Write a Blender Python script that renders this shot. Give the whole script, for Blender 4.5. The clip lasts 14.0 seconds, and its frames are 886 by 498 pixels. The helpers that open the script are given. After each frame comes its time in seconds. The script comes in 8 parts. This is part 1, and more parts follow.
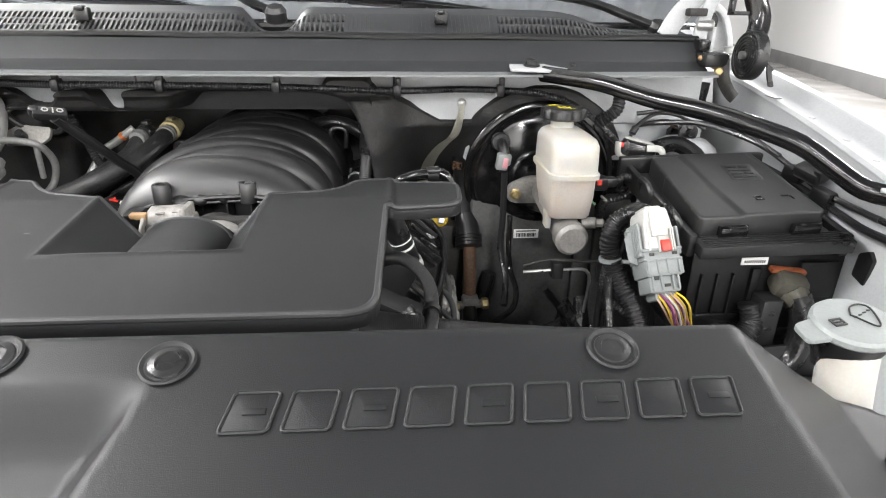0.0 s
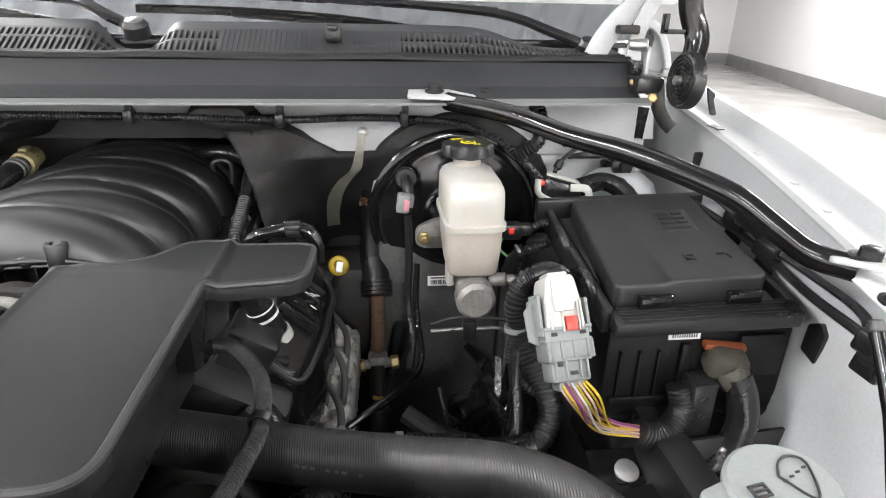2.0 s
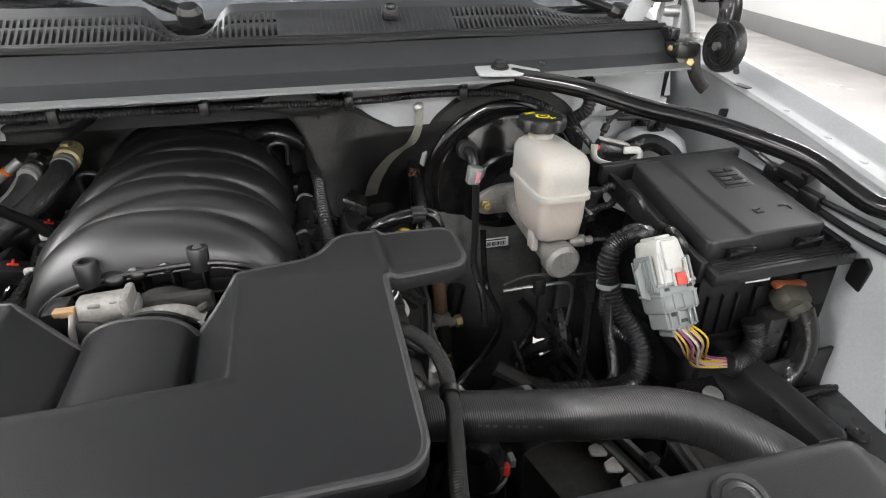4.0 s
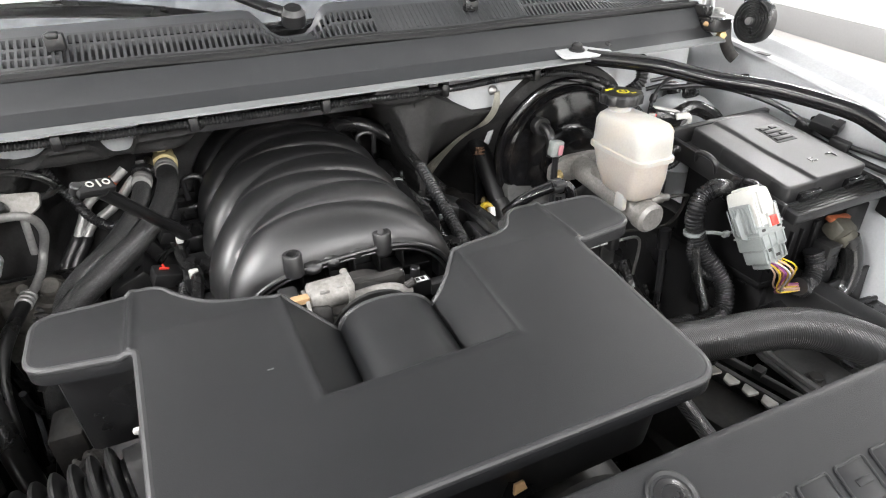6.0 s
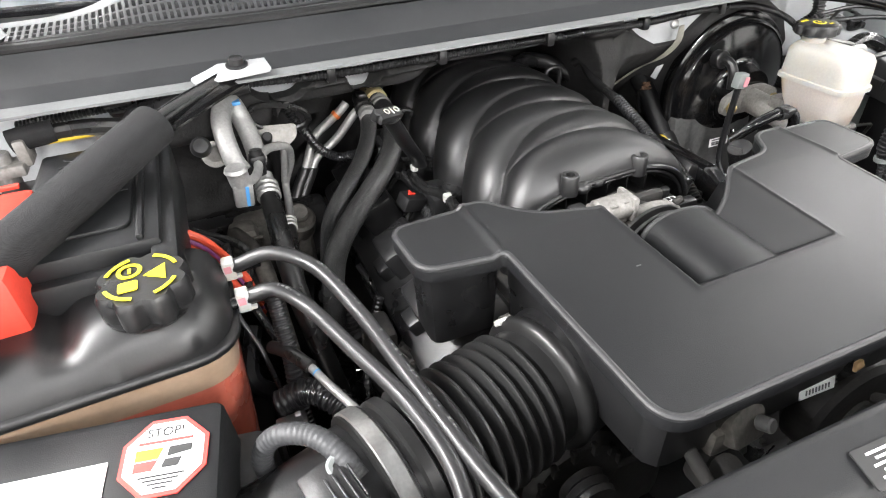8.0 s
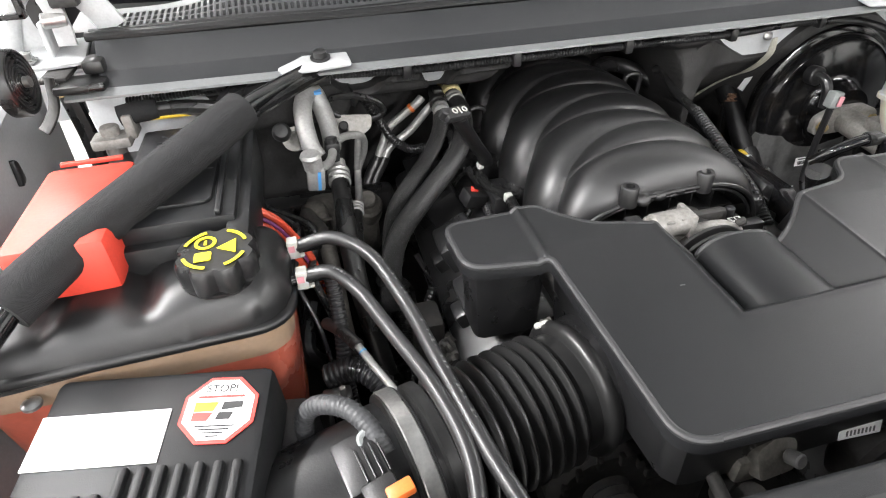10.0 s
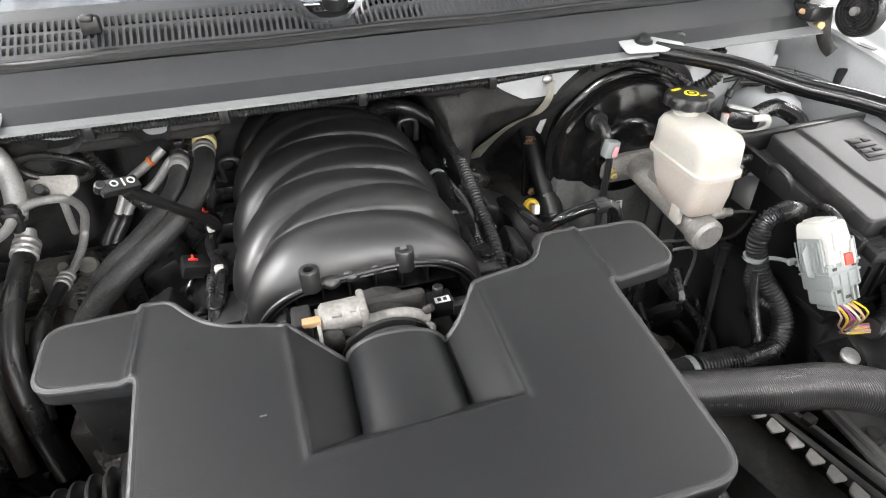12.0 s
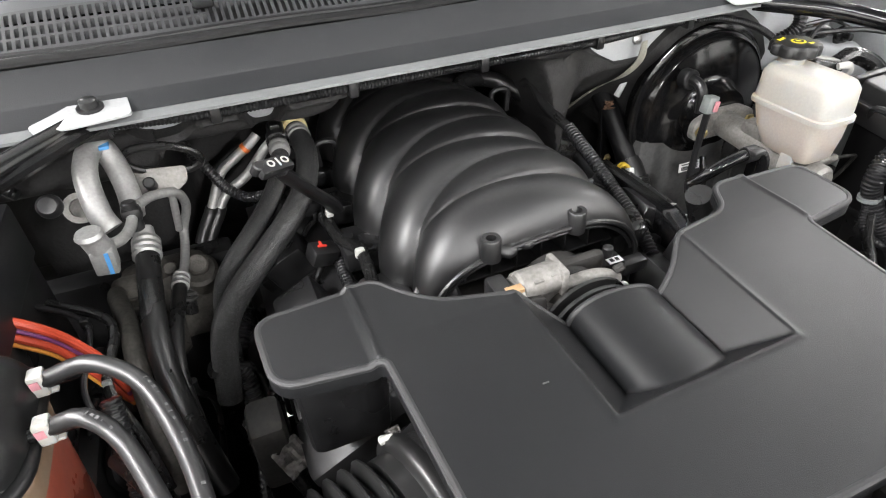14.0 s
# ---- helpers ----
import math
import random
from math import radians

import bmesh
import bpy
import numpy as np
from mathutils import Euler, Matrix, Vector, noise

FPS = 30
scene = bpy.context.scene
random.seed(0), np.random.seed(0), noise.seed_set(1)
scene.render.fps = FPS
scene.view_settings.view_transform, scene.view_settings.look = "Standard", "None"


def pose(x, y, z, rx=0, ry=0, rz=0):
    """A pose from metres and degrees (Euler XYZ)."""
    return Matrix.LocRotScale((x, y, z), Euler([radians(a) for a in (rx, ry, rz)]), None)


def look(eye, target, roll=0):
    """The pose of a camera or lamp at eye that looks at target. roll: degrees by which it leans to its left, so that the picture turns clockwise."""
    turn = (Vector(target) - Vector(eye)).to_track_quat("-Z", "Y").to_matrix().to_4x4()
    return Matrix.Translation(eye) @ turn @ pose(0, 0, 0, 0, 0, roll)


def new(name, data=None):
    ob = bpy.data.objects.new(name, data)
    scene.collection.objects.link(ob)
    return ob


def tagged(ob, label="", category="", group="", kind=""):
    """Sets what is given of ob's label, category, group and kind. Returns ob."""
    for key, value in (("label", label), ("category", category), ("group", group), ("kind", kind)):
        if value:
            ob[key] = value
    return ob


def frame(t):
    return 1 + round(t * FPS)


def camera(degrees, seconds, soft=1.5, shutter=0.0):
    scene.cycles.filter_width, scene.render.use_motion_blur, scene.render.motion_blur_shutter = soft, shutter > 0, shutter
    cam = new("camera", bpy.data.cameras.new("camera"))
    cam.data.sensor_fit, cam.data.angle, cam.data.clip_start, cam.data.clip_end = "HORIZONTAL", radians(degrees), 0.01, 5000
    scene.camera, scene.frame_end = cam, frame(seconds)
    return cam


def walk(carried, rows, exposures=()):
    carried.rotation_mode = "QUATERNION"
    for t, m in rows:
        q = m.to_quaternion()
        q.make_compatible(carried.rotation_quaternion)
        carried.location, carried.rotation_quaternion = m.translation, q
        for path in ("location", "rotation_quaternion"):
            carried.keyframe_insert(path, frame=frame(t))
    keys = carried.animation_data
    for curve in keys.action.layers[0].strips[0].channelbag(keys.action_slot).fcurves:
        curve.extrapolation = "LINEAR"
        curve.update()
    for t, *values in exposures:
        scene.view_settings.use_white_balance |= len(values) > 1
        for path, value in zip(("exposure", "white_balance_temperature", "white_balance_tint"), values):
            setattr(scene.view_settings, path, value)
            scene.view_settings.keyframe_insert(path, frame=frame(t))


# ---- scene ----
cam = camera(74.7, 14.0, soft=1.1)
PATH = [
    (0, (0.205, 0.039, 1.384), (0.349, 1.872, 0.597), 0.8),
    (0.5, (0.264, 0.101, 1.376), (0.412, 1.937, 0.597), 0.9),
    (1, (0.28, 0.137, 1.376), (0.436, 1.975, 0.604), 1.2),
    (1.5, (0.297, 0.157, 1.382), (0.461, 1.997, 0.614), 1.2),
    (2, (0.334, 0.18, 1.395), (0.548, 2.014, 0.628), 1.2),
    (2.5, (0.348, 0.192, 1.413), (0.662, 2.0, 0.618), 1.1),
    (3, (0.298, 0.193, 1.42), (0.675, 1.961, 0.565), 0.7),
    (3.5, (0.209, 0.185, 1.435), (0.623, 1.91, 0.512), 0.4),
    (3.7, (0.173, 0.179, 1.442), (0.593, 1.897, 0.51), 0.2),
    (5.8, (-0.093, 0.189, 1.479), (0.56, 1.786, 0.467), -1.4),
    (6, (-0.143, 0.191, 1.489), (0.528, 1.776, 0.47), -1.5),
    (6.5, (-0.24, 0.201, 1.498), (0.45, 1.758, 0.45), -1.8),
    (7, (-0.314, 0.224, 1.497), (0.368, 1.76, 0.414), -2.1),
    (7.5, (-0.386, 0.242, 1.493), (0.267, 1.756, 0.361), -2.3),
    (8, (-0.443, 0.243, 1.498), (0.154, 1.762, 0.343), -2.7),
    (8.2, (-0.462, 0.241, 1.5), (0.102, 1.771, 0.341), -2.7),
    (10.3, (-0.402, 0.219, 1.524), (-0.064, 1.8, 0.346), -2.5),
    (10.5, (-0.368, 0.22, 1.528), (-0.028, 1.802, 0.352), -2.6),
    (11, (-0.272, 0.226, 1.546), (0.08, 1.805, 0.372), -2.4),
    (11.5, (-0.165, 0.234, 1.558), (0.221, 1.808, 0.386), -1.9),
    (12, (-0.076, 0.25, 1.539), (0.352, 1.808, 0.36), -1.5),
    (12.5, (0.002, 0.261, 1.533), (0.494, 1.804, 0.359), -1.4),
    (13, (0.034, 0.274, 1.529), (0.612, 1.784, 0.352), -1.5),
    (13.5, (-0.067, 0.287, 1.532), (0.564, 1.771, 0.349), -1.7),
    (14, (-0.297, 0.332, 1.507), (0.291, 1.821, 0.307), -2.7),
]
walk(cam, [(t, look(eye, target, roll)) for t, eye, target, roll in PATH], exposures=[(0.0, -0.05), (0.5, 0.05), (1.0, 0.0), (1.5, 0.0), (2.0, -0.15), (2.5, -0.55), (3.0, -0.7), (3.7, -0.65), (6.0, 0.13), (7.5, 0.13), (8.2, 0.25), (10.3, -0.06), (11.0, 0.12), (12.5, 0.22), (14.0, 0.02)])

# ---- world and lights ----
world = bpy.data.worlds.new("world")
scene.world = world
world.use_nodes = True
world.node_tree.nodes["Background"].inputs[0].default_value = (0.9, 0.95, 1.0, 1)
world.node_tree.nodes["Background"].inputs[1].default_value = 0.05
scene.view_settings.exposure = 0.0
# the showroom stands at an angle to the vehicle
ROOM = pose(0, 0, 0, 0, 0, -18.0)


def strip_lamp(x, y, z, length, watts):
    data = bpy.data.lights.new("tube_light", "AREA")
    data.shape, data.size, data.size_y, data.energy = "RECTANGLE", 0.30, length, watts
    data.color = (1.0, 0.985, 0.985)
    ob = new("ceiling_lamp_light", data)
    ob.matrix_world = ROOM @ pose(x, y, z)
    return ob


# tubes hang out of view; several are added to brighten walls and bay
LAMPS = [(-3.6, -0.6, 792), (-0.6, -3.6, 123), (4.1, -1.2, 190), (-3.4, -6.5, 430), (2.6, -6.4, 836), (-3.7, 2.9, 420), (4.1, 4.5, 300), (3.4, 11.0, 290), (-2.0, 12.5, 290)]
LAMP_Z = 4.3
for lx, ly, watts in LAMPS:
    strip_lamp(lx, ly, LAMP_Z - 0.06, 3.6, watts)

# ---- materials ----


def material(name, base, rough=0.5, metal=0.0, vary=0.25, large=6.0, fine=300.0, bump=0.1, dirt=None, dirt_amount=0.0,
             coat=0.0, sss=0.0, glass=0.0, rough_vary=0.12, spec=0.5, ridges=0.0):
    """A surface with variation at two scales: broad blotches and fine grain, with a fine relief."""
    m = bpy.data.materials.new(name)
    m.use_nodes = True
    nt = m.node_tree
    nodes, links = nt.nodes, nt.links
    p = nodes["Principled BSDF"]
    co = nodes.new("ShaderNodeTexCoord")
    n1 = nodes.new("ShaderNodeTexNoise")
    n1.inputs["Scale"].default_value, n1.inputs["Detail"].default_value = large, 5
    n2 = nodes.new("ShaderNodeTexNoise")
    n2.inputs["Scale"].default_value, n2.inputs["Detail"].default_value = fine, 3
    links.new(co.outputs["Object"], n1.inputs["Vector"])
    links.new(co.outputs["Object"], n2.inputs["Vector"])
    add = nodes.new("ShaderNodeMath")
    add.operation = "ADD"
    links.new(n1.outputs["Fac"], add.inputs[0])
    links.new(n2.outputs["Fac"], add.inputs[1])
    ramp = nodes.new("ShaderNodeMapRange")
    ramp.inputs["From Min"].default_value, ramp.inputs["From Max"].default_value = 0.6, 1.4
    ramp.inputs["To Min"].default_value, ramp.inputs["To Max"].default_value = 1 - vary, 1 + vary
    links.new(add.outputs[0], ramp.inputs["Value"])
    mul = nodes.new("ShaderNodeVectorMath")
    mul.operation = "SCALE"
    mul.inputs[0].default_value = base
    links.new(ramp.outputs[0], mul.inputs["Scale"])
    colour = mul.outputs[0]
    if dirt:
        n3 = nodes.new("ShaderNodeTexNoise")
        n3.inputs["Scale"].default_value, n3.inputs["Detail"].default_value, n3.inputs["Roughness"].default_value = large * 3, 8, 0.7
        links.new(co.outputs["Object"], n3.inputs["Vector"])
        dr = nodes.new("ShaderNodeMapRange")
        dr.inputs["From Min"].default_value, dr.inputs["From Max"].default_value = 0.52, 0.78
        dr.inputs["To Max"].default_value = dirt_amount
        links.new(n3.outputs["Fac"], dr.inputs["Value"])
        mix = nodes.new("ShaderNodeMix")
        mix.data_type = "RGBA"
        links.new(dr.outputs[0], mix.inputs["Factor"])
        links.new(colour, mix.inputs["A"])
        mix.inputs["B"].default_value = (*dirt, 1)
        colour = mix.outputs["Result"]
    links.new(colour, p.inputs["Base Color"])
    rr = nodes.new("ShaderNodeMapRange")
    rr.inputs["From Min"].default_value, rr.inputs["From Max"].default_value = 0.3, 0.7
    rr.inputs["To Min"].default_value, rr.inputs["To Max"].default_value = max(0.02, rough - rough_vary), min(1, rough + rough_vary)
    links.new(n1.outputs["Fac"], rr.inputs["Value"])
    links.new(rr.outputs[0], p.inputs["Roughness"])
    p.inputs["Metallic"].default_value = metal
    p.inputs["Specular IOR Level"].default_value = spec
    p.inputs["Coat Weight"].default_value = coat
    p.inputs["Coat Roughness"].default_value = 0.08
    if sss:
        p.inputs["Subsurface Weight"].default_value = sss
        p.inputs["Subsurface Radius"].default_value = (0.02, 0.015, 0.01)
    if glass:
        p.inputs["Transmission Weight"].default_value = glass
    if bump:
        b = nodes.new("ShaderNodeBump")
        b.inputs["Strength"].default_value, b.inputs["Distance"].default_value = bump, 0.001
        if ridges:
            wv = nodes.new("ShaderNodeTexWave")
            wv.inputs["Scale"].default_value = ridges
            wv.inputs["Distortion"].default_value = 1.5
            links.new(co.outputs["Object"], wv.inputs["Vector"])
            links.new(wv.outputs["Fac"], b.inputs["Height"])
        else:
            links.new(n2.outputs["Fac"], b.inputs["Height"])
        links.new(b.outputs[0], p.inputs["Normal"])
    return m


M_COVER = material("textured_black_plastic", (0.0095, 0.0099, 0.0107), 0.43, vary=0.18, large=4, fine=1400, bump=0.22, rough_vary=0.05, dirt=(0.05, 0.05, 0.05), dirt_amount=0.05, spec=0.34)
M_MANI = material("moulded_black_nylon", (0.0070, 0.0070, 0.0073), 0.43, vary=0.2, large=7, fine=1200, bump=0.08, rough_vary=0.025, spec=0.84)
M_BLACK = material("black_plastic", (0.0125, 0.0125, 0.013), 0.33, vary=0.3, large=14, fine=500, bump=0.12, dirt=(0.04, 0.038, 0.035), dirt_amount=0.18)
M_GLOSS = material("gloss_black_paint", (0.006, 0.006, 0.0065), 0.15, vary=0.2, large=10, fine=300, bump=0.03, dirt=(0.06, 0.045, 0.03), dirt_amount=0.22, rough_vary=0.05)
M_RUBBER = material("black_rubber", (0.013, 0.013, 0.013), 0.30, vary=0.3, large=20, fine=700, bump=0.15, dirt=(0.06, 0.06, 0.06), dirt_amount=0.2, rough_vary=0.08)
M_BELLOW = material("worn_black_duct_rubber", (0.014, 0.014, 0.014), 0.33, vary=0.3, large=24, fine=700, bump=0.02, dirt=(0.03, 0.03, 0.03), dirt_amount=0.15, rough_vary=0.04)
M_VENT = material("smooth_black_hose", (0.017, 0.017, 0.0175), 0.34, vary=0.3, large=24, fine=900, bump=0.02, dirt=(0.05, 0.05, 0.05), dirt_amount=0.2, rough_vary=0.04)
M_SLEEVE = material("grey_glass_sleeve", (0.085, 0.085, 0.084), 0.6, vary=0.3, large=40, fine=700, bump=0.4, dirt=(0.05, 0.045, 0.04), dirt_amount=0.4)
M_LID = material("satin_fuse_lid", (0.012, 0.012, 0.0125), 0.44, vary=0.2, large=9, fine=700, bump=0.08, rough_vary=0.05, spec=0.5)
M_SEAL = material("black_seal_rubber", (0.008, 0.008, 0.0085), 0.5, vary=0.3, large=20, fine=500, bump=0.2, rough_vary=0.1, spec=0.35)
M_TOPRAIL = material("smooth_grey_cowl_edge", (0.050, 0.052, 0.055), 0.45, vary=0.15, large=8, fine=900, bump=0.1)
M_LOOM = material("convoluted_loom_plastic", (0.013, 0.013, 0.014), 0.33, vary=0.25, large=20, fine=500, bump=0.08)
# lighter than the cover plastic, so the rim carries a painted highlight
M_EDGE = material("edge_highlight_plastic", (0.026, 0.026, 0.027), 0.46, vary=0.2, large=10, fine=900, bump=0.06)
M_PLATE = material("grey_pressed_steel", (0.075, 0.075, 0.074), 0.42, metal=0.25, vary=0.25, large=18, fine=300, bump=0.12, dirt=(0.16, 0.15, 0.14), dirt_amount=0.4)
M_HOSE = material("satin_woven_rubber_hose", (0.026, 0.026, 0.0265), 0.34, vary=0.3, large=18, fine=1300, bump=0.45, ridges=150, dirt=(0.05, 0.05, 0.05), dirt_amount=0.22, rough_vary=0.07, spec=0.7)
M_TAPE = material("black_tape", (0.012, 0.012, 0.012), 0.22, vary=0.4, large=40, fine=160, bump=0.6, rough_vary=0.12)
M_BRAID = material("braided_sleeve", (0.036, 0.036, 0.036), 0.42, vary=0.9, large=200, fine=1100, bump=0.9, ridges=420, dirt=(0.20, 0.20, 0.20), dirt_amount=0.9)
M_DARK = material("dark_engine_metal", (0.020, 0.019, 0.018), 0.6, vary=0.6, large=16, fine=180, bump=0.4, dirt=(0.09, 0.075, 0.06), dirt_amount=0.4)
M_DUSTY = material("dusty_cast_metal", (0.075, 0.070, 0.062), 0.62, metal=0.2, vary=0.55, large=40, fine=220, bump=0.6, dirt=(0.022, 0.020, 0.018), dirt_amount=0.6)
M_INSUL = material("fibre_insulation", (0.018, 0.0175, 0.0175), 0.66, vary=0.45, large=10, fine=260, bump=0.7, dirt=(0.045, 0.042, 0.038), dirt_amount=0.35)
M_FOAM = material("grey_foam", (0.020, 0.020, 0.021), 0.85, vary=0.3, large=14, fine=800, bump=0.5, ridges=640, spec=0.3)
M_COWL = material("satin_grey_cowl_plastic", (0.0128, 0.0138, 0.0153), 0.55, vary=0.15, large=5, fine=1100, bump=0.15, dirt=(0.06, 0.06, 0.06), dirt_amount=0.15, spec=0.4)
# white bracket and hinge paint, colour lowered where light fell too bright
M_BRKT = material("dimmed_bracket_paint", (0.40, 0.41, 0.415), 0.48, vary=0.12, large=14, fine=300, bump=0.06, dirt=(0.26, 0.25, 0.24), dirt_amount=0.35)
# white rail paint dimmed in colour to offset strong light from above
M_RAIL = material("dimmed_white_rail_paint", (0.40, 0.41, 0.415), 0.45, vary=0.10, large=9, fine=300, bump=0.05, dirt=(0.28, 0.28, 0.27), dirt_amount=0.3)
M_GRILLE = material("grey_grille_plastic", (0.035, 0.036, 0.038), 0.5, vary=0.2, large=12, fine=900, bump=0.15, dirt=(0.09, 0.09, 0.09), dirt_amount=0.25)
# white flange paint with the cowl strip's shade put into its colour
M_LIP = material("shaded_white_paint", (0.150, 0.156, 0.158), 0.45, vary=0.12, large=8, fine=300, bump=0.05, dirt=(0.12, 0.12, 0.11), dirt_amount=0.3)
M_WHITE = material("white_car_paint", (0.74, 0.75, 0.76), 0.30, vary=0.05, large=3, fine=200, bump=0.02, coat=0.5, dirt=(0.52, 0.51, 0.49), dirt_amount=0.12, rough_vary=0.06)
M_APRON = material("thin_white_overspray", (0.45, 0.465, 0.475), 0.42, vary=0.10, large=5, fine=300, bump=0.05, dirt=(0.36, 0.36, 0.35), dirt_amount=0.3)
M_ALU = material("cast_aluminium", (0.28, 0.27, 0.255), 0.58, metal=0.45, vary=0.3, large=40, fine=250, bump=0.4, dirt=(0.16, 0.145, 0.12), dirt_amount=0.55)
M_TUBE = material("drawn_aluminium_tube", (0.38, 0.38, 0.37), 0.5, metal=0.6, vary=0.22, large=30, fine=300, bump=0.15, dirt=(0.24, 0.23, 0.21), dirt_amount=0.45)
M_STEEL = material("bright_steel", (0.40, 0.40, 0.39), 0.36, metal=0.9, vary=0.2, large=40, fine=300, bump=0.08, dirt=(0.16, 0.14, 0.12), dirt_amount=0.35)
M_ZINC = material("yellow_zinc_bolt", (0.42, 0.33, 0.16), 0.4, metal=0.8, vary=0.3, large=60, fine=300, bump=0.1)
M_SHIELD = material("crinkled_heat_shield", (0.46, 0.45, 0.43), 0.45, metal=0.7, vary=0.25, large=40, fine=120, bump=0.6)
M_RESER = material("milky_nylon", (0.43, 0.42, 0.385), 0.36, vary=0.08, large=14, fine=300, bump=0.04, sss=0.7, rough_vary=0.08, dirt=(0.52, 0.42, 0.34), dirt_amount=0.16)
M_FLUID = material("milky_nylon_with_fluid", (0.42, 0.385, 0.345), 0.36, vary=0.10, large=14, fine=300, bump=0.04, sss=0.7, rough_vary=0.08, dirt=(0.46, 0.34, 0.27), dirt_amount=0.22)
M_TANKTOP = material("satin_black_tank_top", (0.010, 0.010, 0.0105), 0.40, vary=0.2, large=8, fine=500, bump=0.06, dirt=(0.05, 0.045, 0.04), dirt_amount=0.2, rough_vary=0.06)
M_BARE = material("scuffed_bare_foil", (0.22, 0.21, 0.20), 0.5, metal=0.5, vary=0.5, large=60, fine=160, bump=0.7, dirt=(0.05, 0.045, 0.04), dirt_amount=0.7)
M_WRAP = material("dusty_crinkled_foil", (0.46, 0.45, 0.43), 0.5, metal=0.45, vary=0.4, large=40, fine=160, bump=0.6, dirt=(0.10, 0.09, 0.08), dirt_amount=0.5)
M_PAN = material("dusty_grey_undercoating", (0.055, 0.055, 0.054), 0.7, vary=0.4, large=14, fine=160, bump=0.6, dirt=(0.10, 0.095, 0.085), dirt_amount=0.4)
M_POLY = material("milky_polyethylene", (0.30, 0.215, 0.15), 0.4, vary=0.12, large=10, fine=200, bump=0.05, sss=0.4)
M_COOL = material("pink_coolant_behind_plastic", (0.46, 0.115, 0.075), 0.35, vary=0.16, large=9, fine=120, bump=0.04, sss=0.3)
M_GREYC = material("light_grey_nylon", (0.20, 0.215, 0.212), 0.45, vary=0.12, large=20, fine=400, bump=0.08, dirt=(0.17, 0.17, 0.17), dirt_amount=0.4)
M_WHITEC = material("white_nylon", (0.45, 0.45, 0.425), 0.42, vary=0.08, large=20, fine=400, bump=0.06, dirt=(0.36, 0.35, 0.32), dirt_amount=0.3)
M_CLIP = material("clear_grey_clip_nylon", (0.42, 0.42, 0.40), 0.3, vary=0.1, large=40, fine=400, bump=0.05, sss=0.4)
M_RED = material("red_plastic", (0.62, 0.045, 0.03), 0.38, vary=0.12, large=12, fine=400, bump=0.06)
M_REDBAT = material("red_terminal_cover_plastic", (0.58, 0.05, 0.03), 0.42, vary=0.1, large=8, fine=300, bump=0.08)
M_ORANGE = material("orange_plastic", (0.70, 0.16, 0.035), 0.4, vary=0.12, large=20, fine=400, bump=0.05)
M_BRICK = material("dull_orange_plastic", (0.26, 0.075, 0.03), 0.5, vary=0.3, large=30, fine=300, bump=0.08)
M_LEAD = material("orange_red_cable", (0.52, 0.065, 0.03), 0.42, vary=0.12, large=30, fine=400, bump=0.04)
M_AMBER = material("amber_cable", (0.70, 0.30, 0.05), 0.45, vary=0.12, large=30, fine=400, bump=0.04)
M_YELLOW = material("yellow_print", (0.78, 0.66, 0.02), 0.45, vary=0.06, large=30, fine=400, bump=0.03)
M_YPLAST = material("yellow_plastic", (0.55, 0.38, 0.03), 0.42, vary=0.15, large=30, fine=400, bump=0.05)
M_CREAM = material("aged_cream_nylon", (0.55, 0.47, 0.24), 0.42, vary=0.18, large=30, fine=300, bump=0.08)
M_TANLOCK = material("tan_nylon", (0.42, 0.27, 0.14), 0.45, vary=0.15, large=40, fine=300, bump=0.08)
M_PITCH = material("jet_black_plastic", (0.0060, 0.0060, 0.0064), 0.42, vary=0.3, large=14, fine=500, bump=0.12, dirt=(0.02, 0.019, 0.018), dirt_amount=0.12, spec=0.25)
M_OLIVE = material("dusty_olive_tape", (0.055, 0.052, 0.040), 0.6, vary=0.4, large=40, fine=200, bump=0.5)
M_LABEL = material("white_label", (0.78, 0.78, 0.77), 0.35, vary=0.05, large=30, fine=300, bump=0.02, dirt=(0.5, 0.5, 0.48), dirt_amount=0.15)
M_INK = material("black_print", (0.02, 0.02, 0.02), 0.5, vary=0.1, large=30, fine=300, bump=0.02)
M_GREYINK = material("pale_grey_print", (0.11, 0.11, 0.11), 0.5, vary=0.45, large=120, fine=900, bump=0.02)
M_RINK = material("red_print", (0.72, 0.05, 0.04), 0.42, vary=0.06, large=30, fine=300, bump=0.02)
M_OINK = material("orange_print", (0.85, 0.36, 0.02), 0.42, vary=0.06, large=30, fine=300, bump=0.02)
M_RUST = material("rusted_steel", (0.10, 0.055, 0.032), 0.8, vary=0.5, large=40, fine=200, bump=0.5)
M_STRAP = material("tinned_copper_braid", (0.46, 0.45, 0.38), 0.5, metal=0.3, vary=0.25, large=40, fine=700, bump=0.8, ridges=260)
M_PURPLE = material("purple_wire", (0.20, 0.05, 0.17), 0.45, vary=0.1, large=40, fine=300, bump=0.03)
M_TAN = material("tan_wire", (0.48, 0.33, 0.25), 0.45, vary=0.1, large=40, fine=300, bump=0.03)
M_PINK = material("pink_wire", (0.50, 0.22, 0.25), 0.45, vary=0.1, large=40, fine=300, bump=0.03)
M_GREEN = material("green_wire", (0.12, 0.28, 0.12), 0.4, vary=0.1, large=40, fine=300, bump=0.03)
M_BLUE = material("blue_paint_mark", (0.08, 0.30, 0.62), 0.4, vary=0.1, large=40, fine=300, bump=0.03)
M_WALL = material("white_wall_paint", (0.80, 0.80, 0.79), 0.6, vary=0.03, large=1.5, fine=60, bump=0.05)
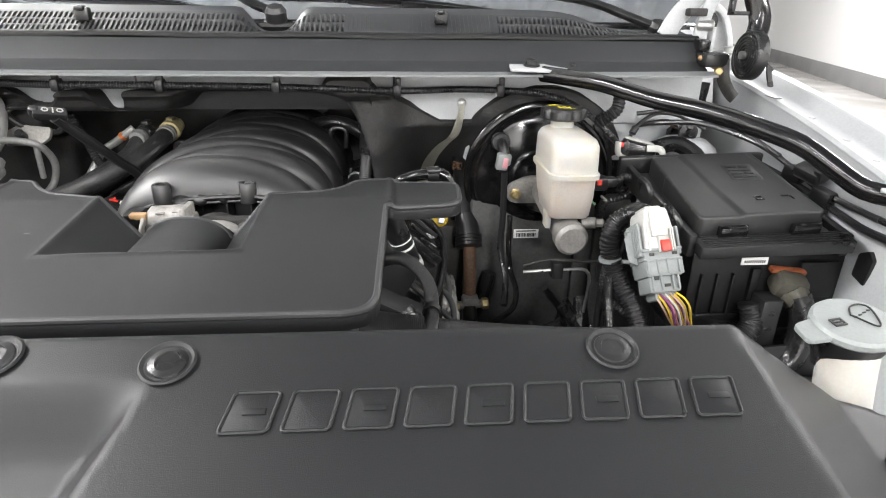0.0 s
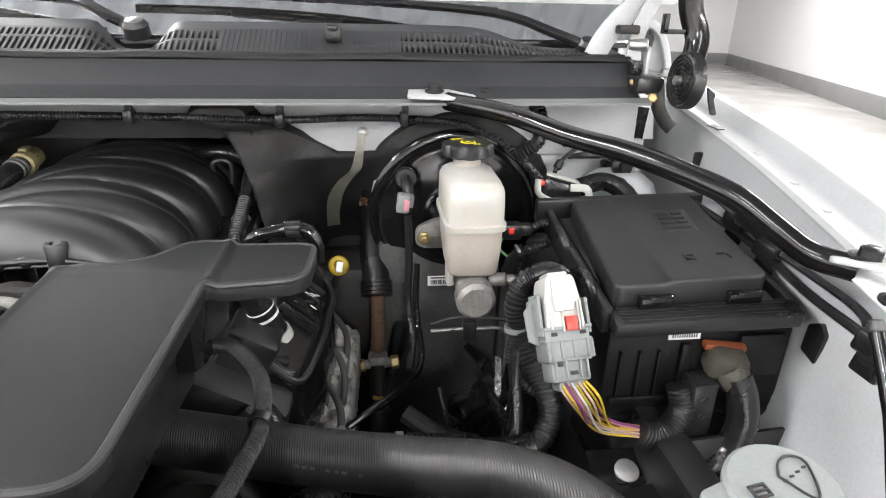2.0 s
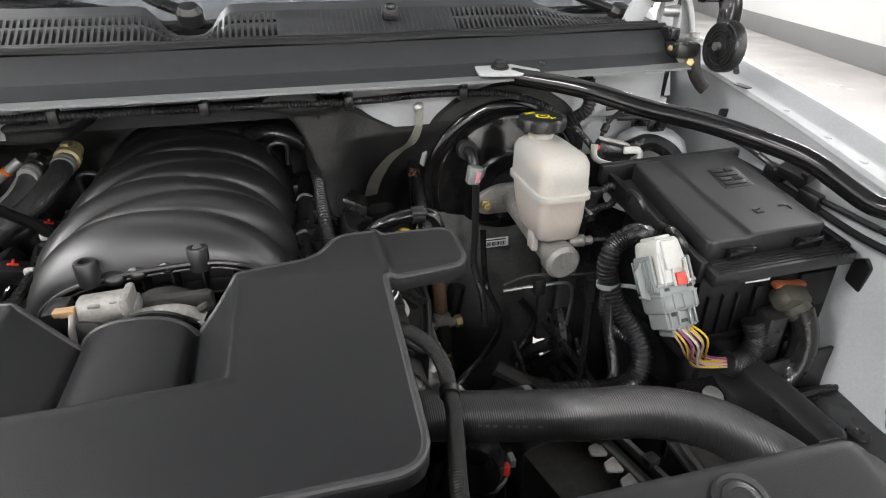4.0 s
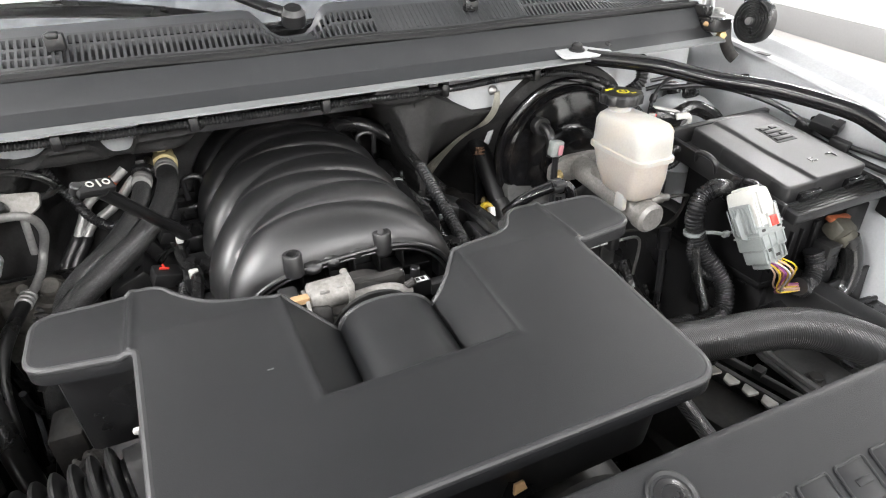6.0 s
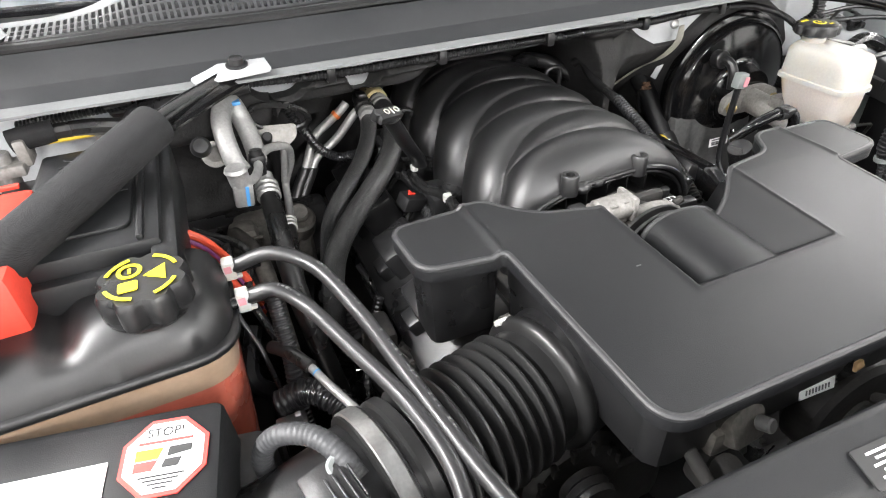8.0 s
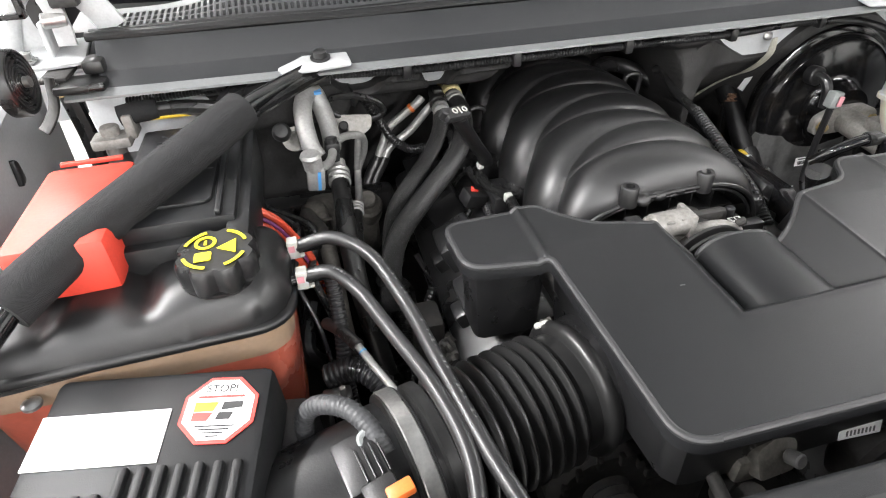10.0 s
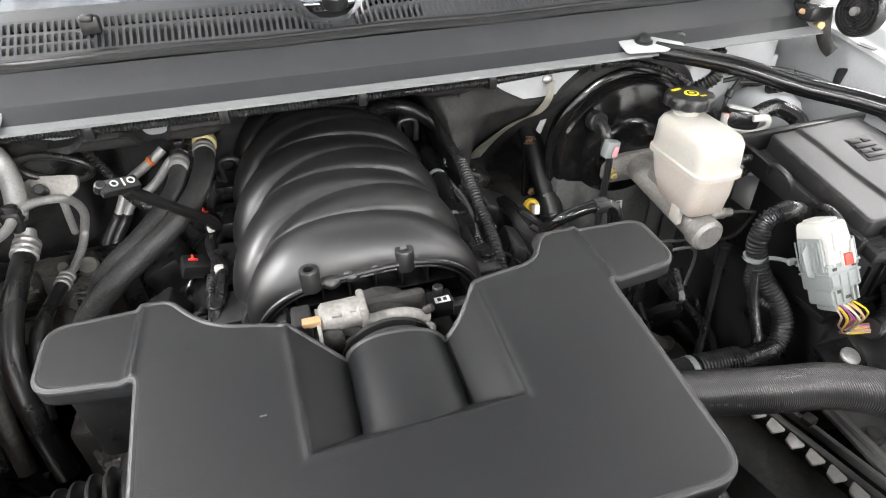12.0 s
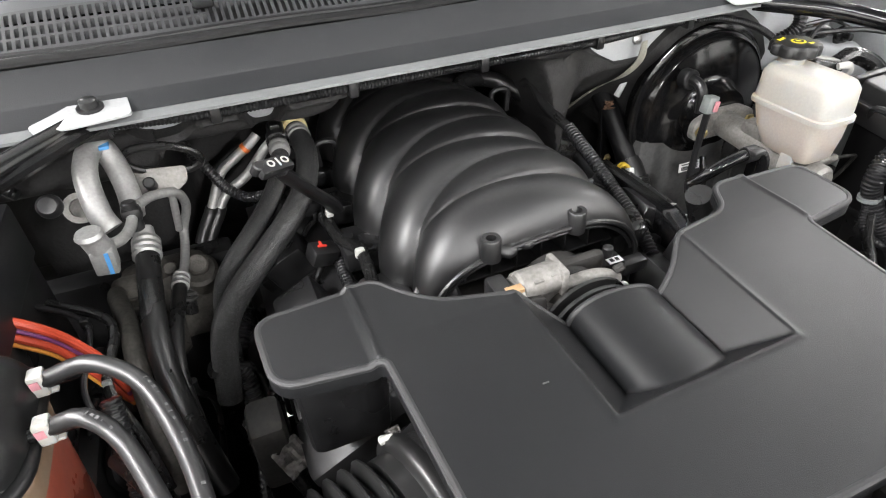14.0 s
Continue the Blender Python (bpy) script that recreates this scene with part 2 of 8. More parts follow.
M_FLOOR = material("sealed_concrete", (0.50, 0.48, 0.46), 0.16, vary=0.08, large=1.2, fine=30, bump=0.02, dirt=(0.40, 0.38, 0.36), dirt_amount=0.3)
M_SKIRT = material("grey_skirting_vinyl", (0.26, 0.26, 0.26), 0.5, vary=0.08, large=2, fine=60, bump=0.03)
# ceiling colour darkened to weaken its reflection in glass and black plastic
M_CEIL = material("dimmed_corrugated_steel", (0.13, 0.145, 0.16), 0.4, vary=0.06, large=2, fine=60, bump=0.03)
M_GLASS = material("windscreen_glass", (0.9, 0.95, 0.93), 0.03, vary=0.02, large=3, fine=60, bump=0, glass=1.0, rough_vary=0.01)
M_DASH = material("dark_dash_vinyl", (0.05, 0.05, 0.052), 0.7, vary=0.15, large=6, fine=300, bump=0.3)
M_FRIT = material("black_glass_border", (0.01, 0.01, 0.011), 0.1, vary=0.05, large=6, fine=300, bump=0, rough_vary=0.02)
M_LAMP = bpy.data.materials.new("lamp_diffuser")
M_LAMP.use_nodes = True
M_LAMP.node_tree.nodes["Principled BSDF"].inputs["Emission Color"].default_value = (1.0, 0.985, 0.96, 1)
M_LAMP.node_tree.nodes["Principled BSDF"].inputs["Emission Strength"].default_value = 8.0

# ---- mesh tools: every tool returns (vertices, faces) ----


def join(*pieces):
    verts, faces = [], []
    for v, f in pieces:
        n = len(verts)
        verts.extend(v)
        faces.extend([tuple(i + n for i in q) for q in f])
    return verts, faces


def moved(piece, m):
    return [tuple(m @ Vector(v)) for v in piece[0]], piece[1]


def from_bm(bm):
    bm.verts.index_update()
    out = [tuple(v.co) for v in bm.verts], [tuple(v.index for v in f.verts) for f in bm.faces]
    bm.free()
    return out


def box(cx, cy, cz, sx, sy, sz, b=0.002, seg=2, top=1.0):
    """A box with rounded edges; top scales its upper face."""
    bm = bmesh.new()
    bmesh.ops.create_cube(bm, size=1)
    for v in bm.verts:
        k = top if v.co.z > 0 else 1
        v.co = Vector((v.co.x * sx * k, v.co.y * sy * k, v.co.z * sz))
    if b > 0:
        bmesh.ops.bevel(bm, geom=list(bm.edges), offset=min(b, 0.45 * min(sx, sy, sz)), segments=seg, profile=0.5, affect="EDGES")
    for v in bm.verts:
        v.co += Vector((cx, cy, cz))
    return from_bm(bm)


def rings(loops, cap=True, close=False):
    """Skin over loops of equal length."""
    n = len(loops[0])
    verts = [tuple(p) for lp in loops for p in lp]
    faces = []
    for i in range(len(loops) - 1 + (1 if close else 0)):
        a, b = i * n, ((i + 1) % len(loops)) * n
        for j in range(n):
            k = (j + 1) % n
            faces.append((a + j, a + k, b + k, b + j))
    if cap and not close:
        faces.append(tuple(reversed(range(n))))
        faces.append(tuple(range((len(loops) - 1) * n, len(loops) * n)))
    return verts, faces


def axis_frame(p0, p1):
    p0, p1 = Vector(p0), Vector(p1)
    q = (p1 - p0).to_track_quat("Z", "Y").to_matrix().to_4x4()
    return Matrix.Translation(p0) @ q


def lathe(profile, p0=(0, 0, 0), p1=(0, 0, 1), n=28, lobes=0, depth=0.0):
    """A turned body: profile of (radius, height) along the line from p0 towards p1."""
    m = axis_frame(p0, p1)
    loops = []
    for r, h in profile:
        lp = []
        for j in range(n):
            a = 2 * math.pi * j / n
            rr = r * (1 - depth * (0.5 + 0.5 * math.cos(lobes * a)) ** 2) if lobes else r
            lp.append(m @ Vector((rr * math.cos(a), rr * math.sin(a), h)))
        loops.append(lp)
    return rings(loops)


def cyl(p0, p1, r, r1=None, n=20, b=0.0015):
    L = (Vector(p1) - Vector(p0)).length
    r1 = r if r1 is None else r1
    b = min(b, r * 0.4, r1 * 0.4, L * 0.3)
    return lathe([(r - b, 0), (r, b), (r1, L - b), (r1 - b, L)], p0, p1, n)


def smooth_path(pts, step):
    """A Catmull-Rom line through the points."""
    P = [Vector(p) for p in pts]
    if len(P) == 2:
        n = max(2, int((P[1] - P[0]).length / step))
        return [P[0].lerp(P[1], i / n) for i in range(n + 1)]
    P = [2 * P[0] - P[1]] + P + [2 * P[-1] - P[-2]]
    out = []
    for i in range(1, len(P) - 2):
        a, b, c, d = P[i - 1:i + 3]
        n = max(2, int((c - b).length / step))
        for k in range(n):
            t = k / n
            out.append(0.5 * ((2 * b) + (c - a) * t + (2 * a - 5 * b + 4 * c - d) * t * t + (3 * b - a - 3 * c + d) * t ** 3))
    out.append(P[-2])
    return out


def tube(pts, r, n=12, step=0.008, ridge=0.0, pitch=0.005, flat=1.0, r1=None):
    """A hose along a line; ridge makes it convoluted; flat squeezes it."""
    if ridge:
        step = pitch / 4
    line = smooth_path(pts, step)
    loops, nrm, run = [], None, 0.0
    total = sum((line[i + 1] - line[i]).length for i in range(len(line) - 1))
    for i, p in enumerate(line):
        t = (line[min(i + 1, len(line) - 1)] - line[max(i - 1, 0)]).normalized()
        if nrm is None:
            nrm = t.orthogonal().normalized()
            if abs(t.z) < 0.9:
                nrm = (Vector((0, 0, 1)) - t * t.z).normalized()
        else:
            nrm = (nrm - t * nrm.dot(t)).normalized()
        if i:
            run += (line[i] - line[i - 1]).length
        s = t.cross(nrm)
        rr = r if r1 is None else r + (r1 - r) * run / total
        if ridge:
            rr *= 1 + ridge * (1 if (i % 4) in (1, 2) else -1) * 0.5
        loops.append([p + nrm * (rr * flat * math.cos(2 * math.pi * j / n)) + s * (rr * math.sin(2 * math.pi * j / n)) for j in range(n)])
    return rings(loops)


def prism(poly, z0, z1, b=0.0, seg=2, m=None):
    """A flat outline given thickness, its rims rounded."""
    bm = bmesh.new()
    f = bm.faces.new([bm.verts.new((x, y, z0)) for x, y in poly])
    r = bmesh.ops.extrude_face_region(bm, geom=[f])
    for v in r["geom"]:
        if isinstance(v, bmesh.types.BMVert):
            v.co.z = z1
    bmesh.ops.recalc_face_normals(bm, faces=list(bm.faces))
    if b > 0:
        es = [e for e in bm.edges if abs(e.verts[0].co.z - e.verts[1].co.z) < 1e-6]
        bmesh.ops.bevel(bm, geom=es, offset=b, segments=seg, profile=0.5, affect="EDGES")
    out = from_bm(bm)
    return moved(out, m) if m is not None else out


def rounded(poly, radius, n=6):
    """Rounds the corners of an outline; radius is one number or one for each corner."""
    out = []
    for i, p in enumerate(poly):
        r = radius[i] if isinstance(radius, (list, tuple)) else radius
        p = Vector(p)
        a, c = Vector(poly[i - 1]), Vector(poly[(i + 1) % len(poly)])
        da, dc = (a - p), (c - p)
        r = min(r, da.length * 0.48, dc.length * 0.48)
        if r < 1e-5:
            out.append(tuple(p))
            continue
        s, e = p + da.normalized() * r, p + dc.normalized() * r
        for k in range(n + 1):
            t = k / n
            out.append(tuple((1 - t) ** 2 * s + 2 * t * (1 - t) * p + t * t * e))
    return out


def edge_distance(poly, X, Y):
    """Signed distance of grid points to an outline (inside positive) and the nearest point on it."""
    best = np.full(X.shape, 1e9)
    NX, NY = X.copy(), Y.copy()
    inside = np.zeros(X.shape, bool)
    for i in range(len(poly)):
        (ax, ay), (bx, by) = poly[i - 1], poly[i]
        dx, dy = bx - ax, by - ay
        L = dx * dx + dy * dy
        if L < 1e-14:
            continue
        t = np.clip(((X - ax) * dx + (Y - ay) * dy) / L, 0, 1)
        qx, qy = ax + t * dx, ay + t * dy
        d = (X - qx) ** 2 + (Y - qy) ** 2
        m = d < best
        best[m], NX[m], NY[m] = d[m], qx[m], qy[m]
        if dy != 0:
            inside ^= ((ay > Y) != (by > Y)) & (X < ax + (Y - ay) * dx / dy)
    d = np.sqrt(best)
    return np.where(inside, d, -d), NX, NY


def shell(poly, height, h=0.004, r=0.008, skirt=0.06, taper=0.0):
    """A moulded shell over an outline: its top follows height(x, y), the rim is rounded by r and a skirt hangs down."""
    xs, ys = np.array([p[0] for p in poly]), np.array([p[1] for p in poly])
    X, Y = np.meshgrid(np.arange(xs.min() - h, xs.max() + 2 * h, h), np.arange(ys.min() - h, ys.max() + 2 * h, h), indexing="ij")
    D, NX, NY = edge_distance(poly, X, Y)
    keep = D > -0.75 * h
    snap = keep & (D < 0.35 * h)
    PX, PY = np.where(snap, NX, X), np.where(snap, NY, Y)
    E = np.where(snap, 0, np.maximum(D, 0))
    Z = height(PX, PY)
    u = np.clip(1 - E / r, 0, 1)
    Z = Z - r * (1 - np.sqrt(np.maximum(0, 1 - u * u * 0.98)))
    index = -np.ones(X.shape, int)
    index[keep] = np.arange(keep.sum())
    verts = list(zip(PX[keep].tolist(), PY[keep].tolist(), Z[keep].tolist()))
    faces = []
    ni, nj = X.shape
    for i in range(ni - 1):
        for j in range(nj - 1):
            q = [index[i, j], index[i + 1, j], index[i + 1, j + 1], index[i, j + 1]]
            q = [int(k) for k in q if k >= 0]
            if len(q) >= 3:
                faces.append(tuple(q))
    count = {}
    for f in faces:
        for a, b in zip(f, f[1:] + f[:1]):
            count[(a, b)] = count.get((a, b), 0) + 1
    cx, cy = float(xs.mean()), float(ys.mean())
    low = {}
    for (a, b) in list(count):
        if (b, a) not in count:
            for k in (a, b):
                if k not in low:
                    x, y, z = verts[k]
                    low[k] = len(verts)
                    verts.append((x + (cx - x) * taper, y + (cy - y) * taper, z - skirt))
            faces.append((b, a, low[a], low[b]))
    return verts, faces


def text(words, size, m, depth=0.0003):
    """Flat raised lettering with the built-in font."""
    c = bpy.data.curves.new("lettering", "FONT")
    c.body, c.size, c.extrude, c.align_x, c.align_y = words, size, depth, "CENTER", "CENTER"
    ob = bpy.data.objects.new("lettering", c)
    scene.collection.objects.link(ob)
    bpy.context.view_layer.update()
    me = ob.evaluated_get(bpy.context.evaluated_depsgraph_get()).to_mesh()
    out = [tuple(m @ v.co) for v in me.vertices], [tuple(p.vertices) for p in me.polygons]
    ob.to_mesh_clear()
    bpy.data.objects.remove(ob)
    bpy.data.curves.remove(c)
    return out


def crumpled(cx, cy, cz, sx, sy, sz, n=9, amp=0.5, m=None):
    """A small creased sheet with thickness."""
    verts, faces = [], []
    for layer in (0, 1):
        for i in range(n + 1):
            for j in range(n + 1):
                u, v = i / n - 0.5, j / n - 0.5
                h = noise.noise(Vector((u * 4 + cx * 50, v * 4 + cy * 50, cz * 30))) * amp
                verts.append((cx + u * sx, cy + v * sy, cz + h * sz - layer * 0.0012))
    k = n + 1
    for i in range(n):
        for j in range(n):
            a = i * k + j
            faces.append((a, a + k, a + k + 1, a + 1))
            faces.append((a + k * k, a + 1 + k * k, a + k + 1 + k * k, a + k + k * k))
    return moved((verts, faces), m) if m is not None else (verts, faces)


def mesh_object(name, piece, mat, angle=35):
    me = bpy.data.meshes.new(name)
    me.from_pydata(piece[0], [], piece[1])
    me.validate()
    me.materials.append(mat)
    me.shade_smooth()
    me.set_sharp_from_angle(angle=radians(angle))
    return new(name, me)


def thing(name, label, category, at=(0, 0, 0), group="", kind=""):
    ob = new(name)
    ob.empty_display_size = 0.02
    ob.location = at
    return tagged(ob, label, category, group, kind)


def part(name, piece, mat, parent, label="", angle=35):
    ob = mesh_object(name, piece, mat, angle)
    ob.parent = parent
    if parent.type == "EMPTY":
        ob.matrix_parent_inverse = Matrix.Translation(parent.location).inverted()
    return tagged(ob, label)


def solid(name, piece, mat, label, category, group="", kind="", angle=35):
    return tagged(mesh_object(name, piece, mat, angle), label, category, group, kind)


def parts(name, pieces, mat, parent, label=""):
    """Several alike parts, each a mesh of its own."""
    return [part(name, p, mat, parent, label) for p in pieces]

# ---- the showroom ----
# left and front walls are unseen, drawn in close to reflect light
RX0, RX1, RY0, RY1, RZ = -5.4, 4.9, -9.0, 20.0, 4.5


def room_part(name, piece, mat, label, category):
    return solid(name, moved(piece, ROOM), mat, label, category, kind="structure")


room_part("floor", box((RX0 + RX1) / 2, (RY0 + RY1) / 2, -0.05, RX1 - RX0, RY1 - RY0, 0.1, 0), M_FLOOR, "pale polished concrete showroom floor", "floor")
room_part("wall_right", box(RX1 + 0.1, (RY0 + RY1) / 2, RZ / 2, 0.2, RY1 - RY0, RZ, 0), M_WALL, "plain white showroom wall", "wall")
room_part("unseen_wall_left", box(RX0 - 0.1, (RY0 + RY1) / 2, RZ / 2, 0.2, RY1 - RY0, RZ, 0), M_WALL, "plain white showroom wall", "wall")
room_part("wall_back", box((RX0 + RX1) / 2, RY1 + 0.1, RZ / 2, RX1 - RX0 + 0.4, 0.2, RZ, 0), M_WALL, "plain white showroom wall", "wall")
room_part("unseen_wall_front", box((RX0 + RX1) / 2, RY0 - 0.1, RZ / 2, RX1 - RX0 + 0.4, 0.2, RZ, 0), M_WALL, "plain white showroom wall", "wall")
room_part("baseboard", join(box(RX1 - 0.012, (RY0 + RY1) / 2, 0.15, 0.02, RY1 - RY0 - 0.05, 0.3, 0.004), box((RX0 + RX1) / 2, RY1 - 0.012, 0.15, RX1 - RX0 - 0.05, 0.02, 0.3, 0.004)),
          M_SKIRT, "grey vinyl baseboard along the white walls", "baseboard")


def corrugated_ceiling():
    xs = np.arange(RX0, RX1, 0.075)
    pts = []
    for i, x in enumerate(xs):
        up = 0.05 if i % 4 < 2 else 0.0
        pts.append((float(x), up))
    verts = [(x, y, RZ + u) for y in (RY0, RY1) for x, u in pts]
    n = len(pts)
    return verts, [(i, i + 1, n + i + 1, n + i) for i in range(n - 1)]


room_part("ceiling", join(corrugated_ceiling(), box((RX0 + RX1) / 2, (RY0 + RY1) / 2, RZ + 0.2, RX1 - RX0 + 0.4, RY1 - RY0 + 0.4, 0.1, 0)), M_CEIL, "corrugated steel ceiling coloured dark to dim its reflection", "ceiling")
for lx, ly, watts in LAMPS:
    lamp = thing("ceiling_lamp", "long white tube lamp under the ceiling", "lamp", tuple(ROOM @ Vector((lx, ly, RZ))), group="ceiling lamps")
    part("housing", moved(box(lx, ly, RZ - 0.07, 0.36, 3.7, 0.12, 0.01), ROOM), M_WALL, lamp)
    part("diffuser", moved(box(lx, ly, RZ - 0.135, 0.28, 3.6, 0.012, 0.003), ROOM), M_LAMP, lamp, "bright lamp diffuser")

# ---- the vehicle's body round the bay ----
COWL_X = 0.70


def cowl_line(x):
    """How far the cowl stands back towards its ends."""
    return 0.055 * (abs(x) / COWL_X) ** 2.4


def sweep_x(profile, x0, x1, n=60, bow=1.0, zbow=0.0):
    """A section (y, z) drawn across the vehicle along the bowed cowl."""
    loops = []
    for i in range(n + 1):
        x = x0 + (x1 - x0) * i / n
        loops.append([(x, y + bow * cowl_line(x), z - zbow * cowl_line(x)) for y, z in profile])
    return rings(loops)


cowl = thing("cowl_panel", "dark grey plastic cowl with slotted air grilles", "cowl", (0, 1.0, 1.29), kind="structure")
part("front_strip", sweep_x([(0.940, 1.2865), (0.948, 1.281), (0.985, 1.281), (0.996, 1.322), (0.988, 1.328), (0.9640, 1.3020), (0.9632, 1.3000), (0.9622, 1.2985)], -0.665, 0.69, bow=0.25), M_COWL, cowl, "satin grey cowl strip")
XS = np.linspace(-0.675, 0.69, 60)
part("rubber_seal", tube([(x, 0.9935 + 0.25 * cowl_line(x) + 0.0008 * math.sin(x * 17), 1.3315 + 0.0010 * math.sin(x * 23)) for x in XS], 0.0062, 10, 0.02, flat=0.9), M_SEAL, cowl, "black rubber hood seal")
part("seal_carrier", tube([(x, 1.0045 + 0.25 * cowl_line(x), 1.3300 + 0.0008 * math.sin(x * 19 + 1)) for x in XS], 0.0060, 8, 0.02, flat=0.7), M_SEAL, cowl)
part("seal_lip", tube([(x, 1.0145 + 0.25 * cowl_line(x), 1.3315 + 0.0012 * math.sin(x * 21)) for x in XS], 0.0052, 8, 0.02), M_SEAL, cowl)
lip = solid("cowl_flange", sweep_x([(0.928, 1.2795), (0.928, 1.2825), (0.946, 1.287), (0.947, 1.279)], -0.70, 0.70, bow=0.15), M_LIP, "white steel flange toned grey for shade under the cowl strip", "flange", kind="structure")
for bx in (-0.34, 0.10, 0.215, 0.475):
    part("push_pin", lathe([(0.0, -0.002), (0.009, 0.0), (0.008, 0.003), (0.004, 0.005), (0.0, 0.005)], (bx, 0.962, 1.2905), (bx, 0.955, 1.2995), 12), M_BLACK, cowl)

# grille: an upper rail whose height waves, two rows of bars over a dark trough
GR_Y0, GR_Z0 = 1.022, 1.332


def grille_top(x):
    """Height and depth of the grille's rear edge along x."""
    def bump(c, w):
        return math.exp(-((x - c) / w) ** 4)
    dip = bump(0.005, 0.04)
    fall = 1 / (1 + math.exp(-(abs(x + (-0.0)) - 0.53) / 0.022))
    rise = 0.034 * (1 - 0.95 * dip) * (1 - 0.78 * fall)
    return 1.078 - 0.012 * dip, GR_Z0 + rise


def grille_point(x, k):
    ty, tz = grille_top(x)
    c = 0.25 * cowl_line(x)
    return Vector((x, GR_Y0 + c + (ty - GR_Y0) * k, GR_Z0 + (tz - GR_Z0) * k))


def grille_band(x0, x1, k0, k1, thick, n):
    loops = []
    for i in range(n + 1):
        x = x0 + (x1 - x0) * i / n
        a, b = grille_point(x, k0), grille_point(x, k1)
        loops.append([a, b, b - Vector((0, 0, thick)), a - Vector((0, 0, thick))])
    return rings(loops)


part("grille_edge", grille_band(-0.70, 0.70, 0.90, 1.16, 0.006, 120), M_TOPRAIL, cowl, "smooth grey upper edge")
part("grille_crease", grille_band(-0.70, 0.70, 0.84, 0.90, 0.009, 120), M_GRILLE, cowl)
parts("grille_rail", [grille_band(-0.70, 0.70, -0.06, 0.12, 0.006, 120), grille_band(-0.66, 0.0, 0.54, 0.60, 0.0065, 80),
     grille_band(0.03, 0.12, 0.47, 0.54, 0.0065, 20), grille_band(0.37, 0.66, 0.47, 0.54, 0.0065, 40), grille_band(-0.66, -0.28, 0.30, 0.35, 0.0065, 40)], M_GRILLE, cowl)
parts("grille_blank", [grille_band(0.12, 0.37, 0.1, 0.9, 0.005, 30), grille_band(-0.70, -0.66, 0.1, 0.9, 0.005, 4), grille_band(0.66, 0.70, 0.1, 0.9, 0.005, 4), grille_band(0.0, 0.03, 0.1, 0.9, 0.005, 6)], M_GRILLE, cowl)
bars = []
for x0, x1 in ((-0.655, 0.0), (0.034, 0.118), (0.372, 0.655)):
    for x in np.arange(x0, x1, 0.0078):
        bars.append(grille_band(float(x), float(x) + 0.0034, 0.1, 0.9, 0.005, 1))
tagged(part("grille_bars", join(*bars), M_GRILLE, cowl), kind="stuff")
ribs = [grille_band(float(x), float(x) + 0.002, 0.12, 0.86, -0.0012, 1) for x in np.arange(0.125, 0.366, 0.007)]
tagged(part("blank_ribs", join(*ribs), M_GRILLE, cowl), kind="stuff")
part("trough", sweep_x([(1.012, 1.30), (1.012, 1.306), (1.085, 1.315), (1.085, 1.305)], -0.70, 0.70, bow=0.25), M_BLACK, cowl, "dark trough under the grille")
for nx in (0.276, -0.281):
    part("hose_notch", join(box(nx, 1.048, 1.358, 0.022, 0.014, 0.02, 0.003), box(nx, 1.043, 1.3665, 0.014, 0.016, 0.008, 0.003)), M_BLACK, cowl)

part("end_cap", join(box(-0.682, 0.962, 1.291, 0.056, 0.046, 0.010, 0.004), box(-0.668, 0.984, 1.306, 0.024, 0.034, 0.016, 0.005)), M_RUBBER, cowl, "stepped black rubber end cap")
part("end_cap", join(box(0.700, 0.972, 1.304, 0.040, 0.050, 0.022, 0.006), box(0.690, 0.990, 1.324, 0.016, 0.036, 0.018, 0.004)), M_RUBBER, cowl, "stepped black rubber end cap")

# windscreen and what lies behind it
SLOPE = radians(33)


def glass_pane():
    loops = []
    for i in range(41):
        x = -0.78 + 1.56 * i / 40
        y0, z0 = 1.088 + 0.06 * (x / 0.78) ** 2, 1.352
        L = 0.85
        a = Vector((x, y0, z0))
        b = Vector((x * 0.86, y0 + L * math.cos(SLOPE), z0 + L * math.sin(SLOPE)))
        nv = Vector((0, -math.sin(SLOPE), math.cos(SLOPE))) * 0.005
        loops.append([a, b, b - nv, a - nv])
    return rings(loops)


screen = solid("windscreen", glass_pane(), M_GLASS, "sloping laminated glass windscreen", "windscreen", kind="structure")
screen.visible_shadow = False
solid("dashboard", sweep_x([(1.12, 1.20), (1.12, 1.345), (1.35, 1.40), (1.60, 1.40), (1.70, 1.20)], -0.76, 0.76, 20), M_DASH, "dark vinyl dashboard behind the windscreen", "dashboard", kind="structure")
solid("glass_border", sweep_x([(1.085, 1.340), (1.085, 1.346), (1.098, 1.356), (1.100, 1.350)], -0.76, 0.76, 30), M_FRIT, "black ceramic border along the windscreen foot", "windscreen border", kind="structure")
solid("cabin_shell", box(0, 1.98, 1.30, 1.50, 0.05, 1.3, 0.02), M_DASH, "dark cabin behind the windscreen", "cabin", kind="structure")
for s in (-1, 1):
    solid("body_pillar", rings([[(s * x, y, z) for x, y, z in sec] for sec in ([(0.745, 1.10, 1.20), (0.79, 1.10, 1.20), (0.79, 1.14, 1.33), (0.745, 1.12, 1.33)], [(0.745, 1.35, 1.20), (0.80, 1.35, 1.20), (0.79, 1.35, 1.42), (0.735, 1.33, 1.44)], [(0.70, 1.85, 1.20), (0.80, 1.85, 1.20), (0.70, 1.85, 1.86), (0.66, 1.84, 1.86)])]), M_WHITE, "white painted body pillar beside the windscreen", "body pillar", kind="structure")

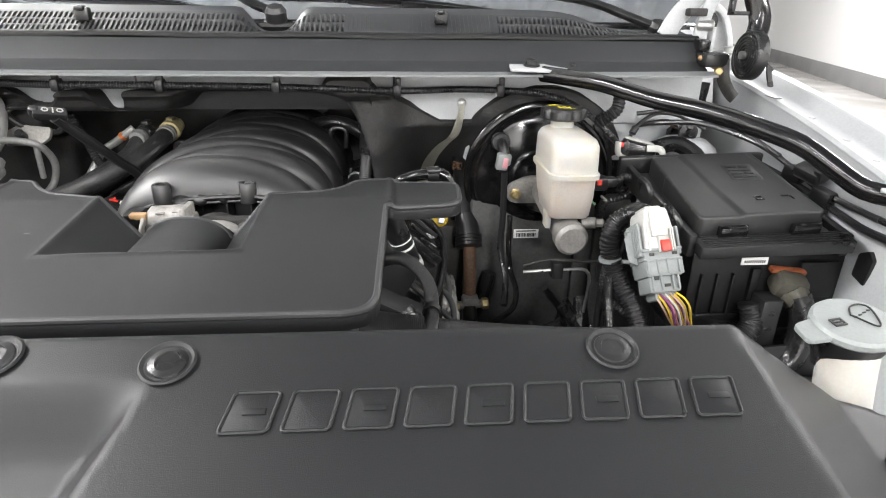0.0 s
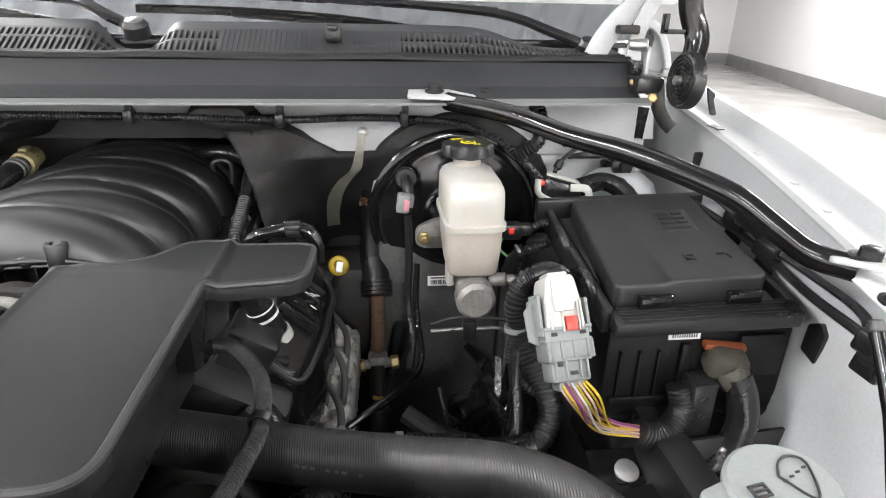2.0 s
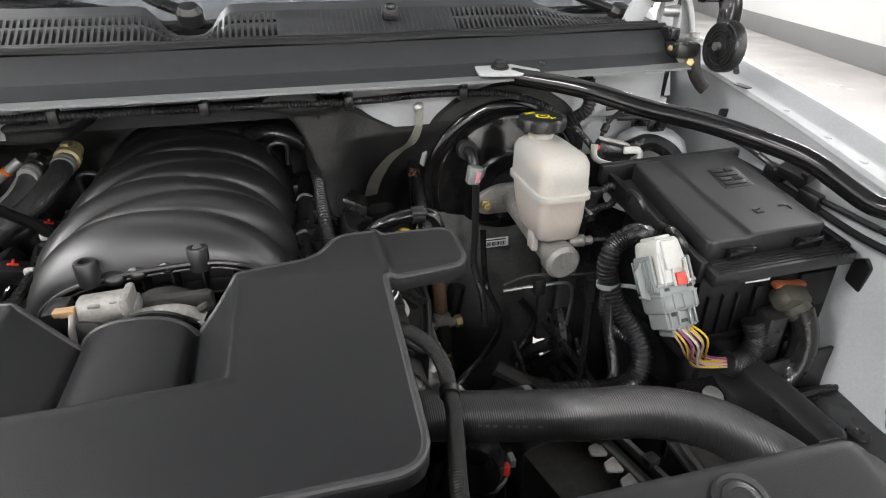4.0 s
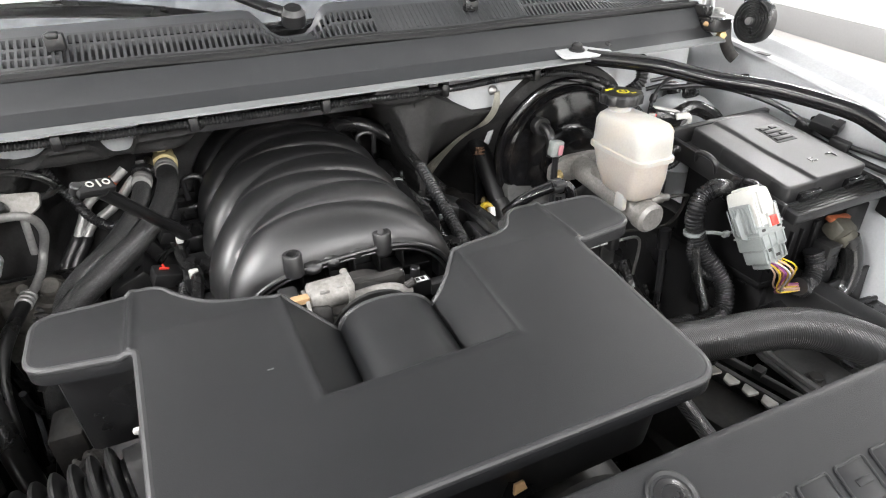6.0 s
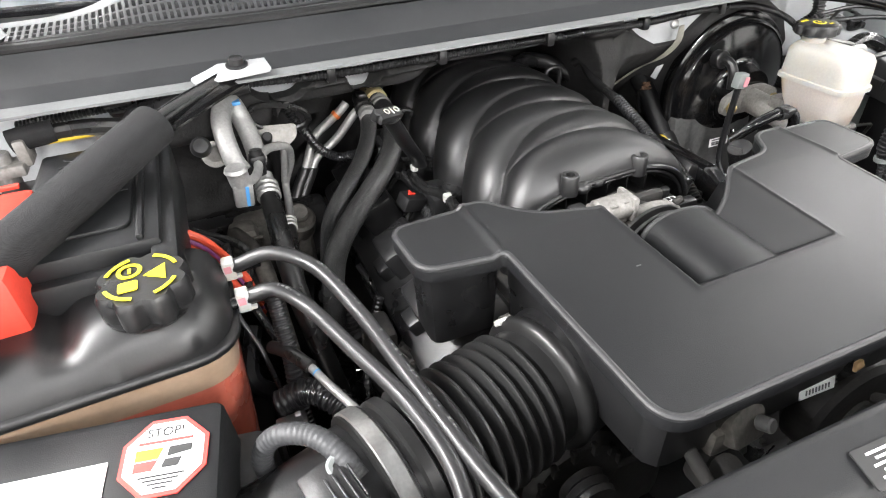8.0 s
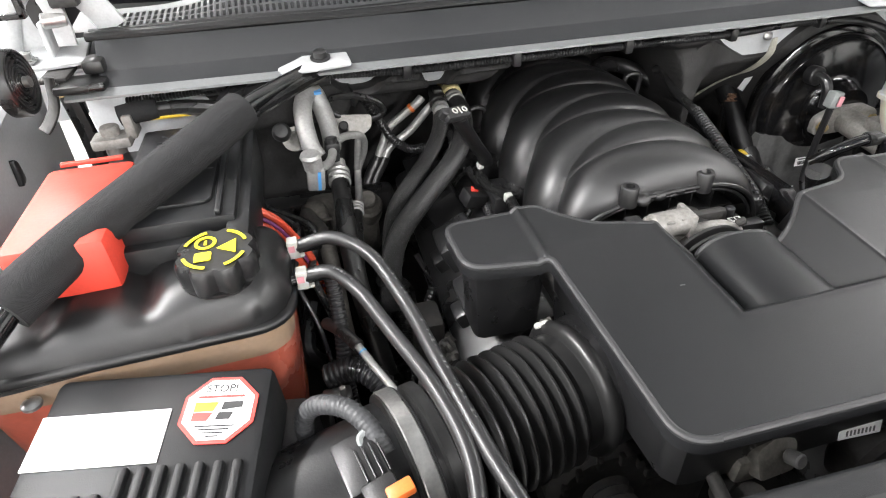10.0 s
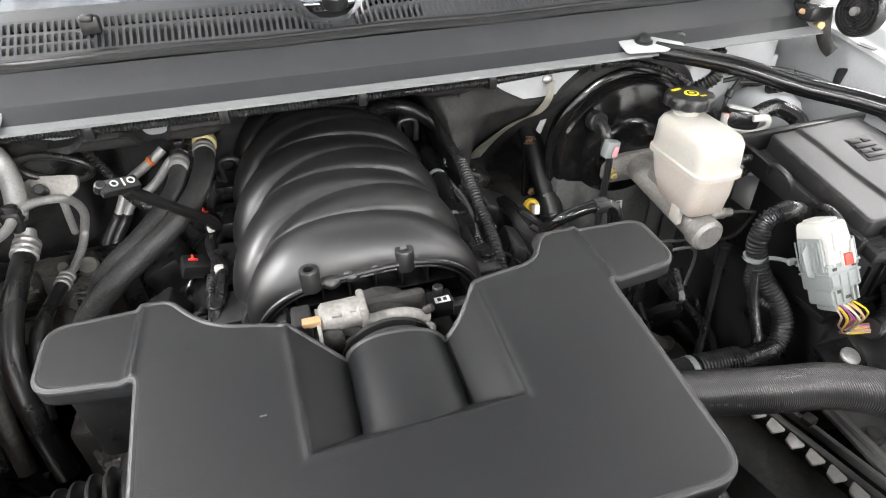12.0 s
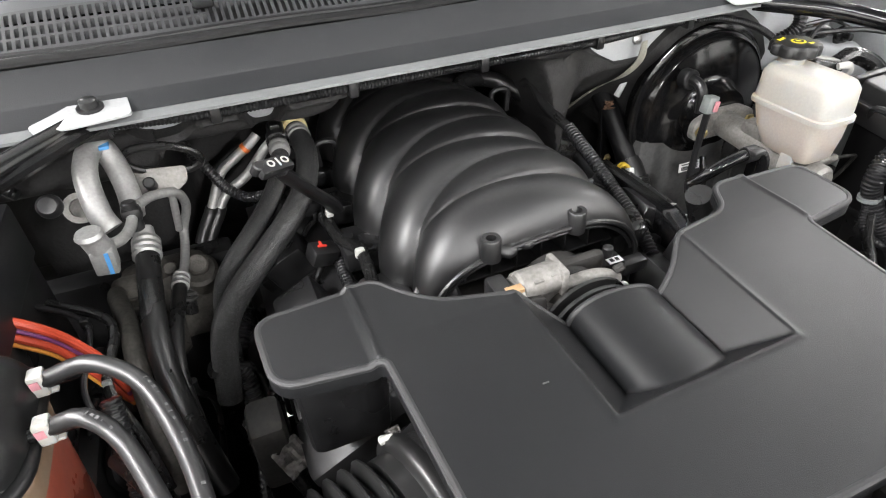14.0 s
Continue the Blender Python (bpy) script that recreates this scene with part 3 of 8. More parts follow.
# firewall: white body sheet above, black insulation below
wall = thing("firewall", "white painted steel firewall", "firewall", (0, 1.275, 0.64), kind="structure")
part("lower_panel", box(0, 1.275, 0.94, 1.50, 0.02, 0.60, 0.004), M_INSUL, wall, "felt-covered lower panel")
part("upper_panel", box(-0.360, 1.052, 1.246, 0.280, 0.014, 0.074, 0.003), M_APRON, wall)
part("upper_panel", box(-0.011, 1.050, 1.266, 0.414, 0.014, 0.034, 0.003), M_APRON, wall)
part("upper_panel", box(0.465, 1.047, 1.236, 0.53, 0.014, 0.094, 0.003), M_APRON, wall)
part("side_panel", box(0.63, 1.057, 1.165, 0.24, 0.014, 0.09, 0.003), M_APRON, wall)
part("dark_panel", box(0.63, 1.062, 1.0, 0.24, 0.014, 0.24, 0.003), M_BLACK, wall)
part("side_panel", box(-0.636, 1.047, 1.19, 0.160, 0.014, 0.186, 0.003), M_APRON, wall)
part("dark_panel", box(-0.636, 1.052, 1.0, 0.160, 0.014, 0.19, 0.003), M_BLACK, wall)


def mat_top(x):
    """Upper edge of the insulation across the vehicle: scallops, a dip by the strap and a hump over the booster."""
    z = 1.250
    z -= 0.024 * math.exp(-((x + 0.362) / 0.036) ** 4) + 0.034 * math.exp(-((x + 0.248) / 0.022) ** 4)
    z += 0.026 * math.exp(-((x - 0.125) / 0.040) ** 8)
    if x > 0.16:
        z = min(z, 1.262 - 0.062 * min(1, (x - 0.16) / 0.115))
    hump = 0.160 ** 2 - (x - 0.452) ** 2
    if 0.33 < x:
        z = max(min(z, 1.245 - (x - 0.33) * 1.2), 1.098 + math.sqrt(hump) if hump > 0 else 0.9)
    if x > 0.60:
        z = 1.10
    return z


def insulation():
    """A padded mat with a lumpy face and a scalloped upper edge."""
    verts, faces = [], []
    nx, nz = 420, 110
    for i in range(nx + 1):
        x = -0.562 + 1.282 * i / nx
        top = mat_top(x)
        for j in range(nz + 1):
            z = 0.80 + (top - 0.80) * j / nz
            well = 1 / (1 + math.exp(-(x + 0.372) / 0.005)) / (1 + math.exp((x - 0.175) / 0.018))
            side = 1 / (1 + math.exp((x - 0.195) / 0.014))
            limit = (1.203 + 0.034 / (1 + math.exp(-(x + 0.150) / 0.008))) * well + (1.165 if x < 0 else 0.75) * (1 - well)
            shelf = 1 / (1 + math.exp(-(z - limit) / 0.0045))
            back = 1.125 + 0.11 * well
            lean = math.exp(-((x - 0.262) / 0.075) ** 6)
            face = (1.002 if x > -0.37 else 1.030) * side + (1.033 + 0.25 * (1 - lean) * max(0, 1.205 - z) + 1.1 * lean * max(0, 1.187 - z)) * (1 - side) - 0.022 * side / (1 + math.exp(-(z - 1.238) / 0.002))
            y = back + (face - back) * shelf
            y += 0.006 * noise.noise(Vector((x * 9, z * 9, 1.3))) + 0.004 * noise.noise(Vector((x * 28, z * 28, 4.3)))
            y += 0.010 * max(0, (j - nz + 2)) / 2
            verts.append((x, y, z))
    for i in range(nx):
        for j in range(nz):
            a = i * (nz + 1) + j
            faces.append((a, a + nz + 1, a + nz + 2, a + 1))
    n = len(verts)
    edge = [i * (nz + 1) + nz for i in range(nx + 1)]
    verts += [(verts[k][0], verts[k][1] + 0.06, verts[k][2] - 0.004) for k in edge]
    for q in range(nx):
        faces.append((edge[q], edge[q + 1], n + q + 1, n + q))
    return verts, faces


solid("plenum_underside", box(0, 1.165, 1.250, 1.40, 0.22, 0.012, 0.004), M_INSUL, "dark underside of the cowl plenum", "plenum", kind="structure")
solid("firewall_insulation", insulation(), M_INSUL, "black fibre insulation mat on the firewall", "insulation", kind="structure")
for fx, fz, fm in ((0.055, 1.188, M_GREYC), (-0.066, 1.193, M_STEEL)):
    st = thing("firewall_stud", "round stud washer holding the insulation", "stud", (fx, 1.222, fz), group="insulation studs")
    part("washer", lathe([(0.0, 0), (0.0125, 0), (0.0130, 0.002), (0.012, 0.003), (0.007, 0.002), (0, 0.002)], (fx, 1.222, fz), (fx, 0.9, fz + 0.08), 20), fm, st)
    part("stud", lathe([(0.0045, 0), (0.0045, 0.007), (0.003, 0.009), (0, 0.009)], (fx, 1.222, fz), (fx, 0.9, fz + 0.08), 12), M_DARK, st)


def fender(side):
    """Inner apron, flange, rail and outer skin of one front wing."""
    s = side
    words = "white painted front fender with its inner apron"
    f = thing("fender", words, "fender", (s * 0.85, 0.6, 0.7), group="front fenders", kind="structure")
    # the flange's inner edge, front to rear
    edge = [(0.728, 0.25, 1.130), (0.742, 0.42, 1.160), (0.752, 0.54, 1.180), (0.764, 0.64, 1.197), (0.779, 0.75, 1.214), (0.787, 0.84, 1.229), (0.789, 0.94, 1.246), (0.795, 1.10, 1.268), (0.805, 1.40, 1.300)]
    line = smooth_path([(s * x, y, z) for x, y, z in edge], 0.02)
    sec = ((0, 0), (0.005, 0.004), (0.012, 0.002), (0.038, -0.002), (0.047, 0.000), (0.060, 0.011), (0.068, 0.0125), (0.084, 0.0125), (0.097, 0.004), (0.108, -0.018), (0.118, -0.09), (0.122, -0.50), (0.112, -0.50), (0.090, -0.02), (0.060, 0.002))
    out = [[p + Vector((s * dx, 0, dz)) for dx, dz in sec] for p in line]
    part("outer_skin", rings([lp[6:] for lp in out]), M_WHITE, f, "glossy white outer skin")
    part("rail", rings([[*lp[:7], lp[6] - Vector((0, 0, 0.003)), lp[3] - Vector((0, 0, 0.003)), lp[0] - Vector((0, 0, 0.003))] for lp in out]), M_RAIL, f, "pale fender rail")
    # apron: from the flange down to the rounded wheelhouse
    verts, faces = [], []
    ny, nz = 40, 26
    for i in range(ny + 1):
        y = 0.26 + 0.90 * i / ny
        p = min(line, key=lambda q: abs(q.y - y))
        for j in range(nz + 1):
            k = j / nz
            z = p.z - 0.003 - k * 0.62
            swell = 0.055 * math.exp(-((y - 0.60) / 0.24) ** 4) / (1 + math.exp((z - 1.00) / 0.03))
            ring = 0.006 * math.exp(-((math.hypot(y - 0.60, (z - 0.86)) - 0.20) / 0.012) ** 2)
            verts.append((s * (abs(p.x) + 0.004 + 0.02 * k - swell - ring), y, z))
    for i in range(ny):
        for j in range(nz):
            a = i * (nz + 1) + j
            faces.append((a, a + 1, a + nz + 2, a + nz + 1))
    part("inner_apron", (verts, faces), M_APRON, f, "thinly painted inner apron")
    for y in (0.44, 0.70, 0.78, 0.86):
        p = min(line, key=lambda q: abs(q.y - y))
        q = p + Vector((s * 0.022, 0, 0.0020))
        part("rail_dimple", box(q.x, q.y, q.z - 0.0018, 0.008, 0.011, 0.003, 0.001), M_RAIL, f)
    pl = join(prism(rounded([(-0.035, -0.085), (0.03, -0.075), (0.035, 0.04), (-0.022, 0.045)], 0.008), -0.002, 0.002, 0.0008, m=pose(s * 0.750, 0.55, 1.186, 9, s * 3, 0)))
    part("brace_seat", pl, M_WHITE, f, "white brace seat plate")
    q = Vector((s * 0.733, 0.544, 1.188))
    part("flange_bolt", lathe([(0.0, 0), (0.0110, 0), (0.0110, 0.002), (0.0075, 0.0025), (0.0070, 0.005), (0.005, 0.006), (0, 0.006)], q, q + Vector((0, -0.2, 1)), 18), M_BLACK, f, "black flange bolt")
    part("rubber_stop", join(box(s * 0.776, 0.545, 1.203, 0.028, 0.026, 0.030, 0.004)), M_RUBBER, f, "black rubber hood stop")
    p = min(line, key=lambda q: abs(q.y - 0.94))
    part("slot", prism(rounded([(-0.006, -0.02), (0.006, -0.018), (0.010, 0.018), (-0.004, 0.02)], 0.004), 0, 0.001, m=Matrix.Translation(p + Vector((s * 0.008, 0, 0.0038)))), M_BLACK, f, "dark slot in the rail")
    for y, z, w in ((0.47, 1.03, 0.04), (0.958, 1.195, 0.018), (0.80, 1.165, 0.014)):
        p = min(line, key=lambda q: abs(q.y - y))
        hole = rounded([(-w * 0.45, -w), (w * 0.45, -w * 0.8), (w * 0.45, w * 0.6), (-w * 0.1, w)], w * 0.3)
        mm = Matrix.Translation((p.x + s * 0.002, y, z)) @ Matrix.Rotation(-s * math.pi / 2, 4, "Y") @ Matrix.Rotation(math.pi / 2, 4, "Z")
        part("apron_plug", prism(hole, -0.003, 0.003, 0.001, m=mm), M_BLACK, f, "black rubber plug in the apron")
    hexa = rounded([(0.652, 1.077), (0.630, 1.071), (0.626, 1.106), (0.636, 1.115), (0.650, 1.107)], 0.003)
    part("apron_plug", prism([(-s * y, z) for y, z in (hexa if s > 0 else reversed(hexa))], -0.004, 0.004, 0.001, m=Matrix(((0, 0, s, s * 0.7665), (-s, 0, 0, 0), (0, 1, 0, 0), (0, 0, 0, 1)))), M_BLACK, f, "black rubber plug in the apron")
    return f


fender(1)
fender(-1)

# the open hood stands up over the bay, out of sight but felt in the light
hood = thing("hood", "white engine hood raised on its hinges", "hood", (0, 1.06, 1.38))
HM = Matrix.Translation((0, 1.06, 1.40)) @ Matrix.Rotation(radians(-66), 4, "X")
part("panel", moved(box(0, -0.60, 0.02, 1.56, 1.20, 0.03, 0.01), HM), M_WHITE, hood, "white hood skin")
part("inner_frame", moved(join(box(0, -0.06, -0.005, 1.40, 0.10, 0.03, 0.008), box(0, -1.14, -0.005, 1.40, 0.10, 0.03, 0.008), box(-0.70, -0.60, -0.005, 0.12, 1.1, 0.03, 0.008),
     box(0.70, -0.60, -0.005, 0.12, 1.1, 0.03, 0.008)), HM), M_WHITE, hood)
part("insulation_pad", moved(box(0, -0.70, -0.004, 1.20, 0.74, 0.016, 0.006), HM), M_INSUL, hood, "dark insulation pad under the hood")

# floor of the bay: crossmember and dark undertray
chassis = thing("vehicle_frame", "dark steel frame under the engine", "frame", (0, 0.62, 0.5))
parts("side_rail", [box(0.50, 0.57, 0.62, 0.12, 1.0, 0.16, 0.01), box(-0.50, 0.57, 0.62, 0.12, 1.0, 0.16, 0.01)], M_DARK, chassis)
parts("crossmember", [box(0, 0.40, 0.56, 1.0, 0.12, 0.12, 0.01), box(0, 0.95, 0.52, 1.0, 0.14, 0.12, 0.01)], M_DARK, chassis)
solid("undertray", box(0, 0.66, 0.44, 1.36, 1.1, 0.02, 0.004), M_BLACK, "black plastic undertray below the engine", "undertray")
rad = thing("radiator", "dark radiator behind the front cover", "radiator", (0, 0.27, 0.6))
part("core", box(0, 0.27, 0.86, 1.0, 0.05, 0.52, 0.008), M_DARK, rad)
parts("end_tank", [box(-0.53, 0.27, 0.86, 0.06, 0.07, 0.54, 0.012), box(0.53, 0.27, 0.86, 0.06, 0.07, 0.54, 0.012)], M_BLACK, rad)

# ---- engine ----
engine = thing("engine_block", "dark dirty V8 engine block with coil-topped valve covers", "engine", (-0.03, 0.9, 0.56))
part("block", join(box(-0.035, 0.90, 0.86, 0.30, 0.50, 0.36, 0.02), box(-0.035, 0.90, 1.05, 0.20, 0.42, 0.06, 0.01)), M_DARK, engine)
part("sump", box(-0.035, 0.88, 0.62, 0.26, 0.48, 0.14, 0.03), M_DARK, engine)
for sx in (-1, 1):
    cx = -0.035 + sx * 0.205
    vm = Matrix.Translation((cx, 0.90, 1.015)) @ Matrix.Rotation(radians(sx * 28), 4, "Y")
    part("valve_cover", moved(box(0, 0, 0, 0.13, 0.48, 0.07, 0.015), vm), M_BLACK, engine, "black plastic valve cover")
    for k in range(4):
        cm = vm @ Matrix.Translation((0, -0.17 + 0.112 * k, 0.05))
        part("ignition_coil", moved(join(box(0, 0, 0, 0.055, 0.06, 0.05, 0.006), box(sx * 0.03, 0, -0.01, 0.03, 0.03, 0.03, 0.004)), cm), M_BLACK, engine, "black ignition coil")
parts("pulley", [cyl((0.05, 0.62, 0.82), (0.05, 0.66, 0.82), 0.085), cyl((-0.16, 0.60, 0.93), (-0.16, 0.66, 0.93), 0.07), cyl((0.16, 0.60, 0.94), (0.16, 0.66, 0.94), 0.06)], M_DARK, engine)

# intake manifold: arching runners side by side
MX, MZB = -0.030, 1.090
PITCH = 0.104


def runner_wave(y, first):
    """One moulded runner: a sharp crease, a quick rounded rise and a long fall to the next crease."""
    if y < first - 0.64 * PITCH:
        return 1.0
    f = ((y - first) / PITCH) % 1.0
    return math.sqrt(max(0, 1 - (1 - f / 0.36) ** 2)) if f < 0.36 else 1 - ((f - 0.36) / 0.64) ** 1.8


def manifold_point(a, y):
    """A point of the moulded skin: a is the angle over the arch, y the place along the engine."""
    cx, sz = -math.cos(a), math.sin(a)
    x0 = MX + 0.146 * cx
    near, far = min(0, x0 + 0.02), max(0, x0 + 0.03)
    left = runner_wave(y, 0.858 + 0.12 * (x0 + 0.02) - 2.0 * near * near)
    right = runner_wave(y, 0.804 + 0.9 * far * far)
    wl = 0.5 - 0.40 * cx
    low = 1 - (wl * left + (1 - wl) * right)
    side = abs(cx)
    hw = 0.146 - 0.004 * low - 0.022 * low * side ** 2
    px = MX + hw * side ** 0.98 * (1 if cx > 0 else -1)
    pz = MZB + (0.115 - 0.0200 * low) * sz ** 0.92
    if y < 0.806:
        q = min(1, (0.806 - y) / 0.064)
        g = math.sqrt(1 - q * q)
        rx = -0.022 + 0.122 * side ** 0.9 * (1 if cx > 0 else -1)
        u = min(1, abs(rx + 0.022) / 0.122)
        rz = 1.098 + 0.053 * (1 - u ** 3.5) ** 0.6 + 0.06 * (rx + 0.022) * (1 - u ** 2)
        px, pz = rx + (px - rx) * g, rz + (pz - rz) * g
    return Vector((px, y, pz))


def manifold_skin():
    verts, faces = [], []
    na, ny = 72, 340
    y0, y1 = 0.7425, 1.205
    for i in range(ny + 1):
        for j in range(na + 1):
            verts.append(tuple(manifold_point(math.pi * j / na, y0 + (y1 - y0) * i / ny)))
    n = na + 1
    for i in range(ny):
        for j in range(na):
            faces.append((i * n + j, i * n + j + 1, (i + 1) * n + j + 1, (i + 1) * n + j))
    faces.append(tuple(reversed(range(ny * n, ny * n + n))))
    base = len(verts)
    for side in (0, na):
        for i in range(ny + 1):
            x, y, z = verts[i * n + side]
            verts.append((x, y, z - 0.05))
    for k, side in enumerate((0, na)):
        for i in range(ny):
            a, b = i * n + side, (i + 1) * n + side
            c, d = base + k * (ny + 1) + i, base + k * (ny + 1) + i + 1
            faces.append((a, b, d, c) if k == 0 else (b, a, c, d))
    return verts, faces


manifold = thing("intake_manifold", "black nylon intake manifold with arched runners", "manifold", (MX, 0.92, 1.06))
part("runner_shell", manifold_skin(), M_MANI, manifold, angle=60)
EDGE = [manifold_point(math.pi * j / 60, 0.7425) for j in range(61)]
part("front_rim", tube([p + Vector((0, -0.001, -0.001)) for p in EDGE], 0.0030, 8, 0.004), M_MANI, manifold, "rounded front rim")
part("inner_rim", tube([p + Vector((-0.004 * (p.x + 0.022) / 0.12, 0.001, -0.0075)) for p in EDGE[4:-4]], 0.0020, 8, 0.004), M_MANI, manifold)
part("throat", box(MX + 0.008, 0.795, 1.100, 0.235, 0.006, 0.075, 0.002), M_BLACK, manifold, "dark throat")
parts("throat_rib", [box(MX - 0.075 + 0.03 * k, 0.772, 1.126, 0.0022, 0.030, 0.036 - 0.003 * abs(k - 2.5), 0.0008) for k in range(6)], M_MANI, manifold)
part("throat_ledge", box(MX + 0.008, 0.772, 1.112, 0.20, 0.03, 0.003, 0.001), M_MANI, manifold)
for px, py in ((-0.085, 0.736), (0.017, 0.741)):
    part("mount_post", lathe([(0.0105, -0.016), (0.0105, 0.008), (0.0095, 0.0095), (0.0055, 0.0095), (0.005, 0.002), (0.0, 0.002)], (px, py + 0.004, 1.1655), (px, py, 2), 18), M_MANI, manifold)
for k, px in enumerate((-0.064, -0.042, -0.014)):
    r = 0.0120 - 0.0014 * k
    part("rim_lug", lathe([(0.0, -0.010), (r * 0.8, -0.008), (r, -0.002), (r * 0.96, 0.001), (r * 0.7, 0.0032), (0, 0.0045)], (px, 0.7440 + 0.001 * k, 1.1545 + 0.002 * k), (px, 0.40, 1.58), 20), M_MANI, manifold, angle=80)
part("foot_grommet", lathe([(0.012, -0.01), (0.024, -0.006), (0.026, 0.0), (0.022, 0.004), (0.012, 0.002)], (-0.140, 0.752, 1.106), (-0.142, 0.70, 1.15), 22), M_RUBBER, manifold, "dark rubber grommet")
for sx in (-1, 1):
    for k in range(4):
        yy = 0.80 + 0.105 * k
        xx = MX + sx * 0.150
        part("runner_foot", join(box(xx, yy, 1.085, 0.05, 0.06, 0.03, 0.006), cyl((xx + sx * 0.014, yy, 1.09), (xx + sx * 0.014, yy, 1.106), 0.008)), M_BLACK, manifold)
for k, (bx, by, bz) in enumerate(((-0.172, 1.075, 1.135), (0.098, 1.072, 1.160))):
    part("lift_loop", join(tube([(bx - 0.012, by, bz - 0.02), (bx - 0.012, by, bz + 0.012), (bx + 0.012, by, bz + 0.012), (bx + 0.012, by, bz - 0.02)], 0.004, 8, 0.004)), M_BLACK, manifold)
part("rear_pipe", tube([(0.03, 1.10, 1.165), (0.07, 1.13, 1.175), (0.12, 1.13, 1.165), (0.17, 1.10, 1.135)], 0.013, 12, 0.01), M_BLACK, manifold)

# throttle body in the cover's notch
throttle = thing("throttle_body", "cast aluminium throttle body with a black motor plug", "throttle", (-0.02, 0.69, 1.09))
part("housing", join(cyl((-0.02, 0.735, 1.098), (-0.02, 0.665, 1.096), 0.043, n=30), box(-0.02, 0.712, 1.098, 0.10, 0.014, 0.09, 0.012)), M_DARK, throttle)
motor = part("motor", join(cyl((-0.082, 0.692, 1.147), (-0.036, 0.690, 1.150), 0.0155, n=24, b=0.003), box(-0.058, 0.697, 1.136, 0.048, 0.030, 0.030, 0.004), box(-0.040, 0.690, 1.150, 0.008, 0.034, 0.030, 0.003)), M_ALU, throttle, "cast motor housing")
parts("casting_mark", [box(-0.066, 0.6795, 1.1585, 0.010, 0.004, 0.003, 0.001), box(-0.050, 0.6805, 1.1600, 0.006, 0.004, 0.002, 0.001)], M_ALU, motor)
part("flange_plate", prism(rounded([(-0.030, -0.026), (0.014, -0.024), (0.018, 0.018), (-0.010, 0.026), (-0.028, 0.012)], 0.006), -0.002, 0.002, 0.0006, m=Matrix(((0, 0, 1, -0.0845), (1, 0, 0, 0.690), (0, 1, 0, 1.132), (0, 0, 0, 1)))), M_ALU, throttle, "thin cast end plate")
part("lower_ear", join(prism(rounded([(-0.016, -0.014), (0.014, -0.012), (0.018, 0.010), (-0.012, 0.016)], 0.006), -0.006, 0.006, 0.0015, m=pose(-0.062, 0.672, 1.116, 68, 0, 12)), cyl((-0.060, 0.668, 1.116), (-0.058, 0.660, 1.121), 0.0062, n=12)), M_ALU, throttle, "cast ear with a bolt")
part("stay", prism(rounded([(-0.010, -0.020), (0.010, -0.024), (0.012, 0.016), (-0.008, 0.020)], 0.005), -0.006, 0.006, 0.001, m=pose(-0.074, 0.672, 1.128, 75, 0, 0)), M_DARK, throttle)
part("linkage", tube([(-0.036, 0.684, 1.140), (-0.010, 0.682, 1.143), (0.008, 0.680, 1.141), (0.024, 0.678, 1.132)], 0.0070, 12, 0.005, flat=0.8), M_ALU, throttle)
parts("clamp_screw", [cyl((0.020, 0.680, 1.140), (0.030, 0.678, 1.146), 0.0045, n=8), cyl((-0.050, 0.676, 1.118), (-0.046, 0.668, 1.122), 0.005, n=8)], M_DARK, throttle)
part("plug", join(box(-0.100, 0.692, 1.140, 0.020, 0.032, 0.036, 0.004), box(-0.108, 0.682, 1.118, 0.018, 0.025, 0.02, 0.004)), M_BLACK, throttle, "black plug")
part("plug_lock", box(-0.091, 0.681, 1.155, 0.018, 0.010, 0.007, 0.0015), M_TANLOCK, throttle, "tan plug lock")
for p in ((-0.078, 0.668, 1.112), (0.022, 0.666, 1.128)):
    part("screw", lathe([(0, 0), (0.0065, 0), (0.0065, 0.004), (0.004, 0.005), (0, 0.005)], p, (p[0], p[1] - 0.5, p[2] + 0.7), 10), M_STEEL, throttle)
part("duct_cuff", join(*[lathe([(0.044, 0), (0.050, 0.002), (0.050, 0.006), (0.044, 0.008)], (-0.02, 0.668 - 0.012 * k, 1.106), (-0.02, 0.5, 1.100), 30) for k in range(4)]), M_RUBBER, throttle, "ribbed rubber cuff")
mapsens = thing("pressure_sensor", "small black pressure sensor with a white tag", "sensor", (0.048, 0.72, 1.10))
part("body", join(box(0.047, 0.722, 1.108, 0.030, 0.024, 0.022, 0.003), cyl((0.047, 0.724, 1.118), (0.047, 0.724, 1.132), 0.006), box(0.075, 0.715, 1.105, 0.03, 0.016, 0.016, 0.003)), M_BLACK, mapsens)
part("tag", box(0.049, 0.7135, 1.1205, 0.017, 0.009, 0.0012, 0.0003), M_LABEL, mapsens, "white printed tag")
part("tag_print", join(box(0.0455, 0.7135, 1.1213, 0.004, 0.005, 0.0006, 0), box(0.052, 0.7135, 1.1213, 0.004, 0.005, 0.0006, 0)), M_INK, mapsens)

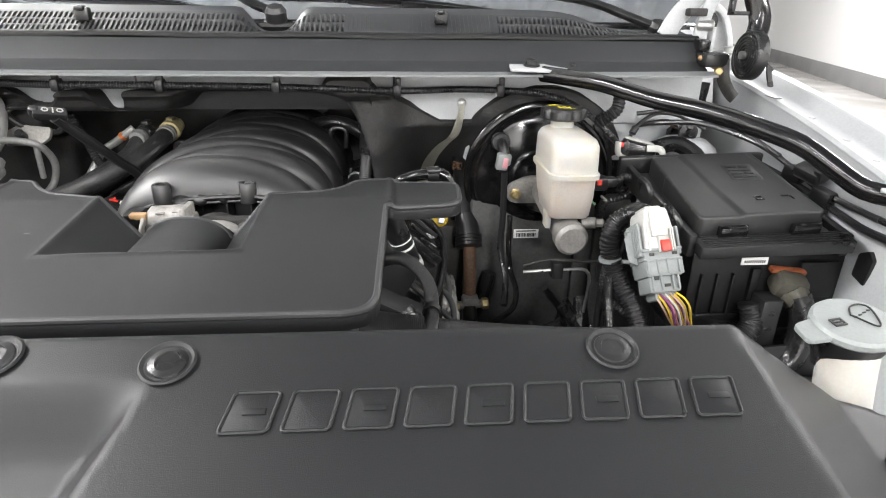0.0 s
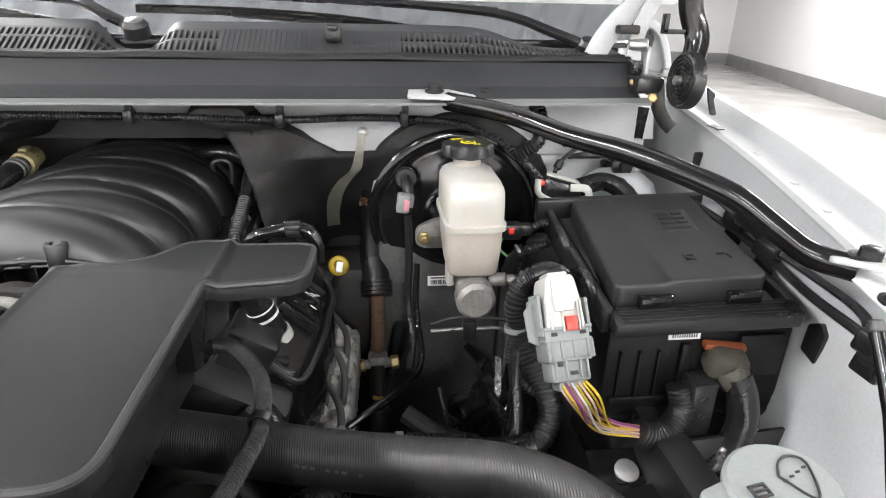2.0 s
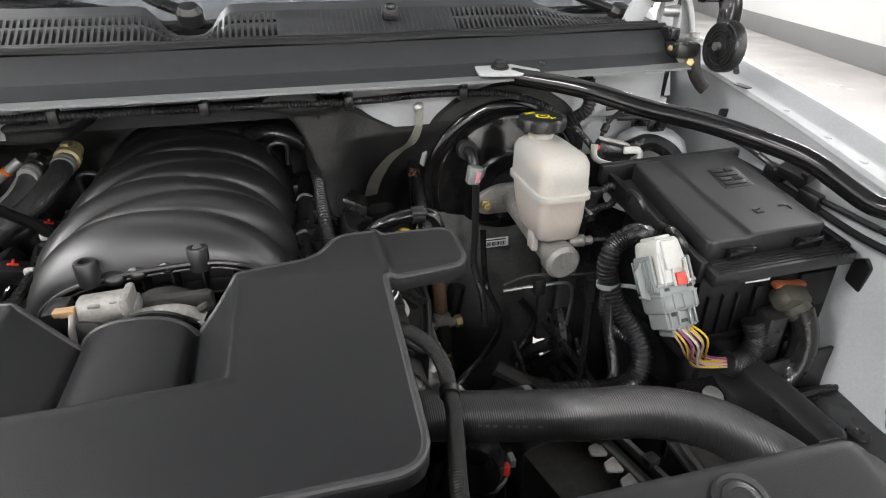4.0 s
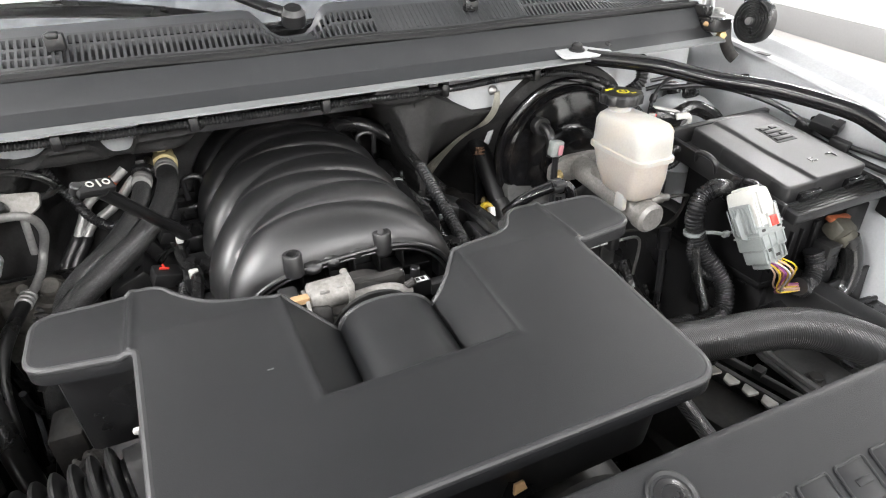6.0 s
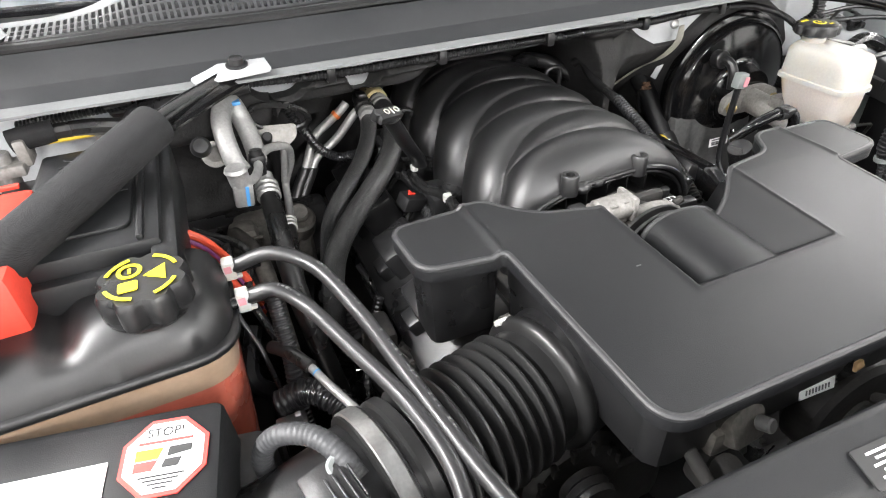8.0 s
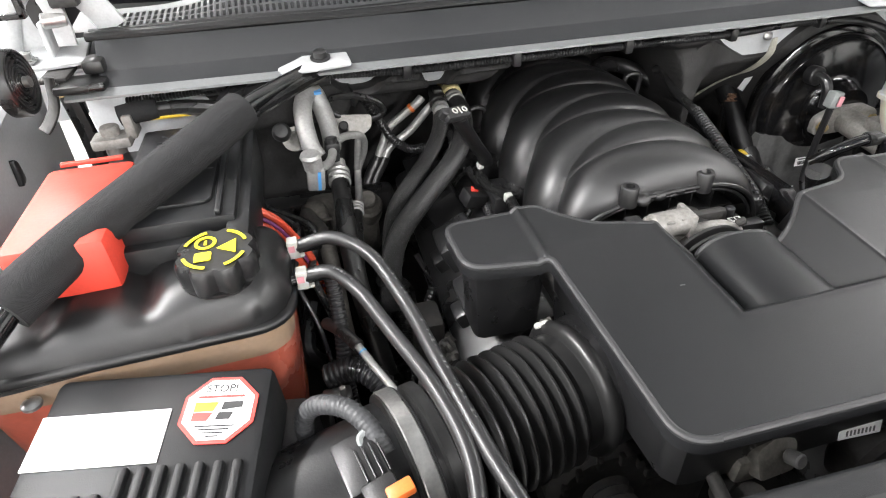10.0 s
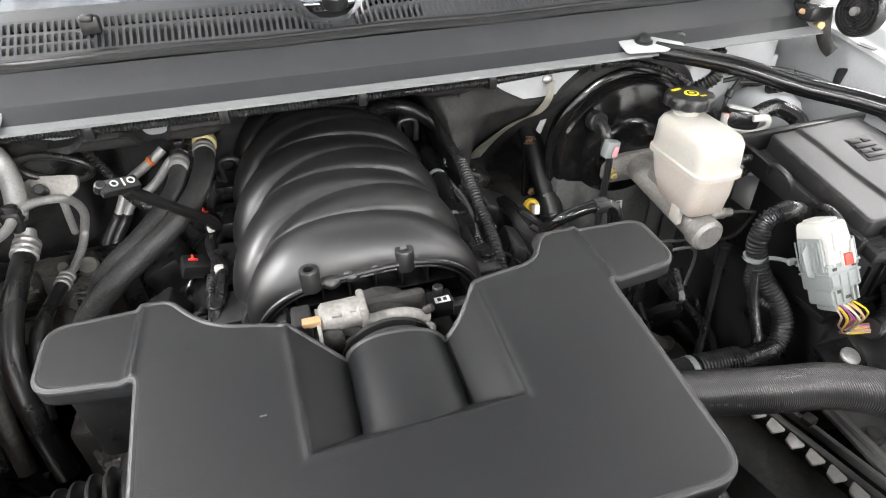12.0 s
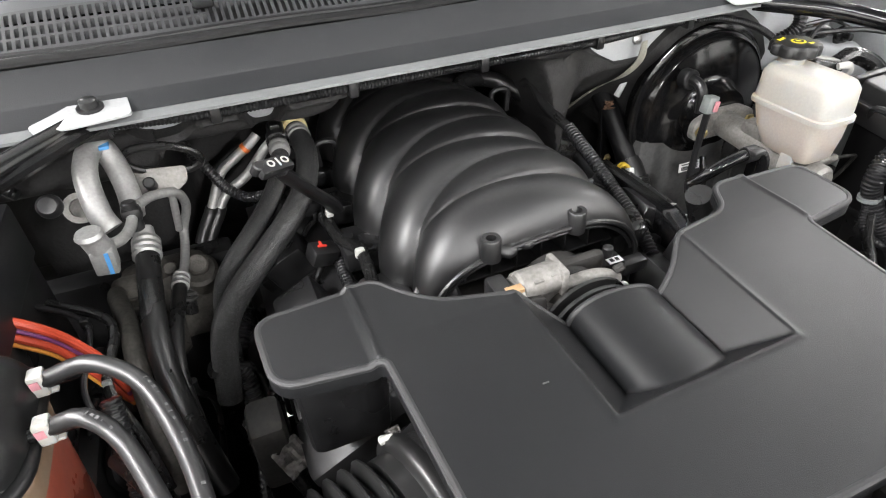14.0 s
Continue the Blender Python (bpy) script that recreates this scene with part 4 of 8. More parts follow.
# the large resonator cover
COVER = rounded([(-0.221, 0.414), (-0.233, 0.622), (-0.314, 0.632), (-0.318, 0.712), (-0.212, 0.716), (-0.194, 0.690), (-0.170, 0.667), (-0.120, 0.653), (-0.095, 0.644), (-0.066, 0.634),
                 (0.030, 0.628), (0.046, 0.636), (0.064, 0.657), (0.085, 0.661), (0.131, 0.668), (0.155, 0.710), (0.275, 0.708), (0.272, 0.629), (0.192, 0.620), (0.187, 0.4145)],
                [0.03, 0.006, 0.022, 0.022, 0.014, 0.014, 0.018, 0.02, 0.02, 0.010, 0.010, 0.012, 0.012, 0.012, 0.018, 0.018, 0.02, 0.022, 0.006, 0.03], 7)


def cover_height(X, Y):
    top = 1.1735 + 0.0135 * np.clip((Y - 0.42) / 0.20, 0, 1.1)
    top = top - 0.004 * (1 / (1 + np.exp(-(X - 0.197) / 0.0012)) + 1 / (1 + np.exp((X + 0.238) / 0.0012)))
    ridge = 0.0022 * (np.exp(-((X - 0.195) / 0.0035) ** 2) + np.exp(-((X + 0.236) / 0.0035) ** 2))
    top = top + np.where(Y > 0.625, ridge, 0)
    left = -0.1045 - 0.05 * (Y - 0.517)
    right = 0.0625 + 0.01 * (Y - 0.52)
    d = Y - 0.5150 - 0.03 * (X + 0.1)
    dip = 0.042 * np.minimum(np.minimum(np.clip((X - left) / 0.044, 0, 1), np.clip((right - X) / 0.040, 0, 1)), np.clip(d / 0.036, 0, 1))
    arch = 1.1425 + 0.03 * (Y - 0.56) + 0.027 * np.sqrt(np.clip(1 - np.abs((X + 0.019) / 0.045) ** 2.4, 0, 1))
    edge = np.minimum(np.minimum(X - left, right - X), d * 1.2)
    lip = 0.0014 * np.exp(-(edge / 0.004) ** 2) * (Y > 0.503) * (X > left - 0.02) * (X < right + 0.02)
    inside = (X > left) & (X < right) & (d > 0)
    return np.where(inside, np.maximum(top - dip, np.minimum(arch, top - 0.012)), top) + lip


cover = thing("resonator_cover", "large matte black plastic air resonator cover over the engine front", "engine cover", (-0.02, 0.55, 1.10))
part("top_shell", shell(COVER, cover_height, 0.002, 0.0048, 0.011, 0.0), M_COVER, cover, angle=70)
part("lower_body", join(shell(rounded([(-0.205, 0.432), (-0.218, 0.66), (-0.10, 0.655), (-0.07, 0.60), (0.03, 0.60), (0.06, 0.655), (0.17, 0.66), (0.165, 0.44)], 0.02), lambda X, Y: 1.160 + 0 * X - 0.060 * np.clip((Y - 0.53) / 0.05, 0, 1) * (np.abs(X + 0.02) < 0.10), 0.01, 0.012, 0.07, 0.03),
                        shell(rounded([(-0.222, 0.645), (-0.302, 0.645), (-0.302, 0.704), (-0.225, 0.706)], 0.015), lambda X, Y: 1.170 + 0 * X, 0.01, 0.008, 0.09, 0.08),
                        shell(rounded([(0.10, 0.60), (0.186, 0.60), (0.19, 0.70), (0.16, 0.70), (0.12, 0.68)], 0.012), lambda X, Y: 1.168 + 0 * X, 0.01, 0.006, 0.05, 0.04)), M_BLACK, cover, "black lower half")
part("part_label", moved(box(0, 0, 0, 0.044, 0.001, 0.013, 0.0003), pose(-0.020, 0.4385, 1.092, -18, 4, 0)), M_LABEL, cover, "white part label")
part("label_print", moved(join(*[box(-0.014 + 0.004 * k, -0.0007, -0.001, 0.0016, 0.0006, 0.005, 0) for k in range(8)]), pose(-0.020, 0.4385, 1.092, -18, 4, 0)), M_GREYINK, cover)
OUTLINE = []
for (ax, ay), (bx, by) in zip(COVER, COVER[1:] + COVER[:1]):
    steps = max(1, round(math.hypot(bx - ax, by - ay) / 0.005))
    OUTLINE += [(ax + (bx - ax) * k / steps, ay + (by - ay) * k / steps) for k in range(steps)]
RIM = []
for i, (x, y) in enumerate(OUTLINE):
    (ax, ay), (bx, by) = OUTLINE[i - 1], OUTLINE[(i + 1) % len(OUTLINE)]
    run = max(1e-6, math.hypot(bx - ax, by - ay))
    ix, iy = x + 0.0026 * (by - ay) / run, y - 0.0026 * (bx - ax) / run
    RIM.append((ix, iy, float(cover_height(np.array([ix]), np.array([iy]))[0]) - 0.0024))
part("rim_bead", tube(RIM + RIM[:1], 0.0034, 10, 0.006), M_EDGE, cover, "smooth rounded rim")
part("scratch", box(-0.135, 0.557, 1.1838, 0.005, 0.0012, 0.0005, 0), M_GREYINK, cover)

# corrugated inlet hose and air meter
inlet = thing("air_intake_hose", "black corrugated rubber air intake hose", "hose", (-0.31, 0.55, 0.99))
PA, PB = Vector((-0.226, 0.561, 1.073)), Vector((-0.389, 0.521, 1.071))
prof = [(0.058, -0.030), (0.058, -0.006), (0.070, -0.005), (0.0735, 0.001), (0.0735, 0.005), (0.0705, 0.009), (0.062, 0.011), (0.062, 0.024)]
for k in range(9):
    h = 0.026 + 0.0128 * k
    prof += [(0.0545, h), (0.0545, h + 0.0024), (0.0660, h + 0.0042), (0.0692, h + 0.0060), (0.0695, h + 0.0080), (0.0665, h + 0.0100)]
prof += [(0.056, 0.143), (0.060, 0.150)]
prof = [(r * 0.94, h) for r, h in prof]
part("bellows", lathe(prof, PA, PB, 48), M_BELLOW, inlet, angle=50)
part("outlet_spigot", join(cyl(PA + (PA - PB).normalized() * 0.05, PA, 0.066, n=36), box(-0.205, 0.555, 1.09, 0.02, 0.05, 0.03, 0.004)), M_BLACK, inlet)
part("cuff", lathe([(0.060, 0.146), (0.0665, 0.149), (0.0665, 0.158), (0.063, 0.160), (0.063, 0.165), (0.068, 0.167), (0.068, 0.185), (0.063, 0.187)], PA, PB, 40), M_BELLOW, inlet)
part("clamp_band", lathe([(0.0688, 0.169), (0.0698, 0.170), (0.0698, 0.182), (0.0688, 0.183)], PA, PB, 40), M_STEEL, inlet, "bright steel clamp band")
meter = thing("air_meter", "black air flow meter tube with a plug", "sensor", (-0.45, 0.50, 0.99))
part("tube", lathe([(0.061, 0.183), (0.062, 0.185), (0.062, 0.205), (0.058, 0.208), (0.056, 0.29), (0.052, 0.30)], PA, PB, 40), M_BLACK, meter)
part("sensor_head", join(moved(box(0, 0, 0, 0.034, 0.05, 0.022, 0.003), pose(-0.435, 0.488, 1.128, 0, -8, 14)), moved(box(0.005, -0.035, 0.004, 0.026, 0.028, 0.02, 0.003), pose(-0.435, 0.488, 1.128, 0, -8, 14))), M_BLACK, meter, "black sensor head")
part("lock_tab", moved(box(0.012, -0.040, 0.016, 0.020, 0.012, 0.008, 0.002), pose(-0.430, 0.488, 1.128, 0, -8, 14)), M_ORANGE, meter, "red orange lock tab")
part("screw_eye", lathe([(0.0026, 0.001), (0.0075, 0.001), (0.0080, 0.004), (0.0060, 0.0045), (0.0030, 0.003), (0.0026, 0.001)], (-0.4285, 0.505, 1.138), (-0.4285, 0.44, 1.25), 18), M_GREYC, meter, "pale screw eye")
parts("head_rib", [moved(box(-0.010 + 0.006 * q, -0.004, 0.013, 0.0016, 0.030, 0.005, 0.0006), pose(-0.425, 0.488, 1.128, 0, -8, 14)) for q in range(4)], M_BLACK, meter)
parts("wire", [tube([(-0.428 + 0.003 * k, 0.440, 1.130), (-0.425 + 0.004 * k, 0.425, 1.120), (-0.44, 0.41, 1.09)], 0.0012, 6) for k in range(4)], M_YPLAST, meter)

# front cover over the radiator support
RC = rounded([(-0.46, 0.20), (-0.52, 0.30), (-0.455, 0.360), (-0.42, 0.370), (0.430, 0.366), (0.457, 0.355), (0.56, 0.340), (0.60, 0.20), (0.50, 0.05), (-0.50, 0.05)], [0.02, 0.02, 0.015, 0.02, 0.02, 0.02, 0.03, 0.05, 0.05, 0.05])


def front_height(X, Y):
    z = 1.190 - 0.30 * np.clip(0.368 - Y, 0, 0.40) - 0.35 * np.clip(0.10 - Y, 0, 1)
    z = z - 0.62 * np.clip(X - 0.425 - 0.05 * (0.356 - Y), 0, 1) + 0.35 * np.clip(X - 0.50, 0, 1)
    z = z - 0.62 * np.clip(-0.425 - X, 0, 1)
    pan = np.clip((0.058 - 0.25 * (0.33 - Y) - X) / 0.03, 0, 1) * np.clip((X + 0.34) / 0.03, 0, 1) * np.clip((0.330 - Y) / 0.02, 0, 1)
    return z - 0.032 * pan


front = thing("radiator_cover", "dark grey plastic radiator cover with embossed lettering shapes", "radiator cover", (0, 0.25, 1.10), kind="")
part("panel", shell(RC, front_height, 0.0045, 0.006, 0.05), M_COVER, front, angle=60)


def on_front(x, y, up=0.0):
    z = float(front_height(np.array([x]), np.array([y]))[0])
    return Matrix.Translation((x, y, z + up)) @ Matrix.Rotation(math.atan(0.30), 4, "X")


for px, py in ((-0.30, 0.344), (-0.038, 0.350), (0.065, 0.342), (0.337, 0.343)):
    pm = on_front(px, py, 0.0)
    part("push_pin", moved(join(lathe([(0.0115, 0.0006), (0.0160, 0.0006), (0.0168, 0.0016), (0.0155, 0.0026), (0.0135, 0.0010)], n=26)), pm), M_COVER, front)
    part("pin_head", moved(lathe([(0.0, 0.0007), (0.0120, 0.0007), (0.0112, 0.0020), (0.0075, 0.0030), (0.0070, 0.0018), (0, 0.0018)], n=22), pm), M_BLACK, front, "black push pin head")


def letter_block(w, h, hole):
    """One embossed plain block: a slanted ring or plate."""
    s = 0.18
    o = [(-w / 2, -h / 2), (w / 2, -h / 2), (w / 2, h / 2), (-w / 2, h / 2)]
    o = rounded([(x + s * y, y) for x, y in o], 0.003)
    ring = o + [o[0]]
    pieces = [prism(o, -0.001, 0.0007, 0.0005), tube([(x, y, 0.0006) for x, y in ring], 0.0011, 6, 0.004)]
    if hole:
        pieces.append(box(0.002, 0.0, 0.0010, w * 0.5, h * 0.16, 0.0012, 0.0004))
    return join(*pieces)


for k in range(9):
    x = 0.120 + 0.0335 * k
    part("embossed_block", moved(letter_block(0.026, 0.026, k % 2 == 0), on_front(x, 0.307)), M_COVER, front)

STK = on_front(-0.098, 0.3365, 0.0012) @ Matrix.Rotation(radians(-2), 4, "Z") @ Matrix.Diagonal((0.72, 0.34, 1.0, 1))
part("sticker", moved(prism(rounded([(-0.066, -0.036), (0.066, -0.036), (0.066, 0.036), (-0.066, 0.036)], 0.004), 0, 0.0012), STK), M_INK, front, "dark printed sticker")
tagged(part("sticker_print", moved(join(*[box(0.030 - 0.0035 * k + 0.003 * (k % 3), 0.024 - 0.0068 * k, 0.0015, 0.038 - 0.006 * (k % 3), 0.0042, 0.0008, 0) for k in range(8)], *[box(-0.030 + 0.002 * (k % 2), 0.022 - 0.0105 * k, 0.0015, 0.048 - 0.009 * (k % 2), 0.0046, 0.0008, 0) for k in range(5)]), STK), M_LABEL, front, "white print bars"), kind="stuff")
part("tan_clip", moved(prism([(-0.006, -0.004), (0.006, -0.002), (0.004, 0.005), (-0.004, 0.004)], 0, 0.004, 0.001), pose(0.018, 0.436, 1.106, 70, 0, 0)), M_TANLOCK, cover, "small tan clip")

# ---- driver's side: brakes, fuse box, washer ----
booster = thing("brake_booster", "gloss black round brake booster", "brake booster", (0.45, 1.05, 1.0))
BC, BD = Vector((0.452, 1.085, 1.098)), Vector((0.452, 0.80, 1.088))
part("shell", lathe([(0.0, 0.0), (0.10, 0.0), (0.126, 0.03), (0.130, 0.046), (0.1345, 0.049), (0.1345, 0.055), (0.130, 0.058), (0.1245, 0.059), (0.1225, 0.068), (0.118, 0.073), (0.114, 0.072), (0.110, 0.0745), (0.062, 0.079), (0.055, 0.081), (0.050, 0.090), (0.046, 0.112), (0.0, 0.114)], BC, BD, 64), M_GLOSS, booster, angle=50)
part("label", moved(box(0, 0, 0, 0.045, 0.001, 0.016, 0.0003), pose(0.428, 0.990, 1.003, -6, 0, 0)), M_LABEL, booster, "white barcode label")
part("barcode", moved(join(*[box(-0.017 + 0.0028 * k, -0.0007, -0.002, 0.0012 + 0.0006 * (k % 3), 0.0006, 0.007, 0) for k in range(13)], box(0, -0.0007, 0.005, 0.036, 0.0006, 0.002, 0)), pose(0.428, 0.990, 1.003, -6, 0, 0)), M_INK, booster)
part("vacuum_elbow", join(tube([(0.372, 0.985, 1.17), (0.372, 0.962, 1.172), (0.374, 0.950, 1.160), (0.374, 0.945, 1.13)], 0.008, 10, 0.006), cyl((0.372, 0.99, 1.17), (0.372, 0.972, 1.172), 0.015)), M_BLACK, booster)

master = thing("brake_master_cylinder", "cast aluminium brake master cylinder under a milky reservoir", "master cylinder", (0.44, 0.85, 1.06))
part("body", join(cyl((0.447, 0.985, 1.094), (0.444, 0.782, 1.078), 0.021, n=28, b=0.004), cyl((0.444, 0.80, 1.079), (0.444, 0.772, 1.0775), 0.0235, n=28, b=0.005), box(0.445, 0.86, 1.105, 0.030, 0.11, 0.03, 0.006)), M_ALU, master)
part("flange", join(prism(rounded([(-0.062, -0.014), (-0.05, -0.020), (0.05, -0.020), (0.062, -0.014), (0.062, 0.012), (0.03, 0.026), (-0.03, 0.026), (-0.062, 0.012)], 0.01), 0, 0.012, 0.002, m=pose(0.447, 0.972, 1.090, 90, 0, 0))), M_ALU, master)
for sx in (-1, 1):
    p = (0.447 + sx * 0.050, 0.958, 1.088)
    part("nut", lathe([(0, 0), (0.010, 0), (0.010, 0.004), (0.007, 0.005), (0.007, 0.011), (0.004, 0.013), (0, 0.013)], p, (p[0], p[1] - 1, p[2]), 6), M_ZINC, master, "yellow zinc nut")
part("port", join(cyl((0.464, 0.806, 1.092), (0.484, 0.800, 1.094), 0.0085, n=14), cyl((0.484, 0.800, 1.094), (0.494, 0.797, 1.095), 0.006, n=6)), M_ALU, master)


def reservoir_loops(profile, cx):
    loops = []
    for z, w, y0, y1, r in profile:
        base = rounded([(cx - w / 2, y0), (cx + w / 2, y0), (cx + w / 2, y1), (cx - w / 2, y1)], r, 5)
        loops.append([(x, y, z) for x, y in base])
    return rings(loops)


tank = part("reservoir", reservoir_loops([(1.1620, 0.066, 0.780, 0.896, 0.022), (1.163, 0.072, 0.776, 0.900, 0.02), (1.1695, 0.072, 0.776, 0.900, 0.02),
                                          (1.171, 0.067, 0.780, 0.897, 0.018), (1.191, 0.068, 0.780, 0.897, 0.022), (1.206, 0.067, 0.781, 0.897, 0.022), (1.2135, 0.061, 0.786, 0.894, 0.022), (1.2175, 0.046, 0.798, 0.890, 0.018)], 0.442), M_RESER, master, "milky translucent fluid reservoir", angle=50)
part("fluid_half", reservoir_loops([(1.104, 0.052, 0.790, 0.850, 0.012), (1.108, 0.059, 0.786, 0.866, 0.016), (1.135, 0.064, 0.782, 0.884, 0.018), (1.1620, 0.066, 0.780, 0.896, 0.022)], 0.442), M_FLUID, tank, "lower half tinted by fluid", angle=50)
part("neck", lathe([(0.021, 0.0), (0.017, 0.004), (0.017, 0.026)], (0.443, 0.876, 1.202), (0.443, 0.876, 2), 26), M_RESER, tank)
cap = part("cap", lathe([(0.0, 0.0), (0.030, 0.0), (0.0325, 0.002), (0.0325, 0.0125), (0.030, 0.0155), (0.022, 0.0165), (0.0, 0.0165)], (0.443, 0.876, 1.2285), (0.443, 0.876, 2), 60, lobes=10, depth=0.10), M_BLACK, master, "black scalloped filler cap")
part("cap_print", join(lathe([(0.0, 0), (0.0095, 0), (0.0095, 0.0006), (0.0, 0.0006)], (0.443, 0.874, 1.2448), (0.443, 0.874, 2), 20), text("DOT", 0.0075, Matrix.Translation((0.432, 0.891, 1.2452)) @ Matrix.Rotation(0.2, 4, "Z")), text("3/4", 0.006, Matrix.Translation((0.452, 0.861, 1.2452)))), M_YELLOW, cap, "yellow printed warning")
part("cap_ring", lathe([(0.004, 0), (0.0065, 0), (0.0065, 0.0008), (0.004, 0.0008), (0.004, 0)], (0.443, 0.874, 1.2452), (0.443, 0.874, 2), 16), M_INK, cap)
part("seat_lug", join(box(0.416, 0.815, 1.098, 0.008, 0.02, 0.028, 0.002)), M_RESER, master)
pconn = thing("pressure_switch_plug", "white and violet plug on the booster's vacuum switch", "connector", (0.368, 0.93, 1.14))
part("body", moved(join(box(0, 0, 0, 0.022, 0.020, 0.030, 0.003), box(0.010, 0.002, 0.004, 0.014, 0.016, 0.02, 0.003)), pose(0.366, 0.925, 1.152, 0, 8, 0) @ Matrix.Diagonal((0.8, 0.8, 0.85, 1))), M_GREYC, pconn)
part("insert", moved(box(0.004, -0.0105, 0.0, 0.008, 0.003, 0.016, 0.001), pose(0.366, 0.925, 1.152, 0, 8, 0)), M_PINK, pconn, "violet insert")
part("lead", tube([(0.372, 0.93, 1.135), (0.374, 0.935, 1.06), (0.372, 0.93, 1.0), (0.378, 0.90, 0.96), (0.370, 0.86, 0.93)], 0.0055, 10), M_LOOM, pconn)

STRAP = smooth_path([(0.311, 1.020, 1.226), (0.307, 1.019, 1.200), (0.300, 1.044, 1.168), (0.282, 1.076, 1.143), (0.264, 1.110, 1.109), (0.254, 1.158, 1.064), (0.25, 1.198, 1.022)], 0.006)


def ribbon(line, w0, w1, twist0, twist1, thick):
    """A flat woven strap that twists on its way."""
    loops = []
    for i, p in enumerate(line):
        k = i / (len(line) - 1)
        w, t = w0 + (w1 - w0) * min(1, k * 2.5), twist0 + (twist1 - twist0) * k + 0.25 * math.sin(9 * k)
        across, out = Vector((math.cos(t), -math.sin(t), 0.25)), Vector((math.sin(t), math.cos(t), 0))
        loops.append([p - across * w - out * thick, p + across * w - out * thick, p + across * w + out * thick, p - across * w + out * thick])
    return rings(loops)


gus = thing("firewall_gusset", "white painted gusset edge beside the brake booster", "gusset", (0.325, 1.05, 1.12), kind="structure")
part("plate", prism([(-0.016, -0.030), (-0.006, -0.033), (0.016, 0.028), (0.010, 0.033)], -0.002, 0.002, 0.0006, m=pose(0.330, 1.072, 1.148, 90, 0, -64)), M_WHITE, gus)
part("sealant", crumpled(0, 0, 0, 0.018, 0.014, 0.020, 9, 0.8, m=pose(0.311, 1.080, 1.104, 60, 10, 0)), M_RUST, gus, "brown lump of old sealant")
strap = solid("ground_strap", ribbon(STRAP, 0.0045, 0.0125, 0.1, 0.2, 0.0010), M_STRAP, "pale woven ground strap bolted to the firewall", "ground strap")
solid("strap_bolt", lathe([(0, 0), (0.008, 0), (0.008, 0.004), (0.005, 0.006), (0, 0.006)], (0.312, 1.040, 1.224), (0.312, 0.9, 1.26), 12), M_STEEL, "small steel bolt holding the ground strap", "bolt")

# fuse box in its tray, tilted towards the front
fuse = thing("fuse_box", "black plastic fuse box with a latched lid", "fuse box", (0.645, 0.75, 0.98))
FM = Matrix.Translation((0.642, 0.755, 1.148)) @ Matrix.Rotation(radians(7.0), 4, "X") @ Matrix.Rotation(radians(-1.5), 4, "Y")
LID = rounded([(-0.086, -0.098), (0.070, -0.098), (0.082, 0.098), (-0.070, 0.098)], 0.010)


def lid_height(X, Y):
    step = 1 / (1 + np.exp(-(X + 0.030 - 0.10 * np.clip(Y - 0.02, -0.03, 0.03)) / 0.0010))
    return 0.020 + 0.0022 * step - 0.0006 * (np.abs(X - 0.02) > 0.05)


lid = part("lid", moved(shell(LID, lid_height, 0.002, 0.0034, 0.026), FM), M_LID, fuse, "black lid with a stepped panel", angle=60)
part("lid_plate", moved(prism(rounded([(0.004, 0.000), (0.046, 0.000), (0.054, 0.052), (0.012, 0.052)], 0.003), 0.0214, 0.0228, 0.0005), FM), M_LID, lid, "raised rectangular emblem plate")
parts("lid_relief", [moved(prism(rounded([(0.009 + 0.0012 * k + dx, 0.006 + 0.011 * k), (0.009 + 0.0012 * k + dx + w, 0.006 + 0.011 * k), (0.010 + 0.0012 * k + dx + w, 0.0135 + 0.011 * k), (0.010 + 0.0012 * k + dx, 0.0135 + 0.011 * k)], 0.001), 0.0226, 0.0242, 0.0004), FM) for k in range(4) for dx, w in (((0, 0.016), (0.020, 0.012)) if k % 2 else ((0, 0.032),))], M_LID, lid, "embossed block")
parts("lid_symbol", [moved(q, FM) for q in (join(box(0.008, -0.060, 0.0226, 0.010, 0.002, 0.001, 0), box(0.008, -0.052, 0.0226, 0.010, 0.002, 0.001, 0), box(0.004, -0.056, 0.0226, 0.002, 0.010, 0.001, 0)), join(box(0.045, -0.052, 0.0226, 0.012, 0.002, 0.001, 0), box(0.050, -0.057, 0.0226, 0.002, 0.010, 0.001, 0)))], M_BLACK, lid)
part("body", moved(join(box(0.0, 0.0, -0.020, 0.168, 0.200, 0.030, 0.005)), FM), M_BLACK, fuse)
for lx in (-0.045, 0.045):
    part("front_latch", moved(join(box(lx, -0.103, 0.002, 0.034, 0.010, 0.014, 0.002), tube([(lx - 0.016, -0.104, 0.010), (lx - 0.010, -0.110, 0.012), (lx + 0.010, -0.110, 0.012), (lx + 0.016, -0.104, 0.010)], 0.0018, 6, 0.004)), FM), M_GLOSS, fuse, "small lid latch")
for ly in (-0.060, 0.030):
    part("side_catch", moved(tube([(-0.092, ly - 0.020, -0.02), (-0.100, ly - 0.018, 0.004), (-0.101, ly, 0.010), (-0.100, ly + 0.018, 0.004), (-0.092, ly + 0.020, -0.02)], 0.0045, 8, 0.004), FM), M_BLACK, fuse)
part("tray_lip", moved(prism(rounded([(-0.092, -0.128), (0.096, -0.128), (0.100, -0.102), (-0.090, -0.102)], 0.003), -0.020, -0.004, 0.002), FM), M_BLACK, fuse, "ribbed tray lip")
